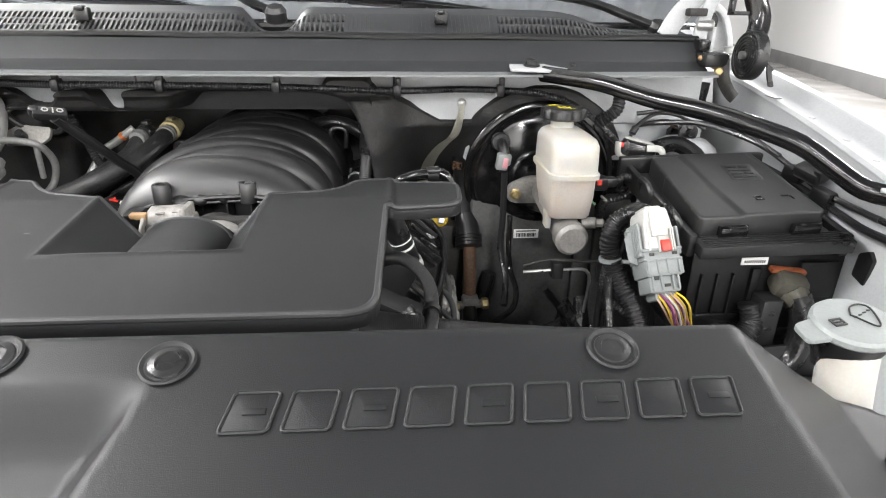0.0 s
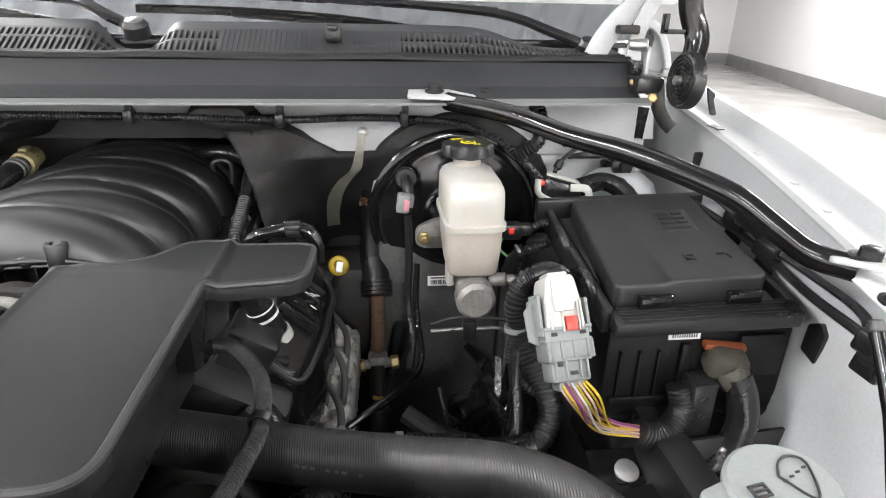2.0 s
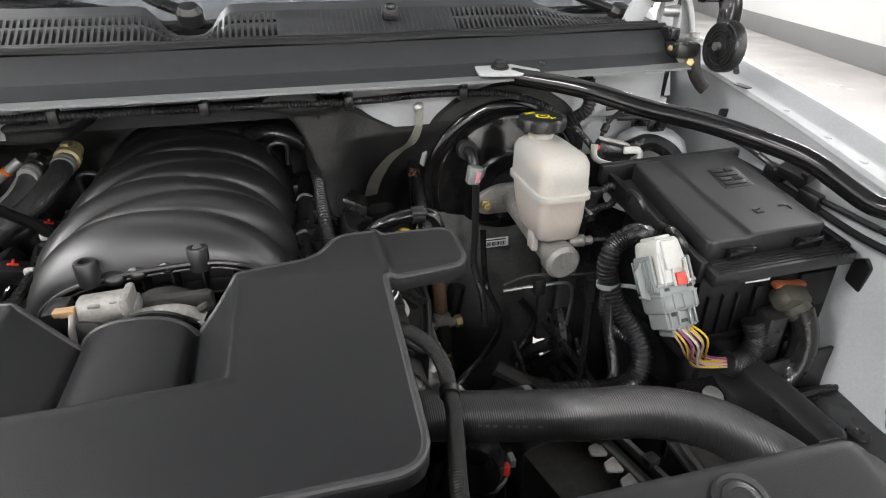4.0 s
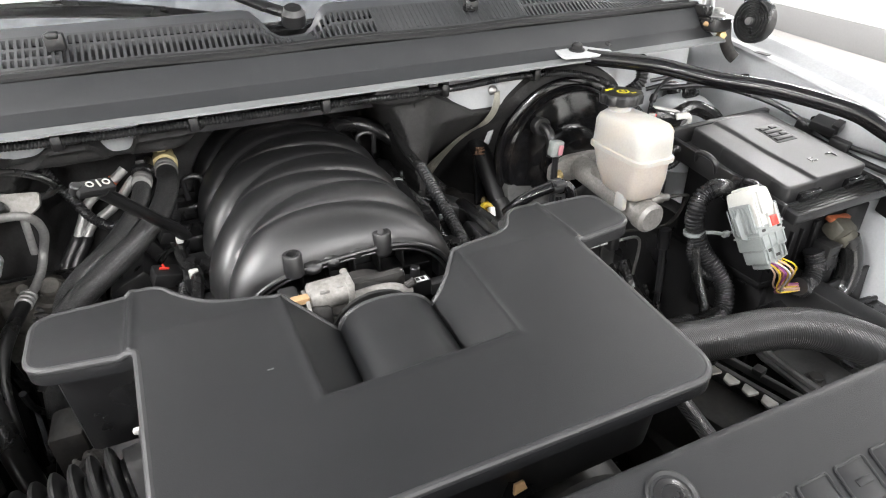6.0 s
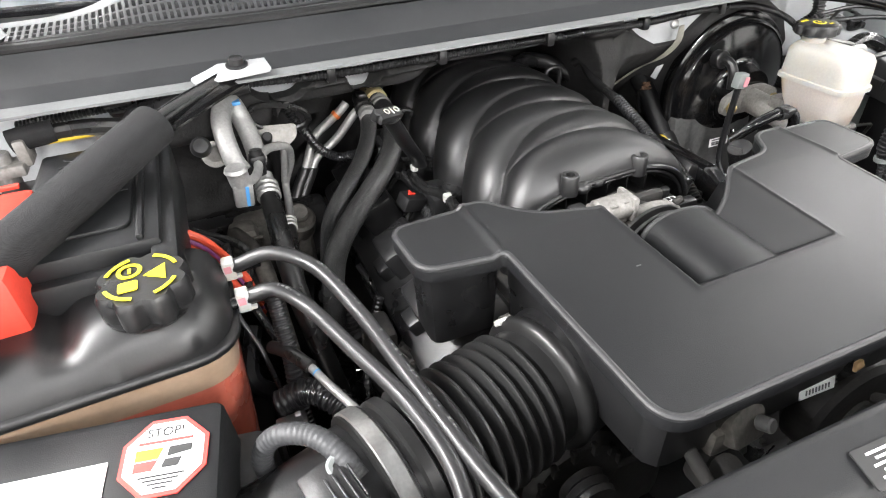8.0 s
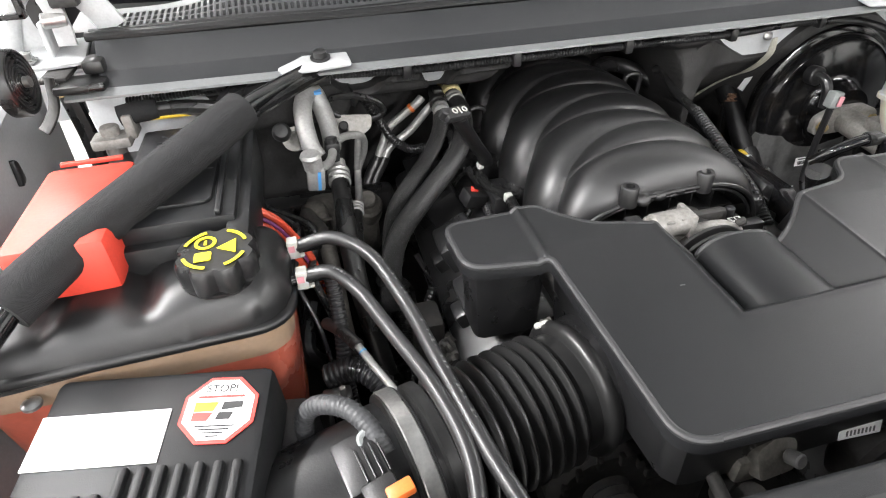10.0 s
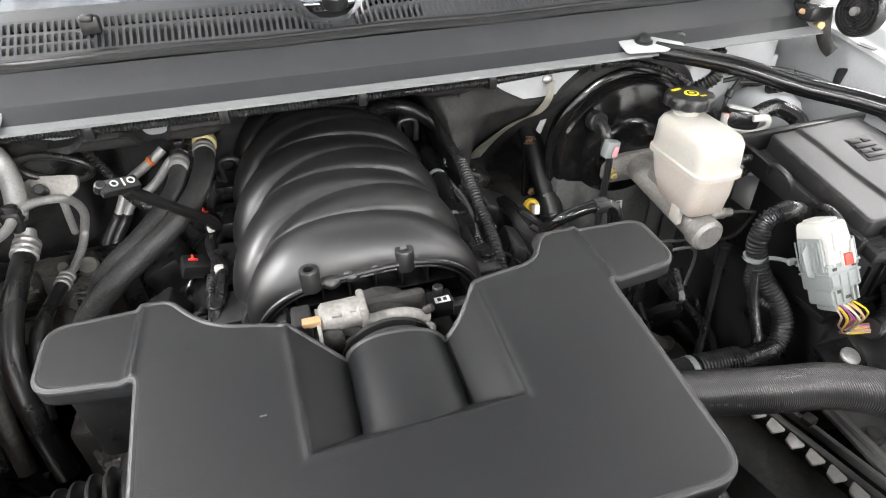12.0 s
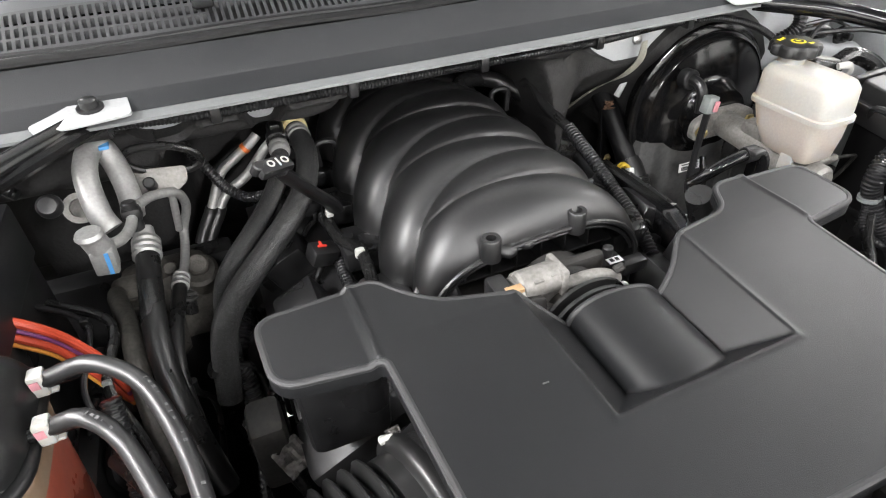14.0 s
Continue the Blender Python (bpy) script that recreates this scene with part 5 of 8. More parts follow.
parts("lip_rib", [moved(box(0.003, -0.123 + 0.005 * k, -0.0034, 0.174, 0.0016, 0.0018, 0.0005), FM) for k in range(5)], M_BLACK, fuse)
parts("tray_rail", [moved(q, FM) for q in (box(-0.094, 0.0, -0.012, 0.010, 0.22, 0.030, 0.003), box(0.100, -0.01, -0.020, 0.012, 0.20, 0.03, 0.003), box(0.0, 0.112, 0.000, 0.22, 0.012, 0.030, 0.003))], M_BLACK, fuse)
parts("tray_wall", [box(0.655, 0.662, 1.058, 0.195, 0.010, 0.13, 0.003), box(0.752, 0.745, 1.058, 0.010, 0.17, 0.13, 0.003), box(0.562, 0.745, 1.058, 0.010, 0.17, 0.13, 0.003), box(0.655, 0.745, 0.995, 0.20, 0.18, 0.012, 0.003)], M_PITCH, fuse)
parts("wall_rib", [box(0.572 + 0.020 * k, 0.655, 1.05, 0.003, 0.006, 0.06, 0.001) for k in range(3)] + [box(0.720, 0.655, 1.07, 0.05, 0.008, 0.05, 0.003), box(0.60, 0.655, 1.022, 0.07, 0.006, 0.008, 0.001), box(0.640, 0.655, 1.062, 0.012, 0.008, 0.05, 0.002)], M_PITCH, fuse)
part("label", box(0.636, 0.6560, 1.096, 0.034, 0.001, 0.010, 0.0003), M_LABEL, fuse, "white barcode label")
part("label_print", join(*[box(0.6235 + 0.0025 * k, 0.6553, 1.0955, 0.0012, 0.0006, 0.0036, 0) for k in range(11)]), M_INK, fuse)
part("mount_foot", join(box(0.655, 0.735, 0.93, 0.14, 0.14, 0.12, 0.01), box(0.60, 0.63, 0.955, 0.07, 0.05, 0.006, 0.002)), M_BLACK, fuse, "black steel support")
mfoot = thing("fuse_box_bracket", "black steel bracket bolted below the fuse box", "bracket", (0.58, 0.62, 0.90))
part("plate", join(moved(box(0, 0, 0, 0.075, 0.055, 0.006, 0.002), pose(0.580, 0.618, 0.957, 20, 0, 0)), box(0.58, 0.64, 0.90, 0.07, 0.012, 0.11, 0.003)), M_GLOSS, mfoot)
part("bolt", lathe([(0, 0), (0.0125, 0), (0.0125, 0.003), (0.010, 0.005), (0, 0.006)], (0.579, 0.618, 0.960), (0.579, 0.45, 1.4), 20), M_TUBE, mfoot, "pale round bolt")

# orange-locked plug on the fuse box and its taped loom
oplug = thing("fuse_box_plug", "dusty grey plug with an orange lock on the fuse box", "connector", (0.70, 0.64, 1.05))
part("boot", join(moved(box(0, 0, 0, 0.041, 0.030, 0.030, 0.009), pose(0.677, 0.643, 1.070, 25, 12, 0)), tube([(0.679, 0.640, 1.066), (0.688, 0.632, 1.052)], 0.0165, 12, 0.004)), M_OLIVE, oplug, "dusty olive taped boot")
part("lock", moved(box(0, 0, 0, 0.046, 0.010, 0.007, 0.002), pose(0.677, 0.650, 1.085, 15, 7, 0)), M_BRICK, oplug, "dull orange lock")
part("loom", tube([(0.685, 0.634, 1.060), (0.692, 0.626, 1.038), (0.693, 0.619, 1.012), (0.682, 0.614, 0.980), (0.65, 0.61, 0.960), (0.60, 0.60, 0.950)], 0.016, 12, 0.006), M_TAPE, oplug, "black taped loom")
part("side_block", join(box(0.651, 0.637, 1.012, 0.025, 0.028, 0.092, 0.003), *[tube([(0.647, 0.6225, z), (0.651, 0.6225, z + 0.003), (0.655, 0.6225, z), (0.651, 0.6225, z - 0.003), (0.647, 0.6225, z)], 0.0012, 6, 0.002) for z in (1.040, 1.020)], box(0.651, 0.6235, 1.057, 0.022, 0.004, 0.003, 0.001)), M_BLACK, oplug)

# grey multi-pin plug with bright wires
plug = thing("multi_pin_plug", "light grey multi-pin plug with a white lever and coloured wires", "connector", (0.508, 0.64, 1.06))
GM = Matrix.Translation((0.503, 0.648, 1.113)) @ Matrix.Rotation(radians(-33), 4, "X") @ Matrix.Rotation(radians(-4), 4, "Y") @ Matrix.Diagonal((0.74, 1.02, 0.88, 1))
UP = Matrix.Rotation(math.pi / 2, 4, "X")
part("body", moved(join(box(0, 0, -0.016, 0.058, 0.040, 0.036, 0.003), box(0, 0.001, -0.042, 0.050, 0.034, 0.026, 0.003), box(0.002, 0.002, -0.058, 0.036, 0.027, 0.014, 0.003)), GM), M_GREYC, plug, "light grey housing")
parts("housing_rib", [moved(q, GM) for q in [box(0, 0, 0.001, 0.064, 0.044, 0.004, 0.001), box(0, 0, -0.012, 0.061, 0.043, 0.003, 0.001), box(0, 0, -0.030, 0.056, 0.040, 0.0035, 0.001), box(0.002, 0.001, -0.0515, 0.044, 0.033, 0.003, 0.001)]
                             + [box(x, -0.0205, -0.021, 0.0028, 0.0030, 0.020, 0.0008) for x in (-0.026, -0.010, 0.006, 0.024)] + [box(x, -0.0180, -0.042, 0.0028, 0.0030, 0.020, 0.0008) for x in (-0.020, -0.006, 0.012, 0.021)]], M_GREYC, plug)
parts("housing_slot", [moved(q, GM) for q in (box(-0.017, -0.0202, -0.005, 0.008, 0.0012, 0.004, 0.0003), box(0.020, -0.0202, -0.005, 0.008, 0.0012, 0.004, 0.0003), box(-0.013, -0.0172, -0.036, 0.007, 0.0012, 0.005, 0.0003), box(0.003, -0.0172, -0.046, 0.010, 0.0012, 0.004, 0.0003))], M_DARK, plug, "dark slot in the housing")
parts("side_rail", [moved(q, GM) for q in (box(-0.0305, -0.003, 0.016, 0.005, 0.032, 0.046, 0.002), box(0.0305, -0.003, 0.012, 0.005, 0.032, 0.038, 0.002), box(0.0315, -0.006, -0.022, 0.006, 0.020, 0.020, 0.0015))], M_GREYC, plug)
parts("side_rib", [moved(box(-0.0335, -0.016 + 0.0045 * k, 0.014, 0.002, 0.0016, 0.040, 0.0005), GM) for k in range(8)], M_GREYC, plug)
part("wing", moved(prism([(-0.046, 0.022), (-0.044, -0.010), (-0.030, -0.016), (-0.030, 0.036)], 0.000, 0.0025, 0.0008, m=UP), GM), M_GREYC, plug, "thin grey wing")
lever = part("lever", moved(join(prism(rounded([(-0.0255, -0.002), (-0.0235, 0.030), (-0.0195, 0.052), (-0.016, 0.057), (0.016, 0.057), (0.0195, 0.052), (0.0235, 0.030), (0.0255, -0.002)], 0.003), -0.0215, 0.0215, 0.0035, m=UP), box(-0.001, -0.0230, 0.036, 0.026, 0.005, 0.036, 0.002), box(0, 0, 0.0585, 0.026, 0.030, 0.005, 0.002)), GM), M_WHITEC, plug, "white lever")
parts("lever_rib", [moved(q, GM) for q in (box(-0.0045, -0.0236, 0.012, 0.0018, 0.004, 0.030, 0.0006), box(0.0155, -0.0236, 0.012, 0.0018, 0.004, 0.030, 0.0006), box(-0.019, -0.0218, 0.020, 0.003, 0.003, 0.040, 0.0008), box(0.0205, -0.0218, 0.014, 0.003, 0.003, 0.030, 0.0008), box(0, -0.0252, 0.0525, 0.018, 0.0018, 0.002, 0.0005))], M_WHITEC, lever)
part("lock", moved(box(0.0055, -0.0238, 0.005, 0.0150, 0.005, 0.0150, 0.001), GM), M_RED, plug, "red lock")
WIRES = [M_TAN, M_YPLAST, M_PURPLE, M_TAN, M_PINK, M_WHITEC, M_PINK, M_YPLAST, M_TAN, M_PURPLE, M_YPLAST, M_YPLAST]
for k, wm in enumerate(WIRES):
    u = k / 11 - 0.5
    part("wire", tube([tuple(GM @ Vector((0.030 * u, -0.004, -0.05))), tuple(GM @ Vector((0.034 * u + 0.01, -0.010 - 0.006 * (k % 3), -0.072 - 0.006 * math.cos(3 * u)))), (0.546 + 0.016 * u, 0.620 - 0.004 * (k % 2), 1.026 - 0.005 * (k % 3) + 0.010 * u), (0.590, 0.617 + 0.010 * u, 1.010 + 0.008 * u)], 0.00130, 6, 0.005), wm, plug)
part("wire_wrap", tube([(0.584, 0.617, 1.011), (0.600, 0.618, 1.004), (0.620, 0.624, 1.006), (0.636, 0.634, 1.024), (0.632, 0.642, 1.046)], 0.0135, 12, ridge=0.10, pitch=0.0045), M_LOOM, plug, "black convoluted wire sleeve")

# looms beside the plug
loom = thing("wiring_loom", "thick black convoluted wiring loom with a grey tie", "wiring", (0.49, 0.70, 1.0))
part("conduit", tube([(0.512, 0.728, 1.135), (0.490, 0.732, 1.124), (0.480, 0.730, 1.100), (0.482, 0.728, 1.080), (0.492, 0.715, 1.045), (0.508, 0.695, 1.015), (0.513, 0.676, 0.990), (0.500, 0.662, 0.968), (0.478, 0.657, 0.961)], 0.0122, 14, ridge=0.15, pitch=0.0052), M_LOOM, loom)
part("thin_conduit", tube([(0.478, 0.724, 1.062), (0.474, 0.718, 1.040), (0.480, 0.708, 1.022), (0.492, 0.698, 1.010), (0.505, 0.694, 1.003)], 0.0052, 10, ridge=0.2, pitch=0.004), M_LOOM, loom)
part("taped_branch", tube([(0.480, 0.716, 1.052), (0.478, 0.705, 1.020), (0.478, 0.690, 0.995), (0.474, 0.672, 0.972), (0.462, 0.660, 0.963)], 0.0072, 12, 0.004), M_TAPE, loom)
part("tape_end", tube([(0.545, 0.730, 1.116), (0.530, 0.727, 1.128), (0.512, 0.728, 1.135), (0.500, 0.730, 1.131)], 0.0134, 12, 0.004), M_TAPE, loom)
part("tie", join(lathe([(0.0128, -0.003), (0.0146, -0.003), (0.0146, 0.003), (0.0128, 0.003), (0.0128, -0.003)], (0.4825, 0.727, 1.070), (0.486, 0.722, 1.03), 20), tube([(0.492, 0.722, 1.069), (0.506, 0.714, 1.070), (0.520, 0.706, 1.068)], 0.0028, 8, 0.004), box(0.522, 0.705, 1.068, 0.012, 0.007, 0.009, 0.002)), M_GREYC, loom, "pale grey tie")
part("trunk", tube([(0.490, 0.659, 0.963), (0.455, 0.655, 0.963), (0.40, 0.650, 0.972), (0.348, 0.645, 0.982)], 0.0150, 14, 0.005), M_TAPE, loom, "shiny taped trunk")
part("trunk_conduit", tube([(0.430, 0.653, 0.967), (0.40, 0.650, 0.972), (0.356, 0.6455, 0.981)], 0.0168, 14, ridge=0.10, pitch=0.0055), M_LOOM, loom)
part("trunk_sleeve", tube([(0.352, 0.645, 0.981), (0.30, 0.645, 0.984), (0.22, 0.650, 0.986)], 0.0175, 16, 0.006), M_FOAM, loom, "dull grey sleeve")
part("pale_tape", lathe([(0.0171, -0.004), (0.0178, -0.004), (0.0178, 0.004), (0.0171, 0.004), (0.0171, -0.004)], (0.348, 0.645, 0.982), (0.30, 0.645, 0.984), 20), M_GREYC, loom, "pale tape turn")

# white-levered plug behind the fuse box
jp = thing("bulkhead_plug", "black plug with white lever and red lock by the fuse box", "connector", (0.58, 0.93, 1.14))
JM = pose(0.582, 0.925, 1.166, 0, 12, -18)
part("body", moved(box(0, 0, 0, 0.055, 0.032, 0.034, 0.008), JM), M_BLACK, jp)
part("lever", moved(join(tube([(-0.034, -0.019, 0.012), (-0.028, -0.021, -0.006), (-0.006, -0.021, -0.011), (0.022, -0.020, -0.006), (0.036, -0.018, 0.006), (0.030, -0.018, 0.017), (0.010, -0.019, 0.013)], 0.0055, 10, 0.004, flat=0.6), box(0.0, 0.0, 0.0185, 0.05, 0.012, 0.003, 0.001)), JM), M_WHITEC, jp, "white lever")
part("lock", moved(box(-0.028, -0.014, 0.008, 0.008, 0.007, 0.007, 0.002), JM), M_RED, jp, "red lock")
part("loom", tube([(0.605, 0.92, 1.172), (0.64, 0.92, 1.180), (0.665, 0.90, 1.168), (0.668, 0.88, 1.15)], 0.013, 10, 0.006), M_TAPE, jp)
solid("apron_fitting", join(lathe([(0.0, 0), (0.016, 0), (0.016, 0.006), (0.007, 0.008), (0.006, 0.02), (0, 0.02)], (0.690, 0.985, 1.185), (0.690, 0.5, 1.25), 18), tube([(0.690, 0.985, 1.185), (0.66, 1.0, 1.20), (0.62, 1.02, 1.19)], 0.004, 8)), M_BLACK, "black round grommet with a thin tube on the apron", "grommet")

# strut brace from the cowl to the fender
brace = thing("strut_brace", "gloss black steel brace from cowl to fender", "brace", (0.58, 0.76, 1.24), group="strut braces")
BAR = [(0.425, 0.945, 1.283), (0.49, 0.870, 1.279), (0.545, 0.806, 1.266), (0.590, 0.755, 1.260), (0.627, 0.711, 1.251), (0.665, 0.667, 1.237), (0.690, 0.637, 1.217), (0.712, 0.612, 1.200), (0.735, 0.585, 1.198)]
part("bar", tube(BAR, 0.0118, 14, 0.01), M_GLOSS, brace)
part("foot", join(prism(rounded([(-0.028, -0.02), (0.024, -0.024), (0.028, 0.02), (-0.02, 0.026)], 0.01), -0.002, 0.003, 0.001, m=pose(0.738, 0.582, 1.205, -6, 10, 40))), M_BRKT, brace, "white foot plate")
part("foot_bolt", lathe([(0, 0), (0.016, 0), (0.016, 0.002), (0.0095, 0.003), (0.009, 0.010), (0.006, 0.012), (0, 0.012)], (0.738, 0.582, 1.208), (0.745, 0.57, 1.4), 20), M_BLACK, brace)


def cowl_bracket(s):
    b = thing("brace_bracket", "white steel bracket bolted on the cowl strip", "bracket", (s * 0.408, 0.95, 1.285), group="cowl brackets")
    out = rounded([(-0.036, -0.020), (0.016, -0.026), (0.048, -0.024), (0.053, -0.012), (0.030, 0.006), (0.014, 0.022), (-0.032, 0.021)], [0.006, 0.006, 0.004, 0.004, 0.012, 0.008, 0.006])
    part("plate", prism([(s * x, y) for x, y in (out if s > 0 else reversed(out))], -0.001, 0.0025, 0.0008, m=pose(s * 0.408, 0.948, 1.2915, 8, 0, 0)), M_BRKT, b)
    part("bolt", lathe([(0, 0), (0.0125, 0), (0.0125, 0.002), (0.0085, 0.0025), (0.0080, 0.009), (0.005, 0.0105), (0, 0.0105)], (s * 0.408, 0.950, 1.2945), (s * 0.408, 0.92, 1.5), 18), M_BLACK, b, "black bolt")


cowl_bracket(1)
cowl_bracket(-1)

# loom along the firewall, clipped under the flange
cl = thing("cowl_loom", "black convoluted loom clipped along the firewall", "wiring", (0, 0.98, 1.25))
LINE = [(-0.66, 1.02, 1.245), (-0.45, 0.985, 1.262), (-0.30, 0.965, 1.262), (-0.15, 0.962, 1.262), (0.019, 0.970, 1.259), (0.203, 0.990, 1.251), (0.30, 1.0, 1.252), (0.371, 1.005, 1.250), (0.44, 1.0, 1.245), (0.50, 0.985, 1.225), (0.545, 0.97, 1.19), (0.58, 0.96, 1.15), (0.60, 0.96, 1.10)]
part("conduit", tube(LINE, 0.0052, 10, ridge=0.16, pitch=0.0042), M_LOOM, cl)
for p in ((0.019, 0.970, 1.259), (0.203, 0.990, 1.251), (0.371, 1.005, 1.250), (-0.15, 0.962, 1.262), (-0.30, 0.965, 1.262)):
    part("clip", join(box(p[0], p[1], p[2], 0.012, 0.019, 0.019, 0.003), box(p[0] + 0.002, p[1] - 0.004, p[2] + 0.014, 0.009, 0.008, 0.014, 0.002)), M_BLACK, cl, "black loom clip")
part("branch", tube([(0.555, 0.99, 1.272), (0.56, 0.975, 1.255), (0.555, 0.965, 1.225), (0.530, 0.972, 1.205)], 0.010, 10, ridge=0.16, pitch=0.005), M_LOOM, cl)

# washer filler
washer = thing("washer_filler", "white washer filler neck with a grey flip cap", "washer filler", (0.56, 0.41, 1.02))
WM = pose(0.538, 0.389, 1.166, 8, -4, 8) @ Matrix.Diagonal((0.84, 0.80, 0.80, 1))
part("neck", tube([(0.538, 0.387, 1.158), (0.540, 0.378, 1.10), (0.542, 0.360, 1.062), (0.56, 0.345, 1.03)], 0.020, 22, 0.006), M_RESER, washer, "milky filler neck")
part("collar", moved(lathe([(0.022, -0.046), (0.026, -0.030), (0.030, -0.018), (0.0335, -0.006), (0.0335, -0.0035), (0.0, -0.0035)], n=32), WM), M_BLACK, washer, "black rubber collar")
wcap = part("cap", moved(join(lathe([(0.033, -0.004), (0.0355, -0.001), (0.0355, 0.004), (0.033, 0.007), (0.0, 0.008)], n=36), prism(rounded([(-0.055, -0.012), (-0.030, -0.014), (-0.030, 0.016), (-0.052, 0.012)], 0.006), -0.001, 0.004, 0.001)), WM), M_GREYC, washer, "light grey flip cap")
tagged(part("cap_symbol", moved(join(*[box(x, y, 0.0085, w, h, 0.0012, 0.0003) for x, y, w, h in ((-0.018, -0.004, 0.012, 0.002), (-0.018, 0.004, 0.012, 0.002), (-0.023, 0, 0.002, 0.010), (-0.013, 0, 0.002, 0.010), (-0.018, 0, 0.012, 0.0015))],
     tube([(0.000, 0.006, 0.0085), (0.008, 0.016, 0.0085), (0.018, 0.018, 0.0085), (0.024, 0.010, 0.0085), (0.012, -0.014, 0.0085), (0.000, 0.006, 0.0085)], 0.0009, 6, 0.003), *[box(0.002 + 0.006 * k, 0.002 + 0.002 * k, 0.0085, 0.003, 0.0012, 0.001, 0) for k in range(4)]), WM), M_INK, wcap, "dark washer symbol"), kind="stuff")

# upper radiator hose
rh = thing("radiator_hose", "thick black upper radiator hose", "hose", (0.40, 0.53, 1.0))
part("hose", tube([(0.12, 0.615, 1.045), (0.20, 0.598, 1.040), (0.28, 0.575, 1.041), (0.36, 0.550, 1.047), (0.425, 0.530, 1.053), (0.475, 0.498, 1.052), (0.515, 0.445, 1.040), (0.535, 0.395, 1.025), (0.545, 0.34, 1.01)], 0.0245, 22, 0.008), M_HOSE, rh)
parts("size_print", [moved(box(0, 0, 0, 0.004, 0.0006, 0.0022, 0), pose(0.262 + 0.0065 * k, 0.5535 + 0.003 - 0.0023 * k, 1.050 + 0.0004 * k, -20, 0, -18)) for k in range(9) if k % 4 != 3], M_GREYINK, rh, "worn pale print")
tch = thing("thin_coolant_hose", "thin black ribbed coolant hose beside the cover", "hose", (0.21, 0.52, 1.08))
part("hose", tube([(0.17, 0.66, 1.10), (0.205, 0.625, 1.122), (0.232, 0.597, 1.108), (0.236, 0.565, 1.085), (0.228, 0.52, 1.082), (0.215, 0.46, 1.08), (0.205, 0.38, 1.07)], 0.0074, 12, 0.008), M_BRAID, tch)
part("clip", lathe([(0.0078, -0.004), (0.0095, -0.004), (0.0095, 0.004), (0.0078, 0.004), (0.0078, -0.004)], (0.2355, 0.568, 1.087), (0.228, 0.52, 1.082), 16), M_BLACK, tch)

# wheelhouse brackets ahead of the fuse box
abr = thing("apron_bracket", "black steel bracket on the apron", "bracket", (0.67, 0.53, 0.93))
part("rear_plate", prism(rounded([(-0.08, -0.03), (0.07, -0.03), (0.07, 0.03), (-0.07, 0.028)], 0.012), -0.003, 0.003, 0.001, m=pose(0.70, 0.612, 0.972, 76, 0, 4)), M_BLACK, abr)
part("shelf", join(prism(rounded([(0.555, 0.440), (0.800, 0.425), (0.800, 0.590), (0.640, 0.604), (0.556, 0.588)], 0.012), 0.956, 0.966, 0.002), tube([(0.58, 0.455, 0.967), (0.77, 0.445, 0.967), (0.775, 0.575, 0.967), (0.60, 0.585, 0.967)], 0.004, 8, 0.008)), M_BLACK, abr)
part("shelf_plug", lathe([(0.0, 0), (0.013, 0), (0.012, 0.003), (0.006, 0.004), (0.005, 0.002), (0, 0.002)], (0.69, 0.52, 0.966), (0.69, 0.52, 2), 18), M_RUBBER, abr)
part("front_plate", box(0.62, 0.42, 0.93, 0.25, 0.05, 0.02, 0.006), M_BLACK, abr)

# ---- passenger's side ----
ct = thing("coolant_tank", "black-topped coolant tank with pink coolant", "coolant tank", (-0.60, 0.68, 1.0))


def tank_loops(profile):
    loops = []
    for z, x0, x1, y0, y1, r in profile:
        loops.append([(x, y, z) for x, y in rounded([(x0, y0), (x1, y0 + 0.015), (x1, y1), (x0, y1)], r, 7)])
    return rings(loops)


part("coolant", tank_loops([(0.98, -0.73, -0.495, 0.640, 0.74, 0.03), (0.99, -0.74, -0.487, 0.625, 0.745, 0.035), (1.135, -0.746, -0.478, 0.609, 0.748, 0.035)]), M_COOL, ct, "pink coolant showing through the tank", angle=60)
part("clear_band", tank_loops([(1.135, -0.746, -0.478, 0.609, 0.748, 0.035), (1.1665, -0.748, -0.475, 0.606, 0.75, 0.035)]), M_POLY, ct, "milky band above the coolant", angle=60)


def tank_top(X, Y):
    z = 1.203 + 0.006 * np.exp(-(((X + 0.529) / 0.05) ** 2 + ((Y - 0.662) / 0.05) ** 2) ** 2)
    fade = np.clip((Y - 0.622) / 0.03, 0, 1)
    z = z - fade * 0.011 * np.exp(-((X + 0.600 + 0.15 * (Y - 0.68)) / 0.011) ** 2) - fade * 0.009 * np.exp(-((X + 0.672 - 0.1 * (Y - 0.68)) / 0.012) ** 2)
    z = z - 0.006 * np.clip((-0.60 - X) / 0.10, 0, 1) - 0.22 * np.clip(0.648 - Y, 0, 1) + 0.004 * np.exp(-((X + 0.49) / 0.02) ** 2)
    return z


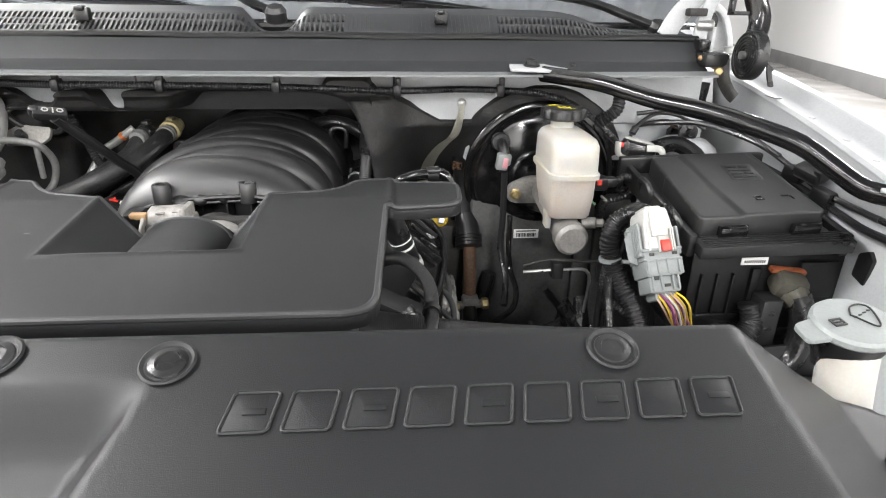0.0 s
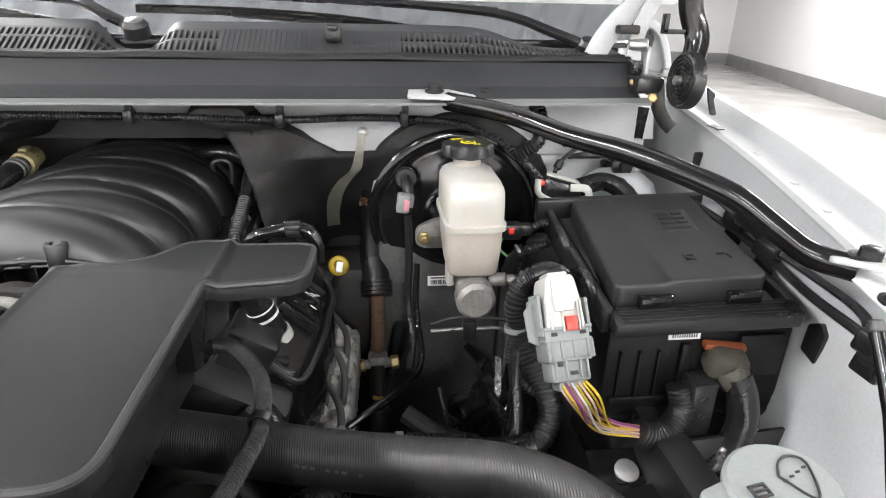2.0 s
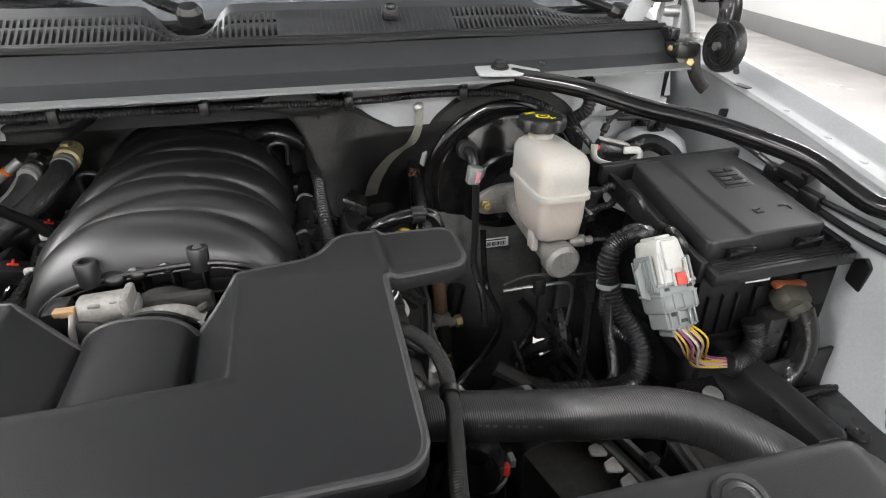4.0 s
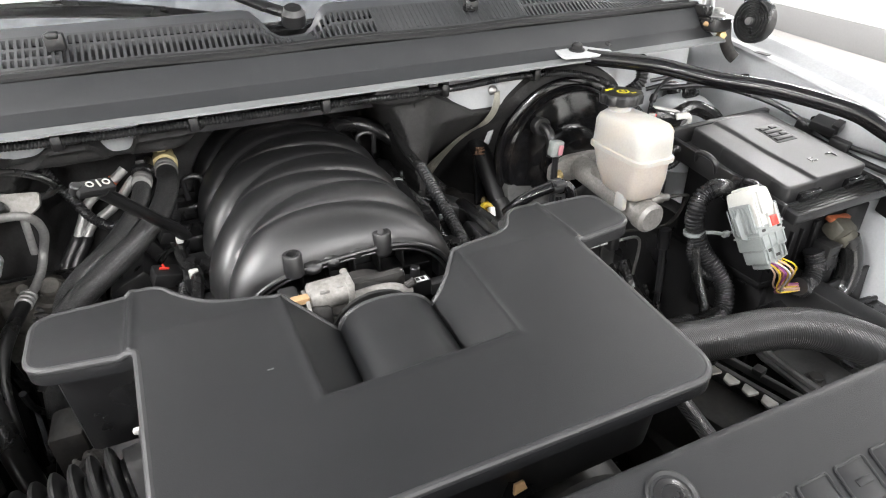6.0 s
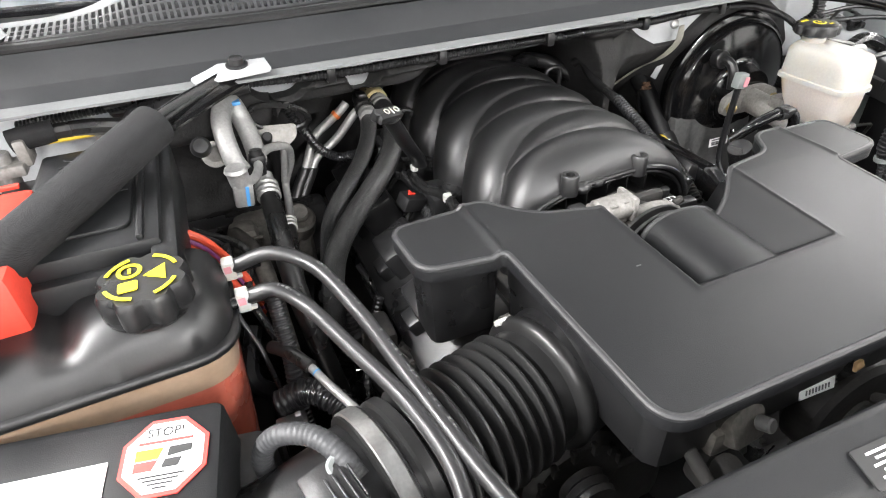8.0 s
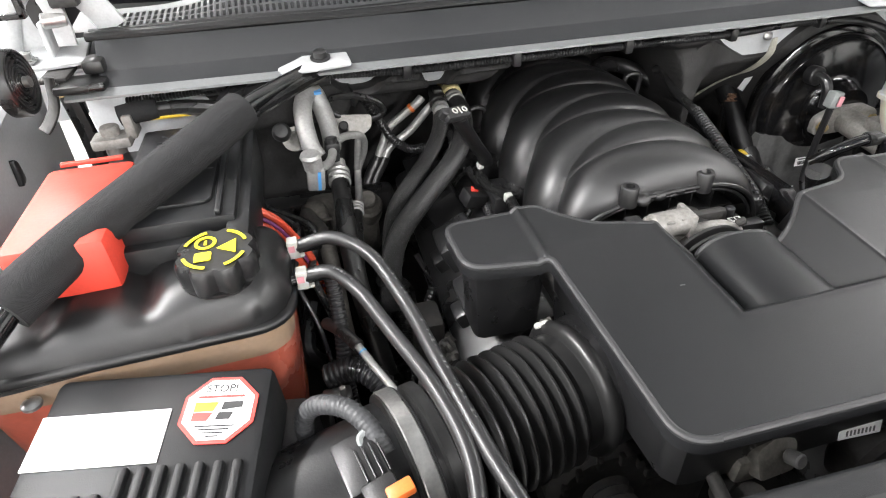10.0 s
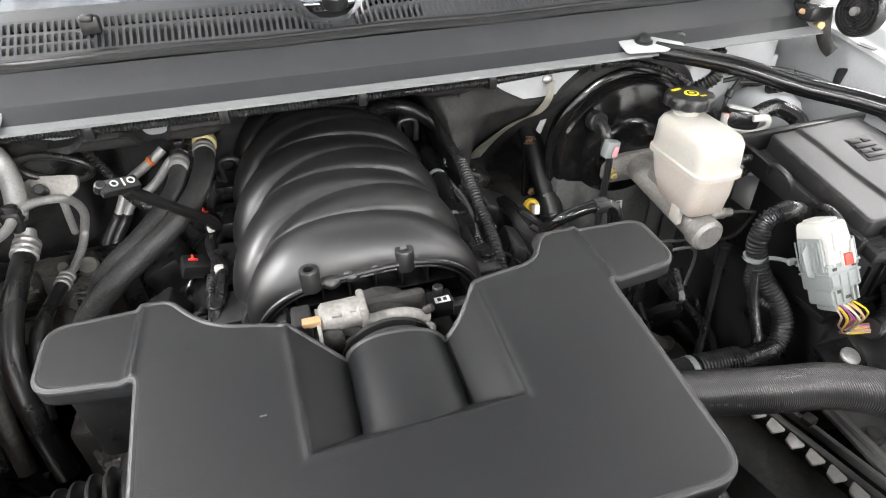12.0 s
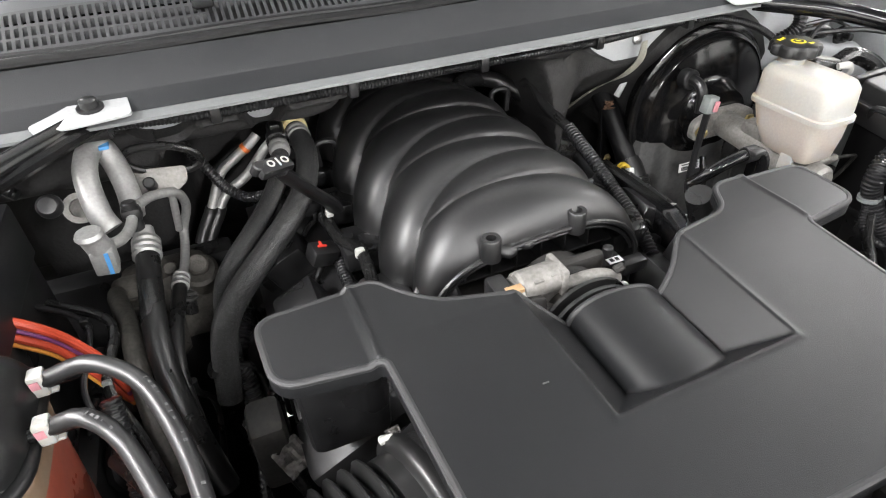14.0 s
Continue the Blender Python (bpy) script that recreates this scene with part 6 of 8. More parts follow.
part("seam", tank_loops([(1.1640, -0.750, -0.472, 0.604, 0.753, 0.04), (1.1665, -0.752, -0.470, 0.602, 0.755, 0.04), (1.1715, -0.752, -0.470, 0.602, 0.755, 0.04), (1.1735, -0.750, -0.472, 0.604, 0.753, 0.04)]), M_TANKTOP, ct, angle=60)
part("top_cover", shell(rounded([(-0.748, 0.606), (-0.473, 0.621), (-0.473, 0.752), (-0.748, 0.752)], [0.03, 0.045, 0.045, 0.03], 8), tank_top, 0.005, 0.027, 0.007), M_TANKTOP, ct, "gloss black tank top", angle=60)
part("neck", lathe([(0.032, -0.02), (0.032, 0.006), (0.036, 0.008), (0.036, 0.010)], (-0.529, 0.664, 1.198), (-0.529, 0.655, 1.5), 30), M_TANKTOP, ct)
ccap = part("cap", lathe([(0.034, -0.012), (0.0355, -0.010), (0.0355, 0.010), (0.0330, 0.0145), (0.0, 0.0155)], (-0.529, 0.662, 1.2165), (-0.529, 0.653, 1.5), 72, lobes=8, depth=0.16), M_BLACK, ct, "black scalloped pressure cap")
CM = axis_frame((-0.529, 0.6615, 1.2322), (-0.529, 0.653, 1.5)) @ Matrix.Rotation(radians(90), 4, "Z")


def arc(r, a0, a1, w, n=14):
    o = [(r * math.cos(a0 + (a1 - a0) * k / n), r * math.sin(a0 + (a1 - a0) * k / n)) for k in range(n + 1)]
    i = [((r - w) * math.cos(a0 + (a1 - a0) * k / n), (r - w) * math.sin(a0 + (a1 - a0) * k / n)) for k in range(n, -1, -1)]
    return prism(o + i, 0, 0.0007)


tagged(part("cap_symbol", moved(join(arc(0.028, 0.3, 1.2, 0.003), arc(0.028, 1.9, 2.9, 0.003), arc(0.028, 3.5, 4.3, 0.003), arc(0.028, 5.0, 5.9, 0.003), prism(rounded([(-0.016, 0.002), (-0.004, 0.002), (-0.004, 0.016), (-0.016, 0.016)], 0.002), 0, 0.0007),
     moved(arc(0.0095, 0, 6.27, 0.003), Matrix.Translation((0.010, 0.008, 0))), prism([(-0.010, -0.018), (0.010, -0.018), (0.0, -0.002)], 0, 0.0007), box(0.010, 0.008, 0.0004, 0.006, 0.0025, 0.0006, 0)), CM), M_YELLOW, ccap, "yellow printed warning symbols"), kind="stuff")
for k, p in enumerate(((-0.471, 0.711, 1.186), (-0.465, 0.668, 1.180))):
    part("nipple", cyl((p[0] - 0.02, p[1], p[2] - 0.002), (p[0] + 0.03, p[1], p[2]), 0.0055), M_GLOSS, ct)
    part("hose_clip", join(box(p[0] + 0.002, p[1], p[2], 0.011, 0.013, 0.020, 0.002), box(p[0] + 0.004, p[1], p[2] - 0.009, 0.016, 0.009, 0.003, 0.001)), M_CLIP, ct, "clear white hose clip")
    part("clip_mark", box(p[0] + 0.001, p[1] - 0.0073, p[2] + 0.003, 0.006, 0.0008, 0.007, 0), M_PINK, ct)
HA = [(-0.465, 0.711, 1.187), (-0.43, 0.702, 1.197), (-0.397, 0.672, 1.190), (-0.375, 0.610, 1.176), (-0.361, 0.530, 1.171), (-0.347, 0.455, 1.165), (-0.331, 0.400, 1.150), (-0.315, 0.35, 1.10)]
HB = [(-0.459, 0.668, 1.181), (-0.436, 0.661, 1.187), (-0.414, 0.637, 1.178), (-0.392, 0.580, 1.171), (-0.370, 0.510, 1.170), (-0.360, 0.450, 1.163), (-0.367, 0.405, 1.140), (-0.38, 0.36, 1.08)]
for k, line in enumerate((HA, HB)):
    h = thing("vent_hose", "slim black coolant vent hose with pale print", "hose", line[0], group="vent hoses")
    part("hose", tube(line, 0.0067, 14, 0.007), M_VENT, h)
    path = smooth_path([Vector(p) for p in line], 0.002)
    marks = []
    for q in range(70):
        i = 40 + q * (3 if k == 0 else 0)
        if k == 1 and q > 5 or i + 1 >= len(path) - 60:
            continue
        if k == 1:
            i = 14 + q * 2
        if q % 9 in (4, 8) or q % 23 in (11, 12, 13, 14, 15):
            continue
        t = (path[i + 1] - path[i]).normalized()
        s = t.cross(Vector((0, 0, 1))).normalized()
        up = s.cross(t).normalized()
        n = (up * 0.90 - s * (0.44 if k == 0 else 0.0)).normalized()
        side = n.cross(t)
        mm = Matrix(((t.x, side.x, n.x, 0), (t.y, side.y, n.y, 0), (t.z, side.z, n.z, 0), (0, 0, 0, 1)))
        marks.append(moved(box(0, 0, 0, 0.0022 if q % 3 else 0.0010, (0.0028, 0.0018, 0.0026, 0.0014)[q % 4], 0.0005, 0), Matrix.Translation(path[i] + n * 0.0066) @ mm))
    if marks:
        tagged(part("print", join(*marks), M_GREYINK, h, "pale printed marks"), kind="stuff")

# air filter box with its labels
ab = thing("air_filter_box", "black ribbed air filter box with a white label", "air box", (-0.58, 0.50, 1.0))
AM = Matrix.Translation((-0.583, 0.508, 1.153)) @ Matrix.Rotation(radians(-10), 4, "Z") @ Matrix.Rotation(radians(8), 4, "X")
alid = part("lid", moved(box(-0.010, 0.0, -0.03, 0.175, 0.172, 0.06, 0.008), AM), M_COVER, ab, "ribbed black lid")
parts("lid_rib", [moved(box(-0.018 + 0.0135 * k, -0.040, 0.0015, 0.007, 0.086, 0.007, 0.002), AM) for k in range(7)] + [moved(box(-0.086 + 0.0135 * k, -0.052, 0.0015, 0.007, 0.074, 0.007, 0.002), AM) for k in range(5)], M_COVER, alid)
part("base", moved(box(0, 0.0, -0.12, 0.20, 0.19, 0.12, 0.012), AM), M_BLACK, ab)
part("label", moved(box(-0.046, 0.028, 0.0006, 0.098, 0.044, 0.001, 0.0003), AM), M_LABEL, ab, "white data label")
part("label_print", moved(join(*[box(-0.070 + 0.004 * (k % 2), 0.010 + 0.0045 * k, 0.0013, 0.024 - 0.005 * (k % 2), 0.0016, 0.0005, 0) for k in range(7)], *[box(-0.020, 0.020 + 0.006 * k, 0.0013, 0.034 - 0.008 * k, 0.0014, 0.0005, 0) for k in range(3)], box(-0.004, 0.0385, 0.0013, 0.007, 0.006, 0.0005, 0)), AM), M_GREYC, ab, "fine grey print")
OCT = [(0.031 * math.cos(math.pi / 8 + k * math.pi / 4), 0.031 * math.sin(math.pi / 8 + k * math.pi / 4)) for k in range(8)]
SM = AM @ Matrix.Translation((0.040, 0.046, 0.0004)) @ Matrix.Rotation(radians(-2), 4, "Z")
part("sticker_border", moved(prism(OCT, 0, 0.0010), SM), M_RINK, ab, "red eight-sided sticker border")
part("sticker_face", moved(prism([(x * 0.90, y * 0.90) for x, y in OCT], 0.0003, 0.0014), SM), M_LABEL, ab, "white sticker face")
part("sticker_bands", moved(join(prism([(-0.019, -0.002), (-0.004, -0.002), (-0.001, 0.006), (-0.019, 0.006)], 0.0012, 0.0018)), SM), M_OINK, ab)
part("sticker_band", moved(join(prism([(-0.019, -0.010), (-0.007, -0.010), (-0.004, -0.003), (-0.019, -0.003)], 0.0012, 0.0018)), SM), M_RINK, ab)
part("sticker_mark", moved(join(prism([(-0.001, -0.009), (0.010, -0.009), (0.012, -0.003), (0.001, -0.003)], 0.0012, 0.0018), prism([(0.002, -0.001), (0.018, 0.001), (0.018, 0.006), (0.003, 0.006)], 0.0012, 0.0018),
     text("STOP!", 0.0095, Matrix.Translation((-0.001, 0.018, 0.0015))), *[box(0, -0.0145 - 0.0028 * k, 0.0016, 0.030 - 0.007 * k, 0.0010, 0.0006, 0) for k in range(4)]), SM), M_INK, ab, "black sticker print")
part("sticker_line", moved(box(0, 0.0108, 0.0016, 0.036, 0.0018, 0.0006, 0), SM), M_RINK, ab)
part("lid_screw", lathe([(0, 0), (0.008, 0), (0.008, 0.003), (0.004, 0.005), (0, 0.005)], (-0.688, 0.60, 1.15), (-0.688, 0.59, 1.5), 14), M_STEEL, ab)

# battery under its black cover
bat = thing("battery", "black battery with a plastic cover and red terminal cap", "battery", (-0.60, 0.83, 1.0))
part("case", box(-0.595, 0.830, 1.11, 0.165, 0.235, 0.20, 0.008), M_BLACK, bat)
lidb = part("top_cover", box(-0.570, 0.820, 1.222, 0.115, 0.225, 0.03, 0.005), M_COVER, bat, "black battery cover")
part("cover_panel", prism(rounded([(-0.050, -0.090), (0.040, -0.092), (0.042, 0.085), (-0.045, 0.088)], 0.012), 0, 0.005, 0.002, m=pose(-0.575, 0.825, 1.236, 0, 0, 0)), M_COVER, lidb)
parts("cover_flap", [box(-0.512, 0.80, 1.20, 0.022, 0.25, 0.06, 0.004), box(-0.575, 0.706, 1.195, 0.15, 0.018, 0.05, 0.005), box(-0.528, 0.81, 1.2385, 0.006, 0.20, 0.006, 0.002)], M_COVER, bat)
part("cover_relief", join(*[moved(box(0, 0, 0, 0.040, 0.003, 0.0012, 0.0004), pose(-0.585, 0.885, 1.2418, 0, 0, a)) for a in (20, 80, 140)], box(-0.575, 0.80, 1.2418, 0.075, 0.002, 0.0012, 0.0003)), M_COVER, lidb)
part("red_cap", join(box(-0.656, 0.748, 1.225, 0.085, 0.155, 0.055, 0.008), box(-0.656, 0.828, 1.2535, 0.06, 0.006, 0.004, 0.001)), M_REDBAT, bat, "red positive terminal cover")
part("terminal", join(cyl((-0.668, 0.945, 1.20), (-0.668, 0.945, 1.244), 0.011), box(-0.668, 0.945, 1.226, 0.045, 0.032, 0.014, 0.004), box(-0.645, 0.955, 1.240, 0.012, 0.03, 0.03, 0.003)), M_ALU, bat, "grey lead terminal clamp")
part("yellow_tag", box(-0.595, 0.958, 1.243, 0.055, 0.010, 0.004, 0.001), M_YPLAST, bat, "yellow warning tag")
part("cable", tube([(-0.655, 0.958, 1.247), (-0.60, 0.962, 1.250), (-0.55, 0.955, 1.247), (-0.52, 0.95, 1.235)], 0.010, 10, 0.008), M_RUBBER, bat, "black battery cable")
btr = thing("battery_tray", "black plastic tray under battery and tanks", "tray", (-0.59, 0.70, 0.79))
part("tray", box(-0.595, 0.82, 0.96, 0.20, 0.27, 0.10, 0.008), M_BLACK, btr)
parts("support", [box(-0.58, 0.70, 0.86, 0.22, 0.22, 0.12, 0.01), box(-0.58, 0.55, 0.84, 0.24, 0.22, 0.10, 0.01), box(-0.62, 0.68, 0.94, 0.20, 0.10, 0.12, 0.008)], M_BLACK, btr)

# passenger-side brace, wrapped in foam
brace2 = thing("strut_brace", "black steel brace wrapped in grey foam sleeve", "brace", (-0.58, 0.76, 1.24), group="strut braces")
part("bar", tube([(-x, y, z) for x, y, z in BAR], 0.010, 12, 0.01), M_GLOSS, brace2)
part("foam_sleeve", tube([(-0.503, 0.855, 1.277), (-0.55, 0.800, 1.265), (-0.60, 0.742, 1.252), (-0.65, 0.685, 1.238), (-0.69, 0.637, 1.222)], 0.0215, 20, 0.01), M_FOAM, brace2, "grey foam sleeve")
part("twin_bar", tube([(-0.395, 0.958, 1.279), (-0.44, 0.915, 1.276), (-0.49, 0.868, 1.270)], 0.008, 10, 0.01), M_GLOSS, brace2)
cca = thing("cowl_cable", "black cables bending down from the cowl", "cable", (-0.45, 0.96, 1.26))
parts("lead", [tube([(-0.40, 0.955, 1.270), (-0.47, 0.962, 1.268), (-0.52, 0.965, 1.258), (-0.545, 0.955, 1.235), (-0.55, 0.94, 1.21)], 0.0105, 10, 0.008), tube([(-0.38, 0.965, 1.276), (-0.44, 0.970, 1.276), (-0.50, 0.975, 1.270), (-0.56, 0.99, 1.262)], 0.006, 10, 0.008)], M_LOOM, cca)

# air conditioning pipes
ac = thing("refrigerant_pipe", "bent bare aluminium refrigerant pipe with a fitting", "pipe", (-0.43, 0.95, 1.2))
part("large_pipe", tube([(-0.432, 0.935, 1.17), (-0.439, 0.945, 1.186), (-0.442, 0.97, 1.217), (-0.435, 0.992, 1.234), (-0.424, 1.003, 1.235), (-0.417, 1.0, 1.217), (-0.412, 0.985, 1.197), (-0.41, 0.968, 1.18), (-0.411, 0.955, 1.171)], 0.0122, 16, 0.005), M_TUBE, ac)
part("small_pipe", tube([(-0.438, 0.893, 1.176), (-0.423, 0.91, 1.17), (-0.414, 0.93, 1.17), (-0.411, 0.95, 1.174)], 0.0058, 12, 0.005), M_TUBE, ac)
part("small_pipe", tube([(-0.404, 0.955, 1.181), (-0.389, 0.98, 1.175), (-0.367, 1.0, 1.162), (-0.364, 1.022, 1.130), (-0.376, 1.030, 1.096), (-0.380, 1.008, 1.082), (-0.384, 0.975, 1.077), (-0.389, 0.954, 1.076)], 0.0056, 12, 0.005), M_TUBE, ac)
part("straight_pipe", tube([(-0.372, 0.998, 1.162), (-0.379, 1.008, 1.108)], 0.0046, 12, 0.005), M_TUBE, ac)
part("pipe_clip", join(box(-0.411, 0.952, 1.175, 0.020, 0.020, 0.016, 0.004), cyl((-0.411, 0.948, 1.155), (-0.411, 0.952, 1.189), 0.008)), M_BLACK, ac, "black pipe clip")
part("fitting", join(cyl((-0.440, 0.882, 1.200), (-0.438, 0.886, 1.180), 0.012), moved(box(0, 0, 0, 0.022, 0.022, 0.032, 0.003), pose(-0.438, 0.888, 1.168, 10, 6, 0)), lathe([(0.0115, 0), (0.0135, 0.004), (0.0115, 0.008)], (-0.440, 0.88, 1.196), (-0.44, 0.87, 1.4), 16)), M_TUBE, ac, "service fitting with a blue mark")
parts("blue_mark", [moved(box(0, -0.0115, 0, 0.004, 0.001, 0.028, 0), pose(-0.434, 0.888, 1.168, 10, 6, 0)), box(-0.418, 0.992, 1.238, 0.010, 0.014, 0.004, 0.001)], M_BLUE, ac, "blue paint mark")
part("crimp", join(cyl((-0.4085, 0.955, 1.152), (-0.408, 0.940, 1.139), 0.0115), *[lathe([(0.0128, 0), (0.0152, 0.002), (0.0152, 0.006), (0.0128, 0.008)], Vector((-0.408, 0.946, 1.1405)) + Vector((-0.0003, -0.0085, -0.0024)) * k, Vector((-0.409, 0.905, 1.130)) + Vector((-0.0003, -0.0085, -0.0024)) * k, 20) for k in range(3)]), M_TUBE, ac, "ribbed crimp sleeve")
part("plate", prism(rounded([(-0.036, -0.016), (0.020, -0.014), (0.034, -0.004), (0.036, 0.014), (-0.014, 0.018), (-0.034, 0.008)], 0.006), -0.003, 0.004, 0.001, m=pose(-0.384, 1.008, 1.176, 66, 0, -4)), M_ALU, ac, "grimy block plate")
part("plate_bolt", cyl((-0.390, 1.006, 1.174), (-0.390, 0.992, 1.186), 0.0068, n=12), M_BLACK, ac)
suction = thing("suction_hose", "black refrigerant hose with pale print below the crimp", "hose", (-0.408, 0.935, 1.13))
SUCTION = [(-0.408, 0.934, 1.137), (-0.409, 0.905, 1.130), (-0.410, 0.869, 1.120), (-0.411, 0.840, 1.110), (-0.411, 0.812, 1.092), (-0.408, 0.785, 1.060), (-0.40, 0.76, 1.01), (-0.39, 0.74, 0.95)]
part("hose", tube(SUCTION, 0.0125, 16, 0.006), M_RUBBER, suction)
tagged(part("print", join(*[moved(box(0, 0, 0, 0.0016, 0.0024 if q % 3 else 0.0012, 0.0004, 0), pose(-0.4045, 0.895 - 0.0042 * q, 1.1380 - 0.00145 * q - 0.00002 * q * q, 18 + 0.6 * q, 24, 0)) for q in range(18) if q % 6 != 5]), M_GREYINK, suction, "pale printed marks"), kind="stuff")
liquid = thing("liquid_hose", "thin black refrigerant hose with a ribbed crimp", "hose", (-0.389, 0.954, 1.076))
part("hose", tube([(-0.389, 0.954, 1.076), (-0.395, 0.904, 1.076), (-0.399, 0.865, 1.074), (-0.403, 0.837, 1.064), (-0.404, 0.81, 1.04), (-0.40, 0.78, 1.0)], 0.0082, 12, 0.006), M_RUBBER, liquid)
part("crimp", join(*[lathe([(0.0078, 0), (0.0102, 0.0015), (0.0102, 0.005), (0.0078, 0.0065)], (-0.3888 - 0.0010 * k, 0.956 - 0.0085 * k, 1.0765), (-0.399, 0.865, 1.074), 16) for k in range(3)]), M_TUBE, liquid, "bright ribbed crimp")

# heater hoses at the firewall
for k, (line, r) in enumerate((([(-0.205, 1.131, 1.165), (-0.204, 1.085, 1.160), (-0.204, 1.042, 1.155), (-0.220, 0.988, 1.140), (-0.251, 0.944, 1.125), (-0.284, 0.912, 1.112), (-0.316, 0.880, 1.100), (-0.342, 0.858, 1.082), (-0.358, 0.845, 1.05), (-0.37, 0.83, 0.98)], 0.0145),
                               ([(-0.232, 1.095, 1.168), (-0.235, 1.061, 1.164), (-0.244, 1.030, 1.143), (-0.268, 0.992, 1.124), (-0.297, 0.960, 1.108), (-0.325, 0.925, 1.098), (-0.343, 0.905, 1.08), (-0.355, 0.89, 1.03), (-0.36, 0.88, 0.96)], 0.0120))):
    hh = thing("heater_hose", "black sleeved heater hose with a quick connector", "hose", line[0], group="heater hoses")
    part("hose", tube(line, r, 16, 0.008), M_BRAID, hh)
    a, b = Vector(line[0]), Vector(line[1])
    d = (b - a).normalized()
    a = a + d * 0.018
    part("connector", join(lathe([(r * 0.7, -0.040), (r * 1.0, -0.036), (r * 1.0, -0.012), (r * 1.25, -0.008), (r * 1.25, 0.006), (r * 0.9, 0.010)], a, b, 18), box(a.x, a.y + 0.012, a.z + r + 0.004, 0.012, 0.02, 0.008, 0.002)), M_CREAM if k == 0 else M_BLACK, hh, "aged cream quick connector" if k == 0 else "black quick connector")
    part("ferrule", join(*[lathe([(r * 1.02, 0), (r * 1.12, 0.002), (r * 1.12, 0.006), (r * 1.02, 0.008)], a + d * (0.014 + 0.009 * q), b, 18) for q in range(3)]), M_TUBE, hh, "bright crimped ferrule")
hp = thing("heater_pipe", "twin thin aluminium pipes with orange tape at the firewall", "pipe", (-0.30, 1.09, 1.12))
for pipe in ([(-0.258, 1.092, 1.172), (-0.269, 1.088, 1.164), (-0.292, 1.088, 1.148), (-0.315, 1.084, 1.133), (-0.329, 1.076, 1.109), (-0.342, 1.067, 1.086)], [(-0.238, 1.084, 1.164), (-0.252, 1.080, 1.156), (-0.282, 1.081, 1.124), (-0.317, 1.076, 1.103), (-0.332, 1.068, 1.083)]):
    part("pipe", tube(pipe, 0.0066, 12, 0.006), M_TUBE, hp)
    end = Vector(pipe[-1])
    part("hose_end", tube([tuple(end + Vector((0.004, 0.002, 0.008))), tuple(end), tuple(end + Vector((-0.023, -0.018, -0.034))), tuple(end + Vector((-0.045, -0.05, -0.10)))], 0.0088, 12, 0.006), M_RUBBER, hp, "black hose end")
part("tape", tube([(-0.2745, 1.0880, 1.1602), (-0.2790, 1.0880, 1.1571)], 0.0078, 12, 0.004), M_ORANGE, hp, "orange tape")
clipq = thing("hose_holder", "black plastic hose holder with white print", "clip", (-0.225, 0.91, 1.17))
part("arm", tube([(-0.258, 0.864, 1.232), (-0.240, 0.890, 1.200), (-0.220, 0.918, 1.165), (-0.200, 0.942, 1.133), (-0.195, 0.950, 1.118)], 0.0115, 12, 0.006, flat=0.6), M_BLACK, clipq)
QM = pose(-0.261, 0.861, 1.238, 30, 10, 32)
part("clasp", moved(join(box(0, 0, 0, 0.040, 0.018, 0.012, 0.004), cyl((-0.018, 0.003, -0.006), (-0.018, 0.003, 0.0065), 0.0060)), QM), M_BLACK, clipq)
part("print", moved(join(moved(arc(0.0042, 0, 6.27, 0.0016), Matrix.Translation((-0.006, 0, 0.0065))), box(0.003, 0, 0.0065, 0.0016, 0.010, 0.001, 0), moved(arc(0.0042, 0, 6.27, 0.0016), Matrix.Translation((0.011, 0, 0.0065)))), QM), M_CLIP, clipq, "white printed mark")
solid("firewall_cable", tube([(-0.358, 1.082, 1.210), (-0.351, 1.080, 1.192), (-0.341, 1.078, 1.168), (-0.330, 1.072, 1.150), (-0.314, 1.060, 1.123), (-0.292, 1.042, 1.112), (-0.268, 1.018, 1.122), (-0.252, 1.0, 1.13)], 0.0066, 10, ridge=0.16, pitch=0.0045), M_LOOM, "black convoluted cable looping from the firewall", "cable")

# injector looms beside the manifold
il = thing("injector_loom", "black wiring with red-locked plugs beside the manifold", "wiring", (-0.20, 0.90, 1.08))
part("lead", tube([(-0.195, 1.00, 1.09), (-0.205, 0.95, 1.10), (-0.200, 0.91, 1.098), (-0.188, 0.87, 1.105), (-0.190, 0.82, 1.10), (-0.20, 0.76, 1.09)], 0.0075, 10, 0.008), M_TAPE, il)
for p in ((-0.226, 0.907, 1.088), (-0.215, 1.01, 1.095)):
    part("plug", moved(join(box(0, 0, 0, 0.034, 0.026, 0.022, 0.004), box(0.018, 0, 0.004, 0.012, 0.016, 0.012, 0.002)), pose(*p, 10, 20, 15)), M_BLACK, il, "black plug")
    part("plug_lock", moved(join(box(-0.004, 0, 0.0125, 0.012, 0.003, 0.003, 0.001), box(-0.004, 0.005, 0.0125, 0.003, 0.008, 0.003, 0.001)), pose(*p, 10, 20, 15)), M_RED, il, "red plug lock")
parts("clear_clip", [box(-0.190, 0.862, 1.108, 0.012, 0.009, 0.013, 0.003), box(-0.202, 0.955, 1.112, 0.010, 0.012, 0.010, 0.003)], M_WHITEC, il, "clear white clip")
rl = thing("fuel_vapour_line", "black hose along the manifold's side with a ribbed end", "hose", (0.15, 0.95, 1.10))
part("hose", tube([(0.140, 1.075, 1.176), (0.143, 1.066, 1.182), (0.146, 1.055, 1.180), (0.145, 1.02, 1.161), (0.150, 0.96, 1.146), (0.151, 0.93, 1.136)], 0.0072, 12, 0.008), M_RUBBER, rl)
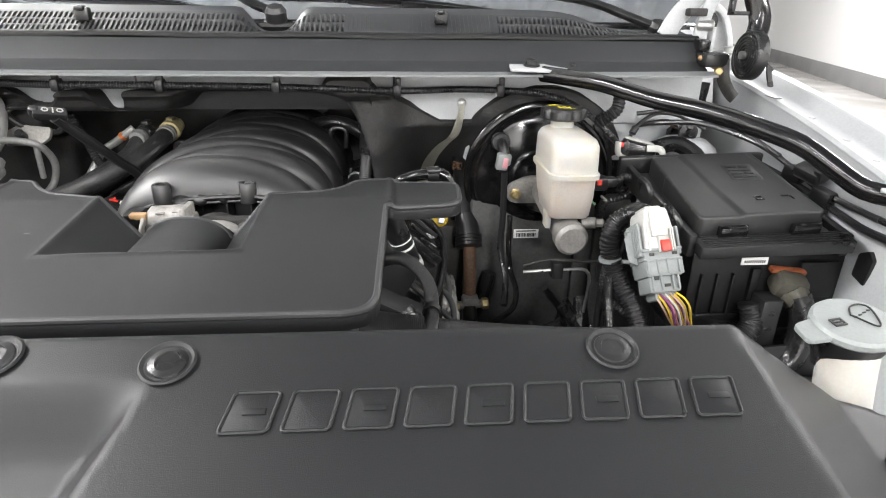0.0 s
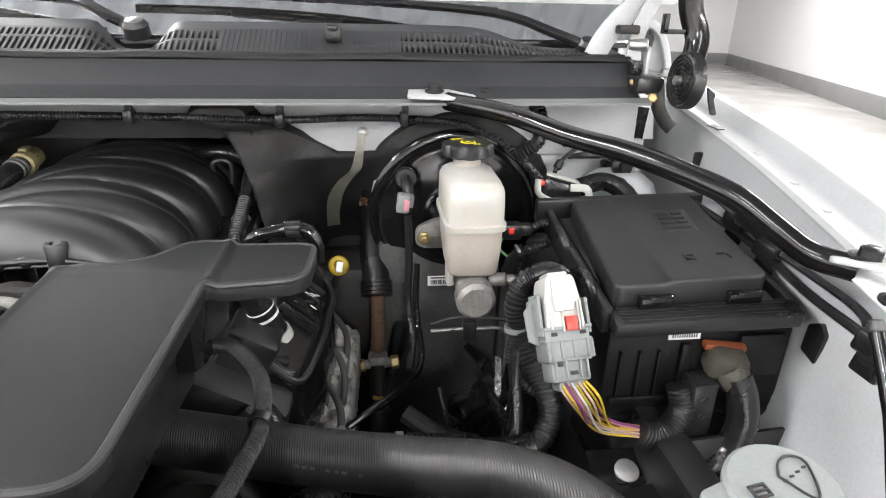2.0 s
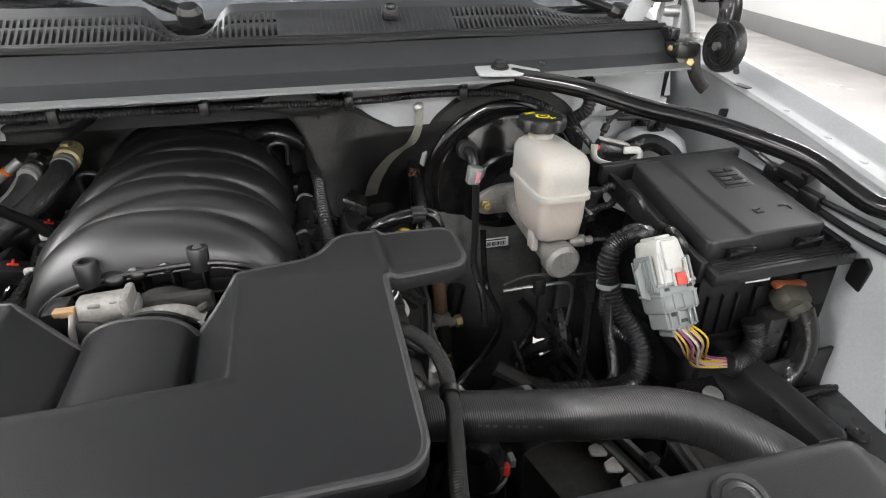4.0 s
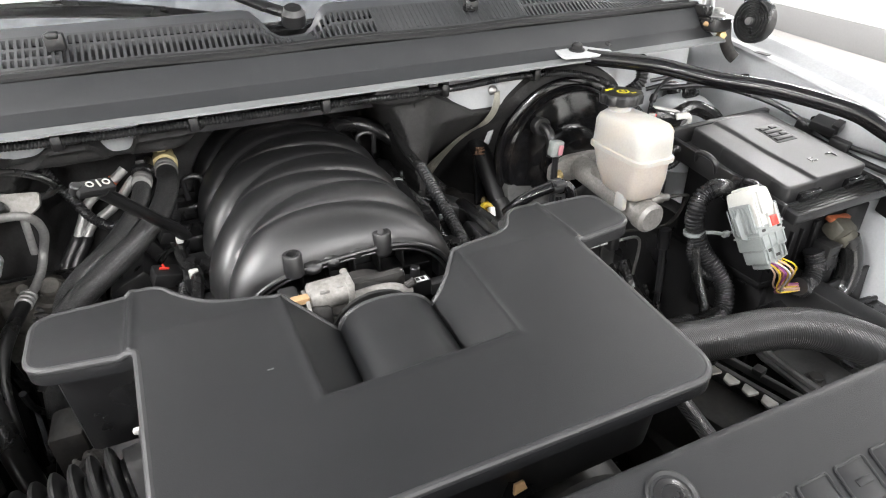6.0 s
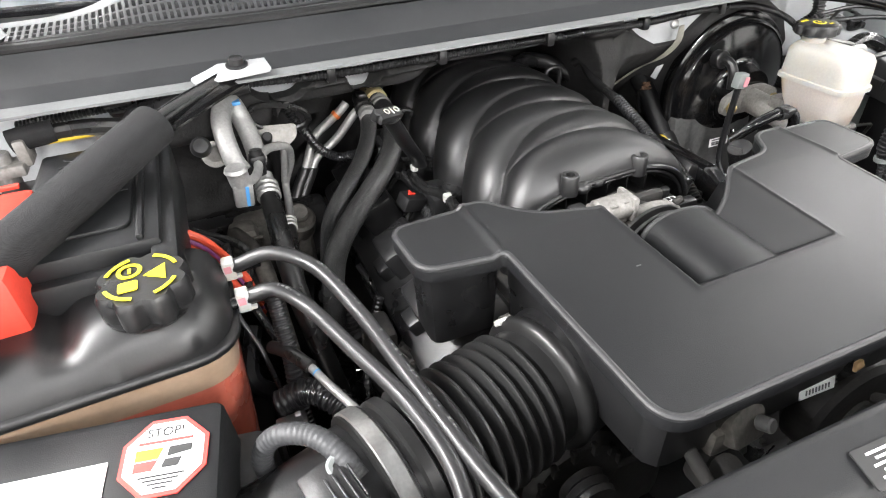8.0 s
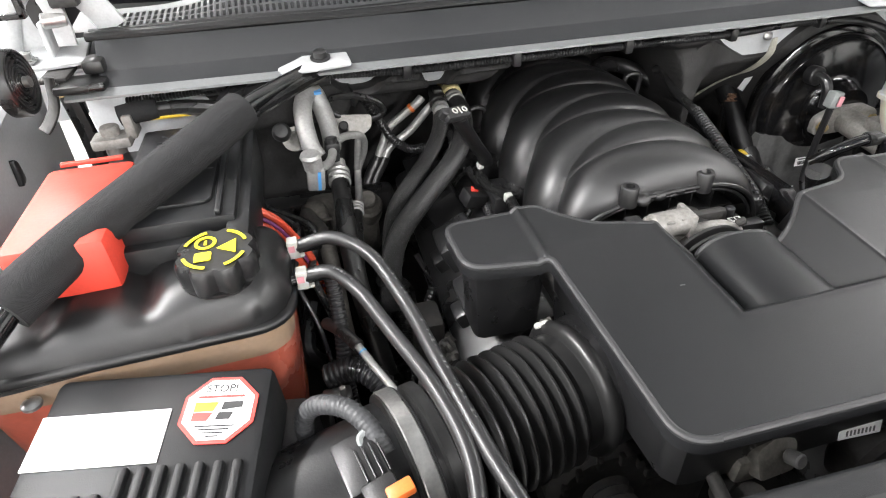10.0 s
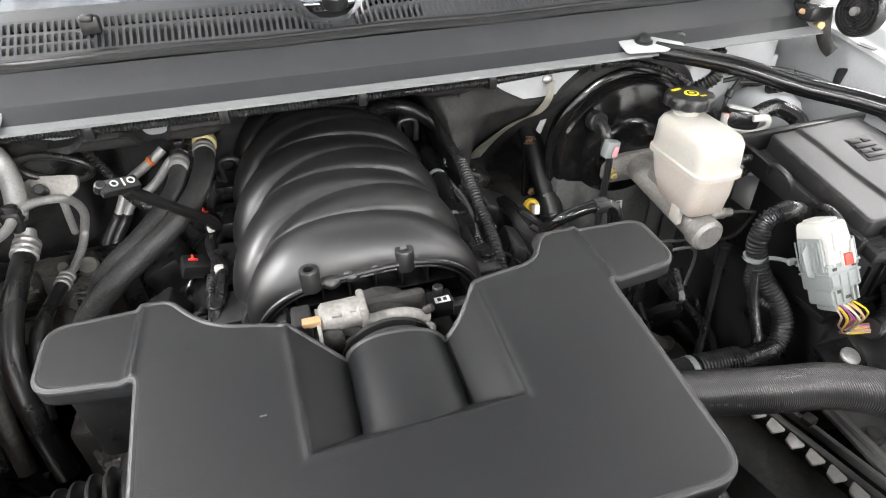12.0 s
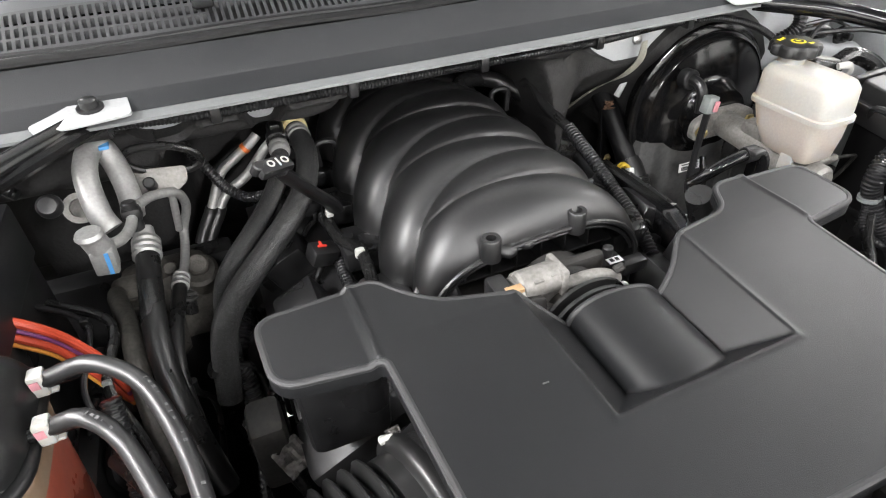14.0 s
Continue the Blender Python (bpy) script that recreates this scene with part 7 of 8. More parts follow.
part("ribbed_end", tube([(0.151, 0.965, 1.147), (0.151, 0.90, 1.126), (0.153, 0.85, 1.104), (0.149, 0.80, 1.090), (0.143, 0.755, 1.068)], 0.0084, 12, ridge=0.15, pitch=0.005), M_LOOM, rl)
part("rail", tube([(0.135, 1.10, 1.10), (0.128, 1.0, 1.095), (0.122, 0.90, 1.09), (0.118, 0.80, 1.085)], 0.013, 12, 0.01), M_BLACK, rl)
parts("band", [lathe([(0.0135, -0.003), (0.0145, -0.003), (0.0145, 0.003), (0.0135, 0.003)], (0.122, 0.905, 1.09), (0.12, 0.8, 1.085), 16), lathe([(0.0135, -0.003), (0.0145, -0.003), (0.0145, 0.003), (0.0135, 0.003)], (0.129, 1.02, 1.096), (0.12, 0.9, 1.09), 16)], M_GREYC, rl, "pale band")
part("service_port", join(tube([(0.190, 1.085, 1.098), (0.196, 1.085, 1.115), (0.203, 1.085, 1.128)], 0.0045, 10, 0.004), lathe([(0.005, 0), (0.008, 0.001), (0.008, 0.007), (0.005, 0.008)], (0.203, 1.085, 1.126), (0.208, 1.085, 1.14), 12)), M_ZINC, rl, "brass service port")
dip = thing("dipstick", "yellow looped oil dipstick handle with a white tag", "dipstick", (0.272, 0.97, 1.0))
part("loop", moved(lathe([(0.008, -0.004), (0.012, -0.005), (0.015, 0), (0.012, 0.005), (0.008, 0.004), (0.0065, 0), (0.008, -0.004)], n=22), pose(0.272, 0.975, 1.040, 60, 10, 0)), M_YPLAST, dip)
part("tag", moved(box(0, 0, 0, 0.010, 0.016, 0.012, 0.002), pose(0.274, 0.962, 1.043, 60, 10, 0)), M_LABEL, dip, "white tag")
part("tube", tube([(0.272, 0.98, 1.03), (0.262, 0.985, 1.0), (0.245, 0.98, 0.94), (0.22, 0.96, 0.85)], 0.0055, 10, 0.01), M_DARK, dip)

# the deep gap between engine and fender
gap = thing("exhaust_shield", "crinkled aluminium heat shield beside the engine", "heat shield", (0.26, 0.85, 0.9))
part("sheet", shell(rounded([(0.215, 0.70), (0.292, 0.715), (0.300, 0.98), (0.225, 1.03)], 0.02), lambda X, Y: 0.945 + 0.02 * (Y - 0.72) - 0.25 * (X - 0.22) + 0.007 * np.sin(Y * 95 + 30 * X) * np.cos(X * 80) + 0.005 * np.sin(Y * 210 + X * 130) + 0.003 * np.cos(X * 330 - Y * 160), 0.004, 0.01, 0.05), M_WRAP, gap)
part("lower_sheet", moved(crumpled(0, 0, 0, 0.070, 0.070, 0.030, 14, 0.6), pose(0.262, 0.730, 0.945, -28, 16, 8)), M_SHIELD, gap, "brighter creased lower sheet")
for k in range(3):
    y = 0.985 - 0.085 * k
    part("plug_lead", tube([(0.246, y + 0.012, 0.962), (0.256, y - 0.006, 0.960), (0.270, y - 0.030, 0.957), (0.281, y - 0.058, 0.952), (0.284, y - 0.085, 0.944), (0.282, y - 0.105, 0.928)], 0.0046, 12, 0.006), M_SLEEVE, gap, "grey sleeved spark lead")
    part("lead_boot", cyl((0.238, y + 0.024, 0.968), (0.250, y + 0.006, 0.961), 0.0072), M_BLACK, gap)
sr = thing("steering_shaft", "rust-brown steering shaft under a rubber boot", "steering shaft", (0.33, 0.98, 0.8))
part("boot", join(tube([(0.325, 1.030, 1.022), (0.326, 1.015, 1.005), (0.327, 0.995, 0.978)], 0.0215, 18, 0.006), *[lathe([(0.021, -0.002), (0.0245, -0.001), (0.0245, 0.003), (0.021, 0.004)], Vector((0.3265, 1.008 - 0.0035 * q, 0.995 - 0.0050 * q)), (0.327, 0.97, 0.94), 20) for q in range(4)]), M_RUBBER, sr, "black ribbed rubber boot")
part("column", tube([(0.322, 1.150, 1.130), (0.323, 1.095, 1.090), (0.3245, 1.050, 1.045), (0.325, 1.025, 1.015)], 0.0185, 16, 0.008), M_PITCH, sr, "black steering column")
part("shaft", tube([(0.328, 0.998, 0.975), (0.328, 0.976, 0.93), (0.326, 0.958, 0.895)], 0.0115, 12, 0.01), M_RUST, sr)
part("joint", join(box(0.326, 0.950, 0.890, 0.030, 0.025, 0.024, 0.006), cyl((0.303, 0.945, 0.885), (0.350, 0.945, 0.888), 0.0075, n=12)), M_ALU, sr, "grey clamp joint with a cross bolt")
parts("bolt_head", [cyl((0.298, 0.943, 0.884), (0.306, 0.944, 0.885), 0.0105, n=6), cyl((0.346, 0.944, 0.888), (0.358, 0.945, 0.889), 0.0105, n=6)], M_ZINC, sr)
part("yellow_paint", moved(box(0, 0, 0, 0.016, 0.003, 0.006, 0.001), pose(0.325, 0.918, 0.842, -20, 12, 0)), M_YPLAST, sr, "yellow paint mark")
part("lower_shaft", tube([(0.325, 0.945, 0.885), (0.325, 0.925, 0.83), (0.327, 0.90, 0.77), (0.33, 0.86, 0.70)], 0.0125, 12, 0.01), M_DARK, sr)
parts("splash_collar", [lathe([(0.012, 0), (0.018, 0.002), (0.018, 0.010), (0.012, 0.012)], (0.325, 0.922, 0.822), (0.327, 0.90, 0.77), 16), lathe([(0.012, 0), (0.016, 0.002), (0.016, 0.014), (0.012, 0.016)], (0.327, 0.905, 0.785), (0.328, 0.88, 0.73), 16)], M_DARK, sr)
bk = thing("pedal_bracket", "black bracket with brass nuts beside the booster", "bracket", (0.31, 1.08, 1.05))
part("plate", join(prism(rounded([(-0.020, -0.055), (0.016, -0.055), (0.022, 0.055), (-0.012, 0.060)], 0.012), -0.004, 0.004, 0.001, m=pose(0.318, 1.085, 1.040, 80, 0, 8))), M_GLOSS, bk)
for z in (1.005, 1.078):
    part("nut", lathe([(0, 0), (0.008, 0), (0.008, 0.005), (0.004, 0.008), (0, 0.008)], (0.318, 1.078, z), (0.318, 0.9, z), 6), M_ZINC, bk, "brass nut")
bp = thing("brake_pipe", "thin steel brake pipes running down from the master cylinder", "pipe", (0.42, 0.85, 0.95))
part("pipe", tube([(0.494, 0.797, 1.095), (0.515, 0.79, 1.096), (0.53, 0.795, 1.085), (0.53, 0.82, 1.03), (0.50, 0.85, 1.01), (0.44, 0.87, 1.005), (0.40, 0.87, 0.995)], 0.0027, 8, 0.006), M_DARK, bp)
part("pipe", tube([(0.40, 0.87, 0.985), (0.46, 0.86, 0.992), (0.50, 0.85, 0.99), (0.50, 0.85, 0.92)], 0.0027, 8, 0.006), M_STEEL, bp)
part("pipe", tube([(0.385, 0.93, 1.06), (0.382, 0.91, 1.01), (0.385, 0.90, 0.975), (0.386, 0.85, 0.962), (0.376, 0.82, 0.948), (0.345, 0.785, 0.945), (0.310, 0.755, 0.940), (0.280, 0.735, 0.930)], 0.0046, 10, 0.006), M_GLOSS, bp)
part("clip", box(0.452, 0.862, 0.992, 0.018, 0.02, 0.028, 0.003), M_BLACK, bp, "black pipe clip")
solid("shift_cable", join(tube([(0.503, 0.80, 1.02), (0.503, 0.795, 0.98), (0.495, 0.78, 0.90), (0.48, 0.76, 0.82)], 0.006, 8, 0.01), cyl((0.503, 0.80, 1.035), (0.503, 0.797, 1.0), 0.0095)), M_LOOM, "black shift cable hanging by the booster", "cable")

# ---- hinges, wipers, cables and small things ----


def strap(line, width, y, thick, s):
    """A bent flat arm in an upright plane across the vehicle."""
    path = smooth_path([(x, 0, z) for x, z in line], 0.006)
    left, right = [], []
    for i, p in enumerate(path):
        t = (path[min(i + 1, len(path) - 1)] - path[max(i - 1, 0)]).normalized()
        n = Vector((-t.z, 0, t.x)) * (width / 2)
        left.append((s * (p + n).x, (p + n).z))
        right.append((s * (p - n).x, (p - n).z))
    out = left + right[::-1]
    return prism(out, 0, thick, 0.0012, m=Matrix(((1, 0, 0, 0), (0, 0, 1, y), (0, 1, 0, 0), (0, 0, 0, 1))))


def hood_hinge(s):
    h = part("hinge", join(prism([(s * x, y) for x, y in (rounded([(-0.060, -0.035), (0.030, -0.045), (0.035, 0.060), (-0.050, 0.06)], 0.012) if s > 0 else list(reversed(rounded([(-0.060, -0.035), (0.030, -0.045), (0.035, 0.060), (-0.050, 0.06)], 0.012))))], 0, 0.005, 0.0015, m=pose(s * 0.742, 1.030, 1.306, 6, 0, 0)),
                 box(s * 0.722, 1.045, 1.325, 0.006, 0.06, 0.05, 0.002)), M_BRKT, hood, "white steel hood hinge bolted beside the cowl")
    parts("base_bolt", [lathe([(0, 0), (0.013, 0), (0.013, 0.002), (0.0085, 0.003), (0.008, 0.010), (0, 0.011)], (s * 0.748, q, 1.3105), (s * 0.748, q - 0.015, 1.6), 16) for q in (1.008, 1.062)], M_STEEL, h, "bare hinge bolt")
    hoop = [(0.706, 1.320), (0.707, 1.350), (0.715, 1.373), (0.730, 1.380), (0.747, 1.367), (0.759, 1.342), (0.768, 1.312)]
    part("hoop", tube([(s * x, 1.040, z) for x, z in hoop], 0.008, 10, 0.005, flat=0.5), M_BRKT, h, "arched white edge")
    side = rounded(hoop, 0.006)
    part("side_sheet", prism([(s * x, z) for x, z in (side if s < 0 else reversed(side))], 0, 0.003, m=Matrix(((1, 0, 0, 0), (0, 0, 1, 1.046), (0, 1, 0, 0), (0, 0, 0, 1)))), M_BRKT, h)
    hole = rounded([(0.7125, 1.344), (0.7165, 1.366), (0.729, 1.373), (0.739, 1.362), (0.736, 1.340), (0.727, 1.326)], 0.006)
    # black patch laid on the sheet paints the darkness of an opening
    part("opening", prism([(s * x, z) for x, z in (hole if s < 0 else reversed(hole))], 0, 0.003, m=Matrix(((1, 0, 0, 0), (0, 0, 1, 1.0415), (0, 1, 0, 0), (0, 0, 0, 1)))), M_RUBBER, h, "black patch painting the hinge opening's darkness")
    part("lower_arm", strap([(0.646, 1.334), (0.660, 1.362), (0.680, 1.386), (0.702, 1.410), (0.724, 1.450)], 0.032, 1.026, 0.006, s), M_BRKT, h)
    part("upper_arm", strap([(0.699, 1.322), (0.699, 1.352), (0.706, 1.384), (0.720, 1.416), (0.738, 1.47)], 0.021, 1.012, 0.006, s), M_BRKT, h)
    part("cross_link", box(s * 0.684, 1.012, 1.372, 0.030, 0.020, 0.012, 0.003), M_DARK, h)
    parts("pivot", [cyl((s * 0.690, 1.018, 1.352), (s * 0.716, 1.012, 1.352), 0.009), cyl((s * 0.715, 0.995, 1.428), (s * 0.740, 0.990, 1.428), 0.0105)], M_STEEL, h)
    if s > 0:
        part("clip", moved(box(0, 0, 0, 0.034, 0.012, 0.009, 0.003), pose(s * 0.694, 0.966, 1.300, 0, s * 28, 0)), M_TANLOCK, h, "tan plastic clip")
    b = thing("hinge_spring", "black hinge arm with a round coiled bumper", "hinge spring", (s * 0.728, 0.92, 1.30), group="hinge springs")
    c, ax = Vector((s * 0.733, 0.914, 1.314)), Vector((-s * 0.995, -0.03, 0.05))
    part("coil", lathe([(0.0, 0.0125)] + [(0.008 + 0.0052 * k + d, h) for k in range(5) for d, h in ((0, 0.0125), (0.0008, 0.0105), (0.0020, 0.0105), (0.0028, 0.0125))] + [(0.0335, 0.012), (0.0352, 0.009), (0.0352, -0.004), (0.0, -0.004)], c, c + ax, 36), M_RUBBER, b, "round coiled bumper")
    part("hub", lathe([(0, 0.013), (0.006, 0.013), (0.006, 0.019), (0, 0.019)], c, c + ax, 14), M_STEEL, b)
    part("arm", tube([(s * 0.745, 0.935, 1.335), (s * 0.752, 0.945, 1.365), (s * 0.742, 0.955, 1.400), (s * 0.735, 0.955, 1.45), (s * 0.730, 0.95, 1.52)], 0.016, 10, 0.008, flat=0.45), M_GLOSS, b)
    part("tab", join(box(s * 0.722, 0.955, 1.372, 0.030, 0.012, 0.006, 0.001), box(s * 0.710, 0.955, 1.382, 0.006, 0.012, 0.024, 0.001)), M_GLOSS, b)
    latch = rounded([(0.792, 1.300), (0.806, 1.290), (0.803, 1.284), (0.812, 1.262), (0.804, 1.261), (0.797, 1.280)], 0.003)
    part("latch_slot", prism([(s * x, z) for x, z in (latch if s < 0 else reversed(latch))], 0, 0.004, m=Matrix(((1, 0, 0, 0), (0, 0, 1, 0.966), (0, 1, 0, 0), (0, 0, 0, 1)))), M_BLACK, b, "black latch plate")
    part("foot", join(tube([(s * 0.712, 0.955, 1.305), (s * 0.716, 0.95, 1.275), (s * 0.728, 0.945, 1.255), (s * 0.735, 0.94, 1.248)], 0.010, 10, 0.006, flat=0.4), box(s * 0.712, 0.985, 1.298, 0.03, 0.05, 0.006, 0.002)), M_DARK, b)
    part("foot_bolt", cyl((s * 0.711, 0.962, 1.286), (s * 0.705, 0.948, 1.288), 0.0068, n=6), M_ZINC, b, "brass-coloured bolt")
    solid("body_seal", tube([(s * 0.752, 1.09, 1.255), (s * 0.748, 1.088, 1.22), (s * 0.744, 1.085, 1.18), (s * 0.742, 1.08, 1.12)], 0.018, 8, 0.01, flat=0.6), M_RUBBER, "black rubber seal strip between firewall and apron", "seal", group="body seals")


hood_hinge(1)
hood_hinge(-1)


def wiper(pts, blade):
    w = thing("wiper", "black wiper arm resting on the windscreen foot", "wiper", pts[0], group="wipers")
    part("arm", tube(pts, 0.0105, 12, 0.01, flat=0.75, r1=0.006), M_BLACK, w)
    part("pivot_cap", lathe([(0.0, 0.012), (0.012, 0.011), (0.017, 0.004), (0.017, -0.012)], pts[0], (pts[0][0], pts[0][1] - 0.3, pts[0][2] + 0.8), 18), M_BLACK, w)
    part("blade", tube(blade, 0.007, 8, 0.02, flat=0.8), M_RUBBER, w, "rubber blade")


wiper([(0.010, 1.066, 1.362), (-0.025, 1.082, 1.374), (-0.075, 1.105, 1.394), (-0.14, 1.125, 1.400), (-0.30, 1.150, 1.410), (-0.45, 1.17, 1.422)], [(-0.06, 1.11, 1.398), (-0.30, 1.16, 1.412), (-0.62, 1.19, 1.43)])
wiper([(0.655, 1.085, 1.345), (0.60, 1.105, 1.365), (0.55, 1.118, 1.382), (0.48, 1.128, 1.393), (0.30, 1.138, 1.402), (0.12, 1.145, 1.405)], [(0.52, 1.125, 1.392), (0.28, 1.145, 1.404), (-0.02, 1.15, 1.408)])

# cables along the driver's fender
fc = thing("fender_cable", "black cables clipped along the white inner fender", "wiring", (0.75, 0.70, 1.15))
part("cable", tube([(0.62, 0.985, 1.20), (0.68, 0.93, 1.21), (0.735, 0.86, 1.195), (0.760, 0.79, 1.170), (0.768, 0.74, 1.155), (0.762, 0.66, 1.155), (0.735, 0.57, 1.165), (0.705, 0.52, 1.165), (0.70, 0.45, 1.14)], 0.0042, 8, 0.008), M_LOOM, fc)
part("cable", tube([(0.735, 0.87, 1.17), (0.758, 0.80, 1.155), (0.765, 0.74, 1.145), (0.755, 0.65, 1.140), (0.725, 0.56, 1.155), (0.705, 0.515, 1.165), (0.72, 0.47, 1.15), (0.76, 0.44, 1.12)], 0.0048, 8, 0.008), M_LOOM, fc)
part("cable", tube([(0.60, 0.99, 1.215), (0.66, 0.96, 1.225), (0.72, 0.90, 1.21), (0.75, 0.82, 1.185)], 0.0035, 8, 0.008), M_LOOM, fc)
for q in ((0.760, 0.795, 1.166), (0.764, 0.735, 1.152), (0.705, 0.518, 1.165)):
    part("holder", moved(join(box(0, 0, 0, 0.018, 0.030, 0.020, 0.004), box(0.004, 0.0, -0.018, 0.008, 0.024, 0.026, 0.003)), pose(*q, 10, 0, 15)), M_BLACK, fc, "black cable holder")
part("block", moved(join(box(0, 0, 0, 0.026, 0.040, 0.018, 0.004), box(0, -0.018, 0.006, 0.02, 0.012, 0.016, 0.002)), pose(0.762, 0.765, 1.176, 10, -20, 10)), M_BLACK, fc)
gs = thing("gas_strut", "slim dark gas strut leaning on the fender", "strut", (0.70, 0.40, 1.05))
part("cylinder", tube([(0.690, 0.508, 1.184), (0.683, 0.470, 1.140), (0.671, 0.44, 1.104), (0.640, 0.36, 1.008)], 0.0058, 14, 0.02), M_GLOSS, gs)
part("rod_end", cyl((0.690, 0.508, 1.184), (0.691, 0.513, 1.192), 0.0052), M_PLATE, gs, "dull strut end")

# oil filler and the side of the valve cover
of = thing("oil_filler", "black oil filler tube with white printed bands", "filler", (0.22, 0.70, 1.05))
part("tube", tube([(0.180, 0.742, 1.150), (0.196, 0.745, 1.116), (0.209, 0.751, 1.080), (0.221, 0.757, 1.046)], 0.0150, 18, 0.006), M_BLACK, of)
part("collar", lathe([(0.0152, -0.005), (0.0170, -0.005), (0.0170, 0.006), (0.0152, 0.006)], (0.2175, 0.7552, 1.056), (0.221, 0.757, 1.046), 22), M_WHITEC, of, "white collar")
part("print", join(*[lathe([(0.0151, -w), (0.0155, -w), (0.0155, w), (0.0151, w)], (0.2040 + 0.0036 * k, 0.7486 + 0.0017 * k, 1.094 - 0.010 * k), (0.221, 0.757, 1.046), 20) for k, w in enumerate((0.0009, 0.0016))]), M_LABEL, of, "white printed bands")
vc = thing("coil_cover", "moulded black cover over the coil packs", "coil cover", (0.235, 0.84, 1.0))
part("shell", shell(rounded([(0.190, 0.700), (0.246, 0.704), (0.264, 0.775), (0.270, 0.90), (0.235, 0.955), (0.196, 0.955)], 0.02), lambda X, Y: 1.088 - 0.9 * np.clip(X - 0.215, 0, 1) - 0.40 * np.clip(0.80 - Y, 0, 1) - 0.004 * (np.abs(Y - 0.83) < 0.012) * (X > 0.222), 0.004, 0.008, 0.10), M_GLOSS, vc, "glossy black shell")
parts("rib", [moved(box(0, 0, 0, 0.052, 0.004, 0.010, 0.002), pose(0.240, y, 1.066, 0, 42, 0)) for y in (0.775, 0.865, 0.905)], M_BLACK, vc)
part("edge_bead", tube([(0.215, 0.706, 1.050), (0.246, 0.712, 1.024), (0.264, 0.775, 1.034), (0.268, 0.82, 1.040), (0.269, 0.88, 1.045), (0.240, 0.945, 1.066)], 0.004, 8, 0.006), M_BLACK, vc)
parts("print", [moved(box(0, 0, 0, w, 0.0022, 0.0008, 0), pose(0.246 + 0.004 * k, 0.835 + 0.006 * k, 1.0640 - 0.0036 * k, 0, 42, 62)) for k, w in enumerate((0.020, 0.014, 0.008))] + [moved(box(0, 0, 0, 0.007, 0.007, 0.0008, 0), pose(0.252, 0.812, 1.0585, 0, 42, 30))], M_LABEL, vc, "pale printed mark")
be = thing("breather_elbow", "glossy black breather elbow behind the cover's arm", "hose", (0.225, 0.745, 1.17))
part("elbow", tube([(0.188, 0.765, 1.150), (0.203, 0.750, 1.172), (0.228, 0.746, 1.182), (0.257, 0.745, 1.184), (0.268, 0.742, 1.172), (0.270, 0.742, 1.150)], 0.0072, 12, 0.005), M_GLOSS, be)
part("collar", tube([(0.240, 0.7455, 1.1835), (0.254, 0.745, 1.184)], 0.0095, 12, 0.004), M_BLACK, be)
part("catch", box(0.247, 0.736, 1.190, 0.016, 0.010, 0.006, 0.002), M_BLACK, be)
solid("lower_hose", tube([(0.20, 0.66, 1.03), (0.225, 0.645, 1.0), (0.235, 0.64, 0.95), (0.225, 0.64, 0.88)], 0.022, 14, 0.008), M_RUBBER, "black lower coolant hose beside the engine", "hose")

# radiator crimp, fan shroud and bracket in the gap before the engine
rc = thing("radiator_header", "dusty aluminium radiator header with crimp tabs", "radiator header", (0.44, 0.53, 0.90))
RM = pose(0.440, 0.530, 0.940, 0, 0, 13.8)
part("header", moved(join(box(0, 0, 0, 0.008, 0.20, 0.016, 0.002), box(0.022, 0, 0.006, 0.007, 0.20, 0.012, 0.002), box(0.011, 0, -0.01, 0.02, 0.20, 0.006, 0.002)), RM), M_PLATE, rc)
for k in range(8):
    part("crimp_tab", moved(prism(rounded([(-0.030, -0.006), (-0.008, -0.011), (-0.004, 0.011), (-0.024, 0.006)], 0.004), -0.0015, 0.002, 0.001), RM @ Matrix.Translation((0, -0.088 + 0.025 * k, 0.004)) @ Matrix.Rotation(radians(12), 4, "Y")), M_SHIELD, rc)
parts("slide_clip", [moved(q, RM) for q in (box(0.022, 0.02, 0.014, 0.016, 0.014, 0.010, 0.002), box(0.005, 0.075, 0.012, 0.028, 0.020, 0.010, 0.002))], M_BLACK, rc, "black slide clip")
part("core", moved(box(-0.045, 0, -0.05, 0.07, 0.22, 0.08, 0.004), RM), M_DARK, rc)
sp = thing("support_plate", "grey pressed steel support plate with a bolt", "bracket", (0.53, 0.52, 0.92))
part("plate", moved(join(prism(rounded([(-0.07, -0.13), (0.16, -0.13), (0.12, 0.075), (-0.03, 0.080)], 0.02), -0.004, 0.002, 0.001), tube([(-0.045, -0.10, 0.004), (-0.025, 0.05, 0.004), (0.0, 0.062, 0.004), (0.09, 0.055, 0.004)], 0.006, 8, 0.006)), pose(0.545, 0.530, 0.934, 0, 0, 8)), M_PLATE, sp)
part("bolt", lathe([(0, 0), (0.013, 0), (0.013, 0.003), (0.009, 0.004), (0.0085, 0.009), (0, 0.010)], (0.525, 0.522, 0.937), (0.525, 0.51, 1.4), 18), M_DARK, sp, "dark hex bolt")
fs = thing("fan_shroud", "black plastic fan shroud behind the radiator cover", "fan shroud", (-0.02, 0.40, 0.9))
part("rim", join(box(-0.06, 0.385, 1.05, 0.74, 0.03, 0.03, 0.006), box(-0.06, 0.385, 0.82, 0.78, 0.02, 0.44, 0.008)), M_BLACK, fs)
parts("rib", [box(-0.36 + 0.1 * k, 0.398, 1.02, 0.006, 0.02, 0.10, 0.002) for k in range(7)], M_BLACK, fs)
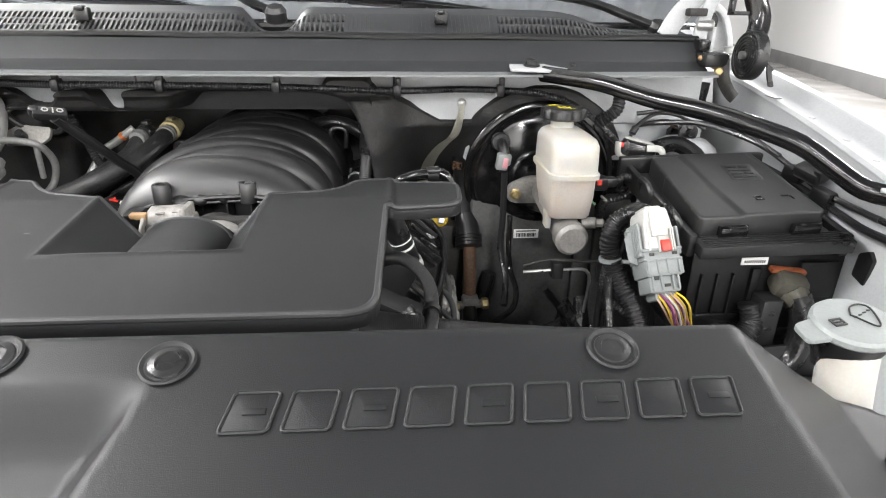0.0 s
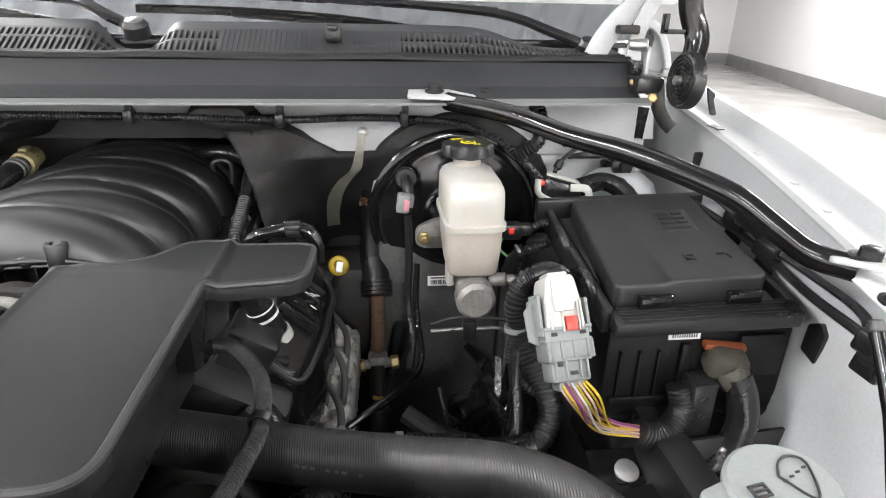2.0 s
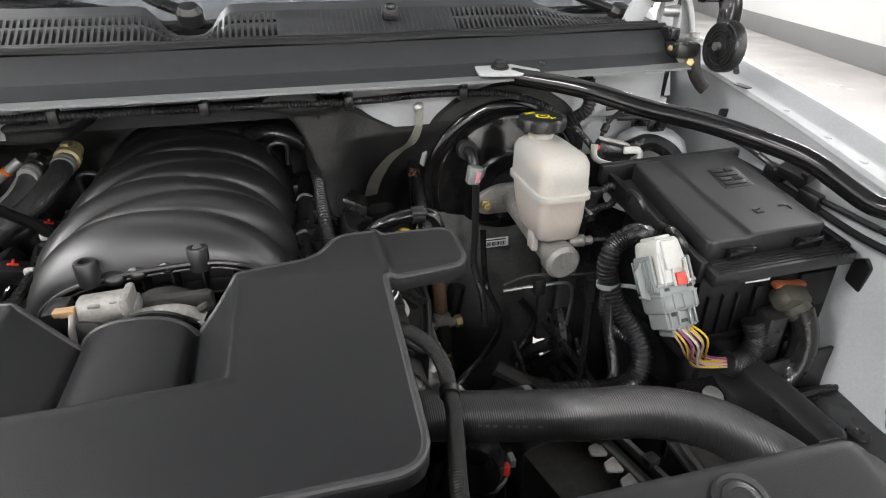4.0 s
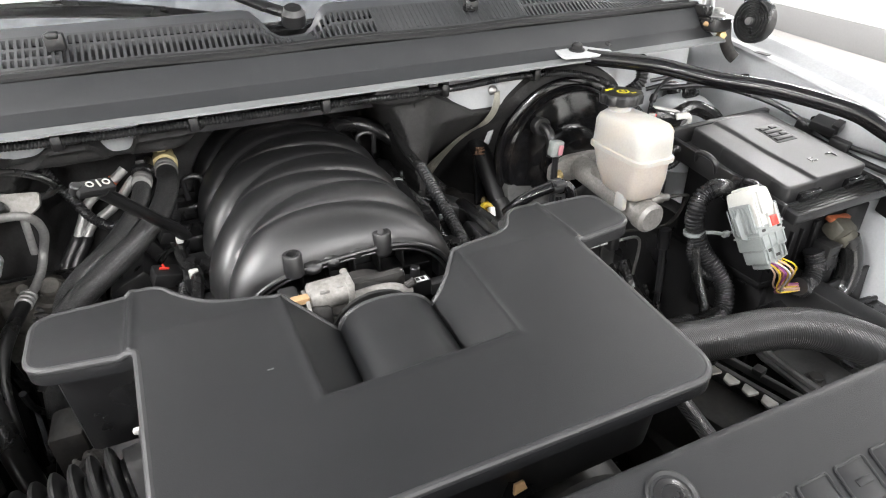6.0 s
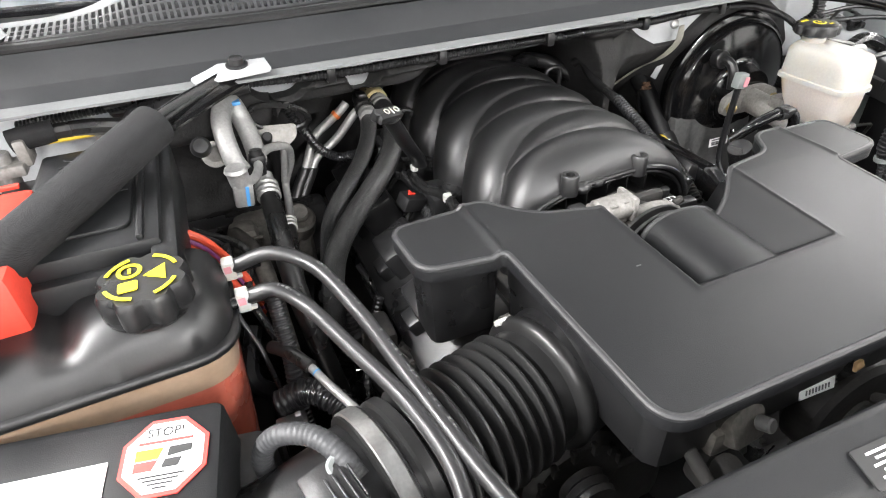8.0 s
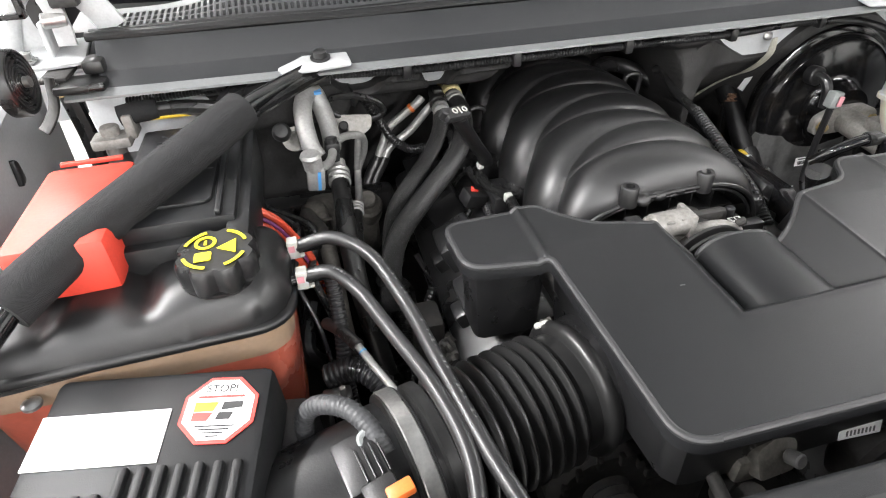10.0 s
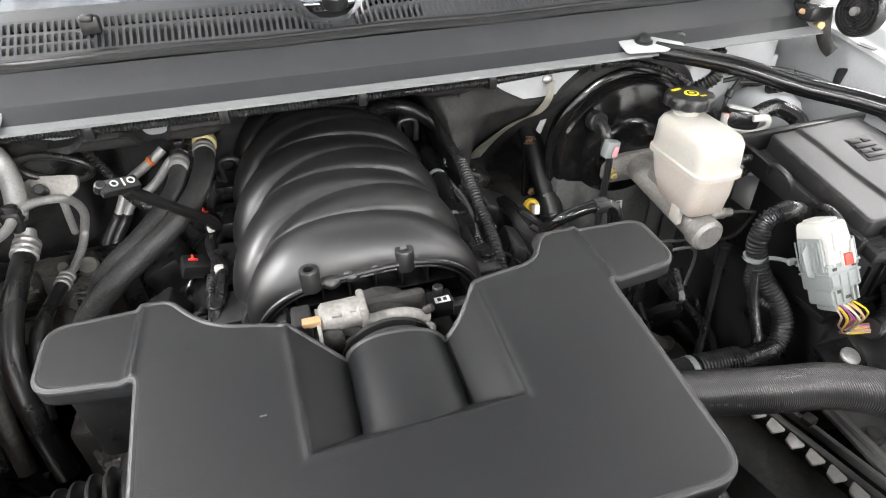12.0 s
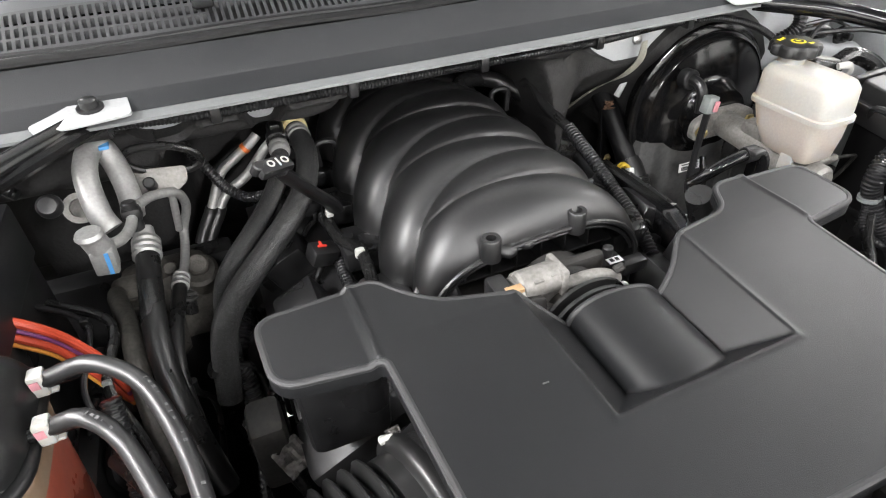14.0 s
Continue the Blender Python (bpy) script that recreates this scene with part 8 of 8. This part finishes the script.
solid("drive_bolt", join(lathe([(0, 0), (0.020, 0), (0.020, 0.004), (0.010, 0.005), (0.006, 0.008), (0, 0.009)], (-0.125, 0.425, 1.045), (-0.125, 0.3, 1.15), 18), box(-0.125, 0.44, 1.03, 0.03, 0.03, 0.02, 0.006)), M_DARK, "dark hub and bracket below the cover", "hub")
solid("belt_pulley", join(cyl((0.10, 0.49, 0.98), (0.10, 0.45, 0.98), 0.065, n=36, b=0.006), cyl((0.10, 0.452, 0.98), (0.10, 0.445, 0.98), 0.02)), M_DARK, "dark grooved pulley below the cover", "pulley")
solid("hub_bolt", cyl((0.065, 0.43, 1.045), (0.065, 0.415, 1.055), 0.006, n=6), M_DARK, "small dark bolt below the cover", "bolt")
alt = thing("alternator", "cast aluminium alternator below the intake hose", "alternator", (-0.20, 0.56, 0.90))
part("housing", cyl((-0.20, 0.62, 0.96), (-0.20, 0.515, 0.96), 0.06, n=28, b=0.01), M_DARK, alt)
part("mount_ear", box(-0.20, 0.56, 1.012, 0.08, 0.06, 0.028, 0.008), M_DARK, alt)
part("pulley", lathe([(0, 0.03), (0.024, 0.03), (0.026, 0.024), (0.021, 0.020), (0.026, 0.014), (0.021, 0.010), (0.026, 0.004), (0.012, 0)], (-0.20, 0.515, 0.96), (-0.20, 0.40, 0.96), 28), M_DARK, alt, "grooved pulley")
parts("cooling_rib", [box(-0.20 + 0.048 * math.cos(a), 0.514, 0.96 + 0.048 * math.sin(a), 0.006, 0.008, 0.014, 0.001) for a in (0.3, 0.8, 1.3, 1.8, 2.3, 2.8)], M_DARK, alt)

# steering gear and liners fill the depth
solid("steering_gear", join(cyl((0.42, 0.86, 0.78), (0.42, 0.70, 0.78), 0.055, n=24, b=0.01), cyl((0.36, 0.80, 0.80), (0.48, 0.80, 0.80), 0.035), tube([(0.45, 0.80, 0.85), (0.40, 0.76, 0.90), (0.36, 0.78, 0.92)], 0.012, 10)), M_DARK, "greasy cast steering gear deep in the bay", "steering gear")
for s in (-1, 1):
    wl = thing("wheel_liner", "black plastic wheelhouse liner", "liner", (s * 0.60, 0.80, 0.6), group="wheelhouse liners")
    part("side", box(s * 0.615, 0.80, 0.76, 0.04, 0.62, 0.50, 0.008), M_BLACK, wl)
    if s < 0:
        part("rear", box(-0.475, 1.03, 0.85, 0.30, 0.04, 0.42, 0.01), M_BLACK, wl)
    else:
        parts("rear", [box(0.428, 1.03, 0.85, 0.194, 0.04, 0.42, 0.01), box(0.5925, 1.03, 0.85, 0.065, 0.04, 0.42, 0.01), box(0.5425, 1.03, 0.912, 0.035, 0.036, 0.296, 0.008)], M_PAN, wl, "dusty undercoated panel")
    part("bottom", box(s * 0.43, 0.85, 0.59, 0.32, 0.48, 0.05, 0.01), M_BLACK, wl)
lh = thing("deep_wiring", "tangle of dark hoses and leads beside the engine", "wiring", (0.42, 0.80, 0.9))
rng = random.Random(5)
for k in range(9):
    x0, y0 = 0.36 + 0.16 * rng.random(), 0.80 + 0.2 * rng.random()
    pts = [(x0, y0, 0.93 - 0.02 * rng.random())]
    for q in range(4):
        pts.append((pts[-1][0] + rng.uniform(-0.04, 0.04), pts[-1][1] + rng.uniform(-0.05, 0.03), pts[-1][2] - rng.uniform(0.03, 0.06)))
    part("lead", tube(pts, rng.choice((0.004, 0.006, 0.009, 0.012)), 8, 0.01), rng.choice((M_LOOM, M_TAPE, M_RUBBER)), lh)
ll = thing("deep_wiring", "tangle of dark hoses and leads below the refrigerant pipes", "wiring", (-0.40, 0.85, 0.9))
for k in range(12):
    x0, y0 = -0.50 + 0.20 * rng.random(), 0.72 + 0.26 * rng.random()
    pts = [(x0, y0, 1.04 - 0.04 * rng.random())]
    for q in range(4):
        pts.append((pts[-1][0] + rng.uniform(-0.03, 0.04), pts[-1][1] + rng.uniform(-0.06, 0.03), pts[-1][2] - rng.uniform(0.03, 0.07)))
    part("lead", tube(pts, rng.choice((0.004, 0.006, 0.008, 0.011)), 8, 0.01, ridge=rng.choice((0, 0, 0.16)), pitch=0.006), rng.choice((M_LOOM, M_TAPE, M_RUBBER)), ll)
comp = thing("compressor", "dusty cast aluminium compressor deep beside the engine", "compressor", (-0.40, 1.0, 0.95))
part("body", join(box(-0.412, 1.005, 1.010, 0.110, 0.060, 0.115, 0.020), box(-0.452, 0.975, 1.040, 0.040, 0.040, 0.070, 0.012), cyl((-0.440, 0.985, 1.00), (-0.440, 0.94, 0.97), 0.034, n=24, b=0.008), cyl((-0.375, 1.0, 1.03), (-0.372, 0.985, 1.060), 0.024, n=24, b=0.004)), M_DUSTY, comp)
parts("boss", [lathe([(0, 0.006), (0.011, 0.006), (0.0135, 0.003), (0.0135, -0.010), (0.0165, -0.012)], (-0.371, 0.982, 1.068), (-0.366, 0.94, 1.12), 24), lathe([(0, 0.004), (0.007, 0.004), (0.009, 0.001), (0.009, -0.008)], (-0.402, 0.985, 1.070), (-0.398, 0.94, 1.12), 18)], M_DUSTY, comp, "round casting boss")
parts("rib", [box(-0.452 + 0.007 * (k % 2), 0.953, 1.020 + 0.014 * k, 0.036, 0.005, 0.004, 0.0015) for k in range(4)], M_DUSTY, comp)
rw = thing("battery_lead", "orange, red and purple battery leads behind the coolant tank", "wiring", (-0.49, 0.76, 1.16))
for k, (wm, r, lift, side) in enumerate(((M_LEAD, 0.0044, 0.0, 0.0), (M_PURPLE, 0.0028, -0.0065, -0.0035), (M_LEAD, 0.0044, -0.014, -0.007), (M_AMBER, 0.0028, -0.0205, -0.0105))):
    low = 0.006 if k > 1 else 0.0
    part("lead", tube([(-0.522 + side, 0.806, 1.190 + lift), (-0.503 + side, 0.805, 1.178 + lift), (-0.489 + side, 0.805, 1.165 + lift), (-0.479 + side, 0.812, 1.144 + lift), (-0.469 + side, 0.815, 1.121 + lift - low), (-0.460 + side, 0.814, 1.100 + lift - low), (-0.452, 0.81, 1.06 + lift)], r, 10, 0.006), wm, rw)
part("sleeve", tube([(-0.535, 0.808, 1.192), (-0.511, 0.803, 1.178)], 0.0125, 14, 0.004), M_RUBBER, rw, "black sleeve")
solid("breather_pipe", join(tube([(-0.475, 0.545, 1.075), (-0.478, 0.55, 1.118), (-0.464, 0.546, 1.141), (-0.440, 0.532, 1.146), (-0.424, 0.512, 1.140), (-0.416, 0.495, 1.128)], 0.0082, 14, ridge=0.05, pitch=0.004)), M_GRILLE, "grey convoluted breather loop on the air meter", "hose")
stube = thing("steel_tube", "bare aluminium tube with a blue mark beside the intake hose", "pipe", (-0.41, 0.63, 1.08))
part("tube", tube([(-0.424, 0.660, 1.090), (-0.410, 0.630, 1.083), (-0.394, 0.600, 1.074)], 0.0042, 12, 0.006), M_TUBE, stube)
part("hose_end", tube([(-0.452, 0.705, 1.085), (-0.438, 0.682, 1.092), (-0.422, 0.656, 1.0895)], 0.0068, 12, 0.006), M_RUBBER, stube, "black hose end")
part("blue_mark", tube([(-0.4190, 0.6495, 1.0876), (-0.4182, 0.6480, 1.0872)], 0.0045, 12, 0.004), M_BLUE, stube, "blue mark")
solid("tank_hose", join(tube([(-0.46, 0.66, 1.05), (-0.43, 0.655, 1.06), (-0.405, 0.63, 1.055), (-0.39, 0.60, 1.03), (-0.38, 0.58, 0.98)], 0.013, 12, ridge=0.12, pitch=0.006)), M_LOOM, "black convoluted hose below the coolant tank", "hose")
solid("hose_clamp", join(box(-0.452, 0.640, 1.035, 0.03, 0.02, 0.018, 0.003), box(-0.445, 0.628, 1.052, 0.006, 0.006, 0.026, 0.001)), M_STEEL, "bright spring hose clamp by the coolant tank", "clamp")
solid("loom_tie", join(tube([(-0.438, 0.72, 1.14), (-0.437, 0.69, 1.09), (-0.44, 0.66, 1.03), (-0.43, 0.62, 0.96)], 0.008, 10, ridge=0.16, pitch=0.005)), M_LOOM, "thin black convoluted loom dropping by the tank", "wiring")

# crumpled foil and brackets beside the intake hose
rng = random.Random(11)


foil = thing("heat_foil", "crumpled bare foil heat wrap beside the intake hose", "heat shield", (-0.315, 0.70, 1.02))
part("sheet", crumpled(0, 0, 0, 0.030, 0.032, 0.02, m=pose(-0.318, 0.702, 1.010, 25, -18, 20)), M_BARE, foil)
part("flap", crumpled(0, 0, 0, 0.020, 0.040, 0.02, m=pose(-0.338, 0.726, 1.025, 50, -35, 0)), M_BARE, foil)
part("backing", box(-0.335, 0.735, 1.00, 0.035, 0.05, 0.09, 0.008), M_DARK, foil)
pin = thing("duct_pin", "pale plastic pin beside the intake duct's collar", "pin", (-0.235, 0.59, 1.11))
part("pin", join(cyl((-0.247, 0.612, 1.112), (-0.240, 0.600, 1.126), 0.0035), box(-0.246, 0.604, 1.121, 0.008, 0.005, 0.005, 0.0015)), M_WHITEC, pin)
part("foil_tag", crumpled(0, 0, 0, 0.012, 0.010, 0.010, 6, m=pose(-0.236, 0.612, 1.114, 30, -10, 0)), M_BARE, pin)
part("rod", cyl((-0.232, 0.580, 1.125), (-0.214, 0.574, 1.128), 0.0035), M_STEEL, pin, "short steel rod")

# hub bracket and small parts in the slot before the cover
hb = thing("tensioner_bracket", "dusty cast bracket with a bolt below the cover's edge", "bracket", (-0.11, 0.43, 1.09))
part("casting", join(prism(rounded([(-0.022, -0.014), (0.016, -0.018), (0.024, 0.006), (0.006, 0.018), (-0.020, 0.012)], 0.006), -0.008, 0.004, 0.002, m=pose(-0.112, 0.432, 1.100, 62, 0, 10)), box(-0.128, 0.445, 1.085, 0.03, 0.03, 0.03, 0.006)), M_DUSTY, hb)
part("bolt", cyl((-0.104, 0.428, 1.103), (-0.102, 0.416, 1.109), 0.0065, n=12), M_PLATE, hb)
part("rod", cyl((-0.160, 0.440, 1.085), (-0.150, 0.400, 1.05), 0.006), M_DARK, hb)

# branch hose, drop lead and dark pipework below the refrigerant pipes
bh = thing("drain_fitting", "dull ribbed metal fitting below the thin hose", "fitting", (-0.39, 0.98, 1.03))
part("stem", tube([(-0.384, 0.985, 1.045), (-0.391, 0.98, 1.032), (-0.396, 0.972, 1.005)], 0.0085, 12, 0.005), M_RUBBER, bh)
parts("ring", [lathe([(0.0080, 0), (0.0115, 0.0015), (0.0115, 0.005), (0.0080, 0.0065)], Vector((-0.387, 0.983, 1.043)) + Vector((-0.0028, -0.0022, -0.0072)) * k, (-0.396, 0.972, 1.005), 18) for k in range(3)], M_PLATE, bh, "dull metal ring")
gp = thing("return_pipe", "dusty grey pipe dropping beside the refrigerant hose", "pipe", (-0.45, 0.88, 1.08))
part("pipe", tube([(-0.462, 0.960, 1.070), (-0.459, 0.942, 1.077), (-0.450, 0.905, 1.086), (-0.443, 0.875, 1.088), (-0.438, 0.836, 1.086), (-0.436, 0.800, 1.065), (-0.434, 0.77, 1.02), (-0.43, 0.75, 0.96)], 0.0105, 14, 0.005), M_DUSTY, gp)
for k in range(2):
    x0, y0 = -0.485 + 0.02 * k, 0.84 + 0.02 * rng.random()
    ld = thing("engine_lead", "thin dark wire with a pale clip near the battery", "wire", (x0, y0, 1.12), group="engine leads")
    pts = [(x0 - 0.04, y0 + 0.04, 1.14 - 0.01 * k), (x0 + 0.012, y0 + 0.01, 1.115 - 0.008 * k), (x0 + 0.004, y0 - 0.055, 1.085), (x0 + 0.02, y0 - 0.09, 1.04), (x0 + 0.03, y0 - 0.12, 0.99)]
    part("wire", tube(pts, (0.003, 0.005, 0.007)[k % 3], 8, 0.008, ridge=0, pitch=0.004), (M_LOOM, M_TAPE)[k % 2], ld)
    part("clip", box(*pts[(1, 2)[k % 2]], 0.009, 0.006, 0.014, 0.002), (M_BLACK, M_GREYC)[k % 2], ld)
# valve-cover leads on both banks
for s, x0 in ((-1, -0.205), (1, 0.150)):
    vl = thing("coil_lead", "black coil wiring with clips along the valve cover", "wiring", (x0, 0.95, 1.08), group="coil leads")
    part("trunk", tube([(x0, 1.12, 1.09), (x0 - 0.006, 1.04, 1.085), (x0 + 0.004, 0.96, 1.078), (x0 - 0.004, 0.88, 1.07), (x0, 0.80, 1.06)], 0.0075, 10, ridge=0.15, pitch=0.005), M_LOOM, vl)
    for k in range(4):
        y = 0.83 + 0.085 * k
        part("branch", tube([(x0, y, 1.072 + 0.004 * k), (x0 + s * 0.018, y - 0.008, 1.078), (x0 + s * 0.034, y - 0.02, 1.066), (x0 + s * 0.042, y - 0.025, 1.045)], 0.0038, 8, 0.005), M_TAPE, vl)
        part("coil_plug", moved(join(box(0, 0, 0, 0.026, 0.020, 0.018, 0.003), box(0.012, 0, 0.006, 0.012, 0.012, 0.008, 0.002)), pose(x0 + s * 0.044, y - 0.028, 1.042, 0, s * 25, 10)), M_BLACK, vl)
        part("clip", box(x0 + s * 0.010, y - 0.004, 1.080 + 0.003 * k, 0.007, 0.005, 0.010, 0.0015), M_GREYC if k % 2 else M_BLACK, vl)

# clamped hose end below the radiator hose
ch = thing("clamped_hose", "black hose end with a pale clamp and red tab", "hose", (0.27, 0.58, 0.95))
part("hose", tube([(0.285, 0.600, 0.90), (0.280, 0.590, 0.945), (0.276, 0.580, 0.975), (0.262, 0.560, 0.985)], 0.024, 16, 0.008), M_RUBBER, ch)
part("clamp", lathe([(0.0245, -0.005), (0.0262, -0.005), (0.0262, 0.005), (0.0245, 0.005), (0.0245, -0.005)], (0.279, 0.586, 0.958), (0.276, 0.580, 0.975), 24), M_GREYC, ch, "pale spring clamp")
part("tab", box(0.292, 0.562, 0.978, 0.010, 0.008, 0.014, 0.002), M_RED, ch, "red tab")
parts("clamp_ear", [box(0.284, 0.560, 0.985, 0.006, 0.012, 0.010, 0.001), box(0.300, 0.566, 0.985, 0.006, 0.012, 0.010, 0.001)], M_GREYC, ch)

# grommets, seals and rings round the refrigerant block
rb = thing("refrigerant_seal", "black rubber seal with grey rings behind the refrigerant pipes", "seal", (-0.40, 1.02, 1.19))
part("boot", tube([(-0.370 + 0.040 * math.cos(a), 1.010 - 0.006 * math.sin(a), 1.202 + 0.020 * math.sin(a) - 0.008 * math.cos(a)) for a in [k * math.pi / 12 for k in range(25)]], 0.0048, 10, 0.006), M_RUBBER, rb, "oval black rubber seal")
parts("ring", [lathe([(0.010, -0.003), (0.0165, -0.003), (0.0165, 0.003), (0.010, 0.003), (0.010, -0.003)], p, (p[0], p[1] - 0.4, p[2] + 0.25), 22) for p in ((-0.458, 0.965, 1.187),)], M_ALU, rb, "grey washer ring")
part("knob", lathe([(0, 0.010), (0.008, 0.0095), (0.011, 0.006), (0.012, 0.0), (0.009, -0.003)], (-0.470, 0.920, 1.218), (-0.468, 0.86, 1.26), 20), M_BLACK, rb, "black knob")

# thicker battery cable with a boot along the firewall
bc = thing("battery_ground_cable", "black battery cable with a grey sleeve", "cable", (-0.62, 0.96, 1.25))
part("sleeve", tube([(-0.655, 0.955, 1.250), (-0.635, 0.958, 1.252), (-0.612, 0.962, 1.252)], 0.013, 12, 0.006), M_FOAM, bc, "grey sleeve")
part("cable", tube([(-0.612, 0.962, 1.252), (-0.57, 0.965, 1.249), (-0.53, 0.963, 1.243), (-0.505, 0.955, 1.225)], 0.0065, 10, 0.006), M_RUBBER, bc)
part("second_cable", tube([(-0.612, 0.968, 1.247), (-0.57, 0.975, 1.242), (-0.53, 0.975, 1.232), (-0.505, 0.965, 1.215)], 0.006, 10, 0.006), M_RUBBER, bc)

# unseen dark filler added to keep the floor's brightness out of the bay
solid("engine_rear_filler", join(box(0.0, 1.16, 0.86, 0.44, 0.14, 0.36, 0.03), box(0.25, 1.10, 0.82, 0.16, 0.10, 0.36, 0.02), box(-0.25, 1.10, 0.82, 0.16, 0.10, 0.36, 0.02)), M_DARK, "dark added filler behind the engine block", "bell housing")

# small plug and looped lead beside the reservoir
rs = thing("level_sensor_plug", "small black plug with a red lock and looped lead", "connector", (0.50, 0.86, 1.13))
part("body", join(box(0.496, 0.845, 1.140, 0.026, 0.022, 0.020, 0.004), box(0.514, 0.843, 1.142, 0.016, 0.016, 0.014, 0.003)), M_BLACK, rs)
part("lock", box(0.494, 0.8325, 1.144, 0.007, 0.004, 0.008, 0.001), M_RED, rs, "red lock")
part("green_wire", tube([(0.486, 0.838, 1.136), (0.480, 0.832, 1.122), (0.490, 0.828, 1.112)], 0.0014, 6, 0.004), M_GREEN, rs)
part("lead", tube([(0.520, 0.843, 1.142), (0.536, 0.842, 1.150), (0.550, 0.845, 1.140), (0.548, 0.850, 1.120), (0.532, 0.855, 1.112), (0.515, 0.86, 1.10), (0.51, 0.86, 1.06)], 0.0052, 10, ridge=0.16, pitch=0.004), M_LOOM, rs, "looped convoluted lead")
part("tie", box(0.505, 0.838, 1.118, 0.004, 0.022, 0.003, 0.001), M_WHITEC, rs, "white tie")

# white spring tower behind the fuse box with a rusty bush
tw = thing("apron_tower", "white painted tower behind the fuse box", "apron tower", (0.70, 0.97, 1.13), kind="structure")
part("dome", lathe([(0.062, -0.10), (0.060, -0.01), (0.052, 0.010), (0.036, 0.022), (0.018, 0.026), (0.0, 0.026)], (0.690, 0.990, 1.150), (0.690, 0.975, 2.0), 36), M_APRON, tw, "smooth pressed dome")
part("plug", lathe([(0.0, 0.003), (0.010, 0.002), (0.013, 0.0), (0.0, -0.002)], (0.672, 0.945, 1.170), (0.660, 0.85, 1.32), 18), M_RUBBER, tw, "black rubber plug")
bu = thing("hinge_bush", "rusty bush with a black bristle sleeve in the corner", "bush", (0.70, 1.03, 1.17))
part("sleeve", cyl((0.692, 1.030, 1.150), (0.690, 1.025, 1.186), 0.016, n=20, b=0.006), M_RUBBER, bu)
part("bush", cyl((0.690, 1.025, 1.184), (0.690, 1.024, 1.192), 0.011, n=18), M_RUST, bu, "rusty bush")
thin = thing("vacuum_line", "thin black vacuum line arching over the plug", "hose", (0.60, 0.97, 1.20))
part("line", tube([(0.575, 0.955, 1.165), (0.590, 0.965, 1.195), (0.620, 0.975, 1.215), (0.655, 0.985, 1.216), (0.690, 0.99, 1.205), (0.72, 0.985, 1.19)], 0.0032, 8, 0.006), M_RUBBER, thin)
part("joint", cyl((0.585, 0.962, 1.187), (0.592, 0.966, 1.198), 0.006), M_BLACK, thin)

# added dark block closes gaps where the bright floor showed through
solid("gap_blocker", join(box(-0.11, 1.215, 0.75, 1.22, 0.06, 0.44, 0.02), box(0.62, 1.215, 0.86, 0.26, 0.06, 0.30, 0.02)), M_DARK, "dark added block hiding the floor behind the engine bay", "underbody", kind="structure")
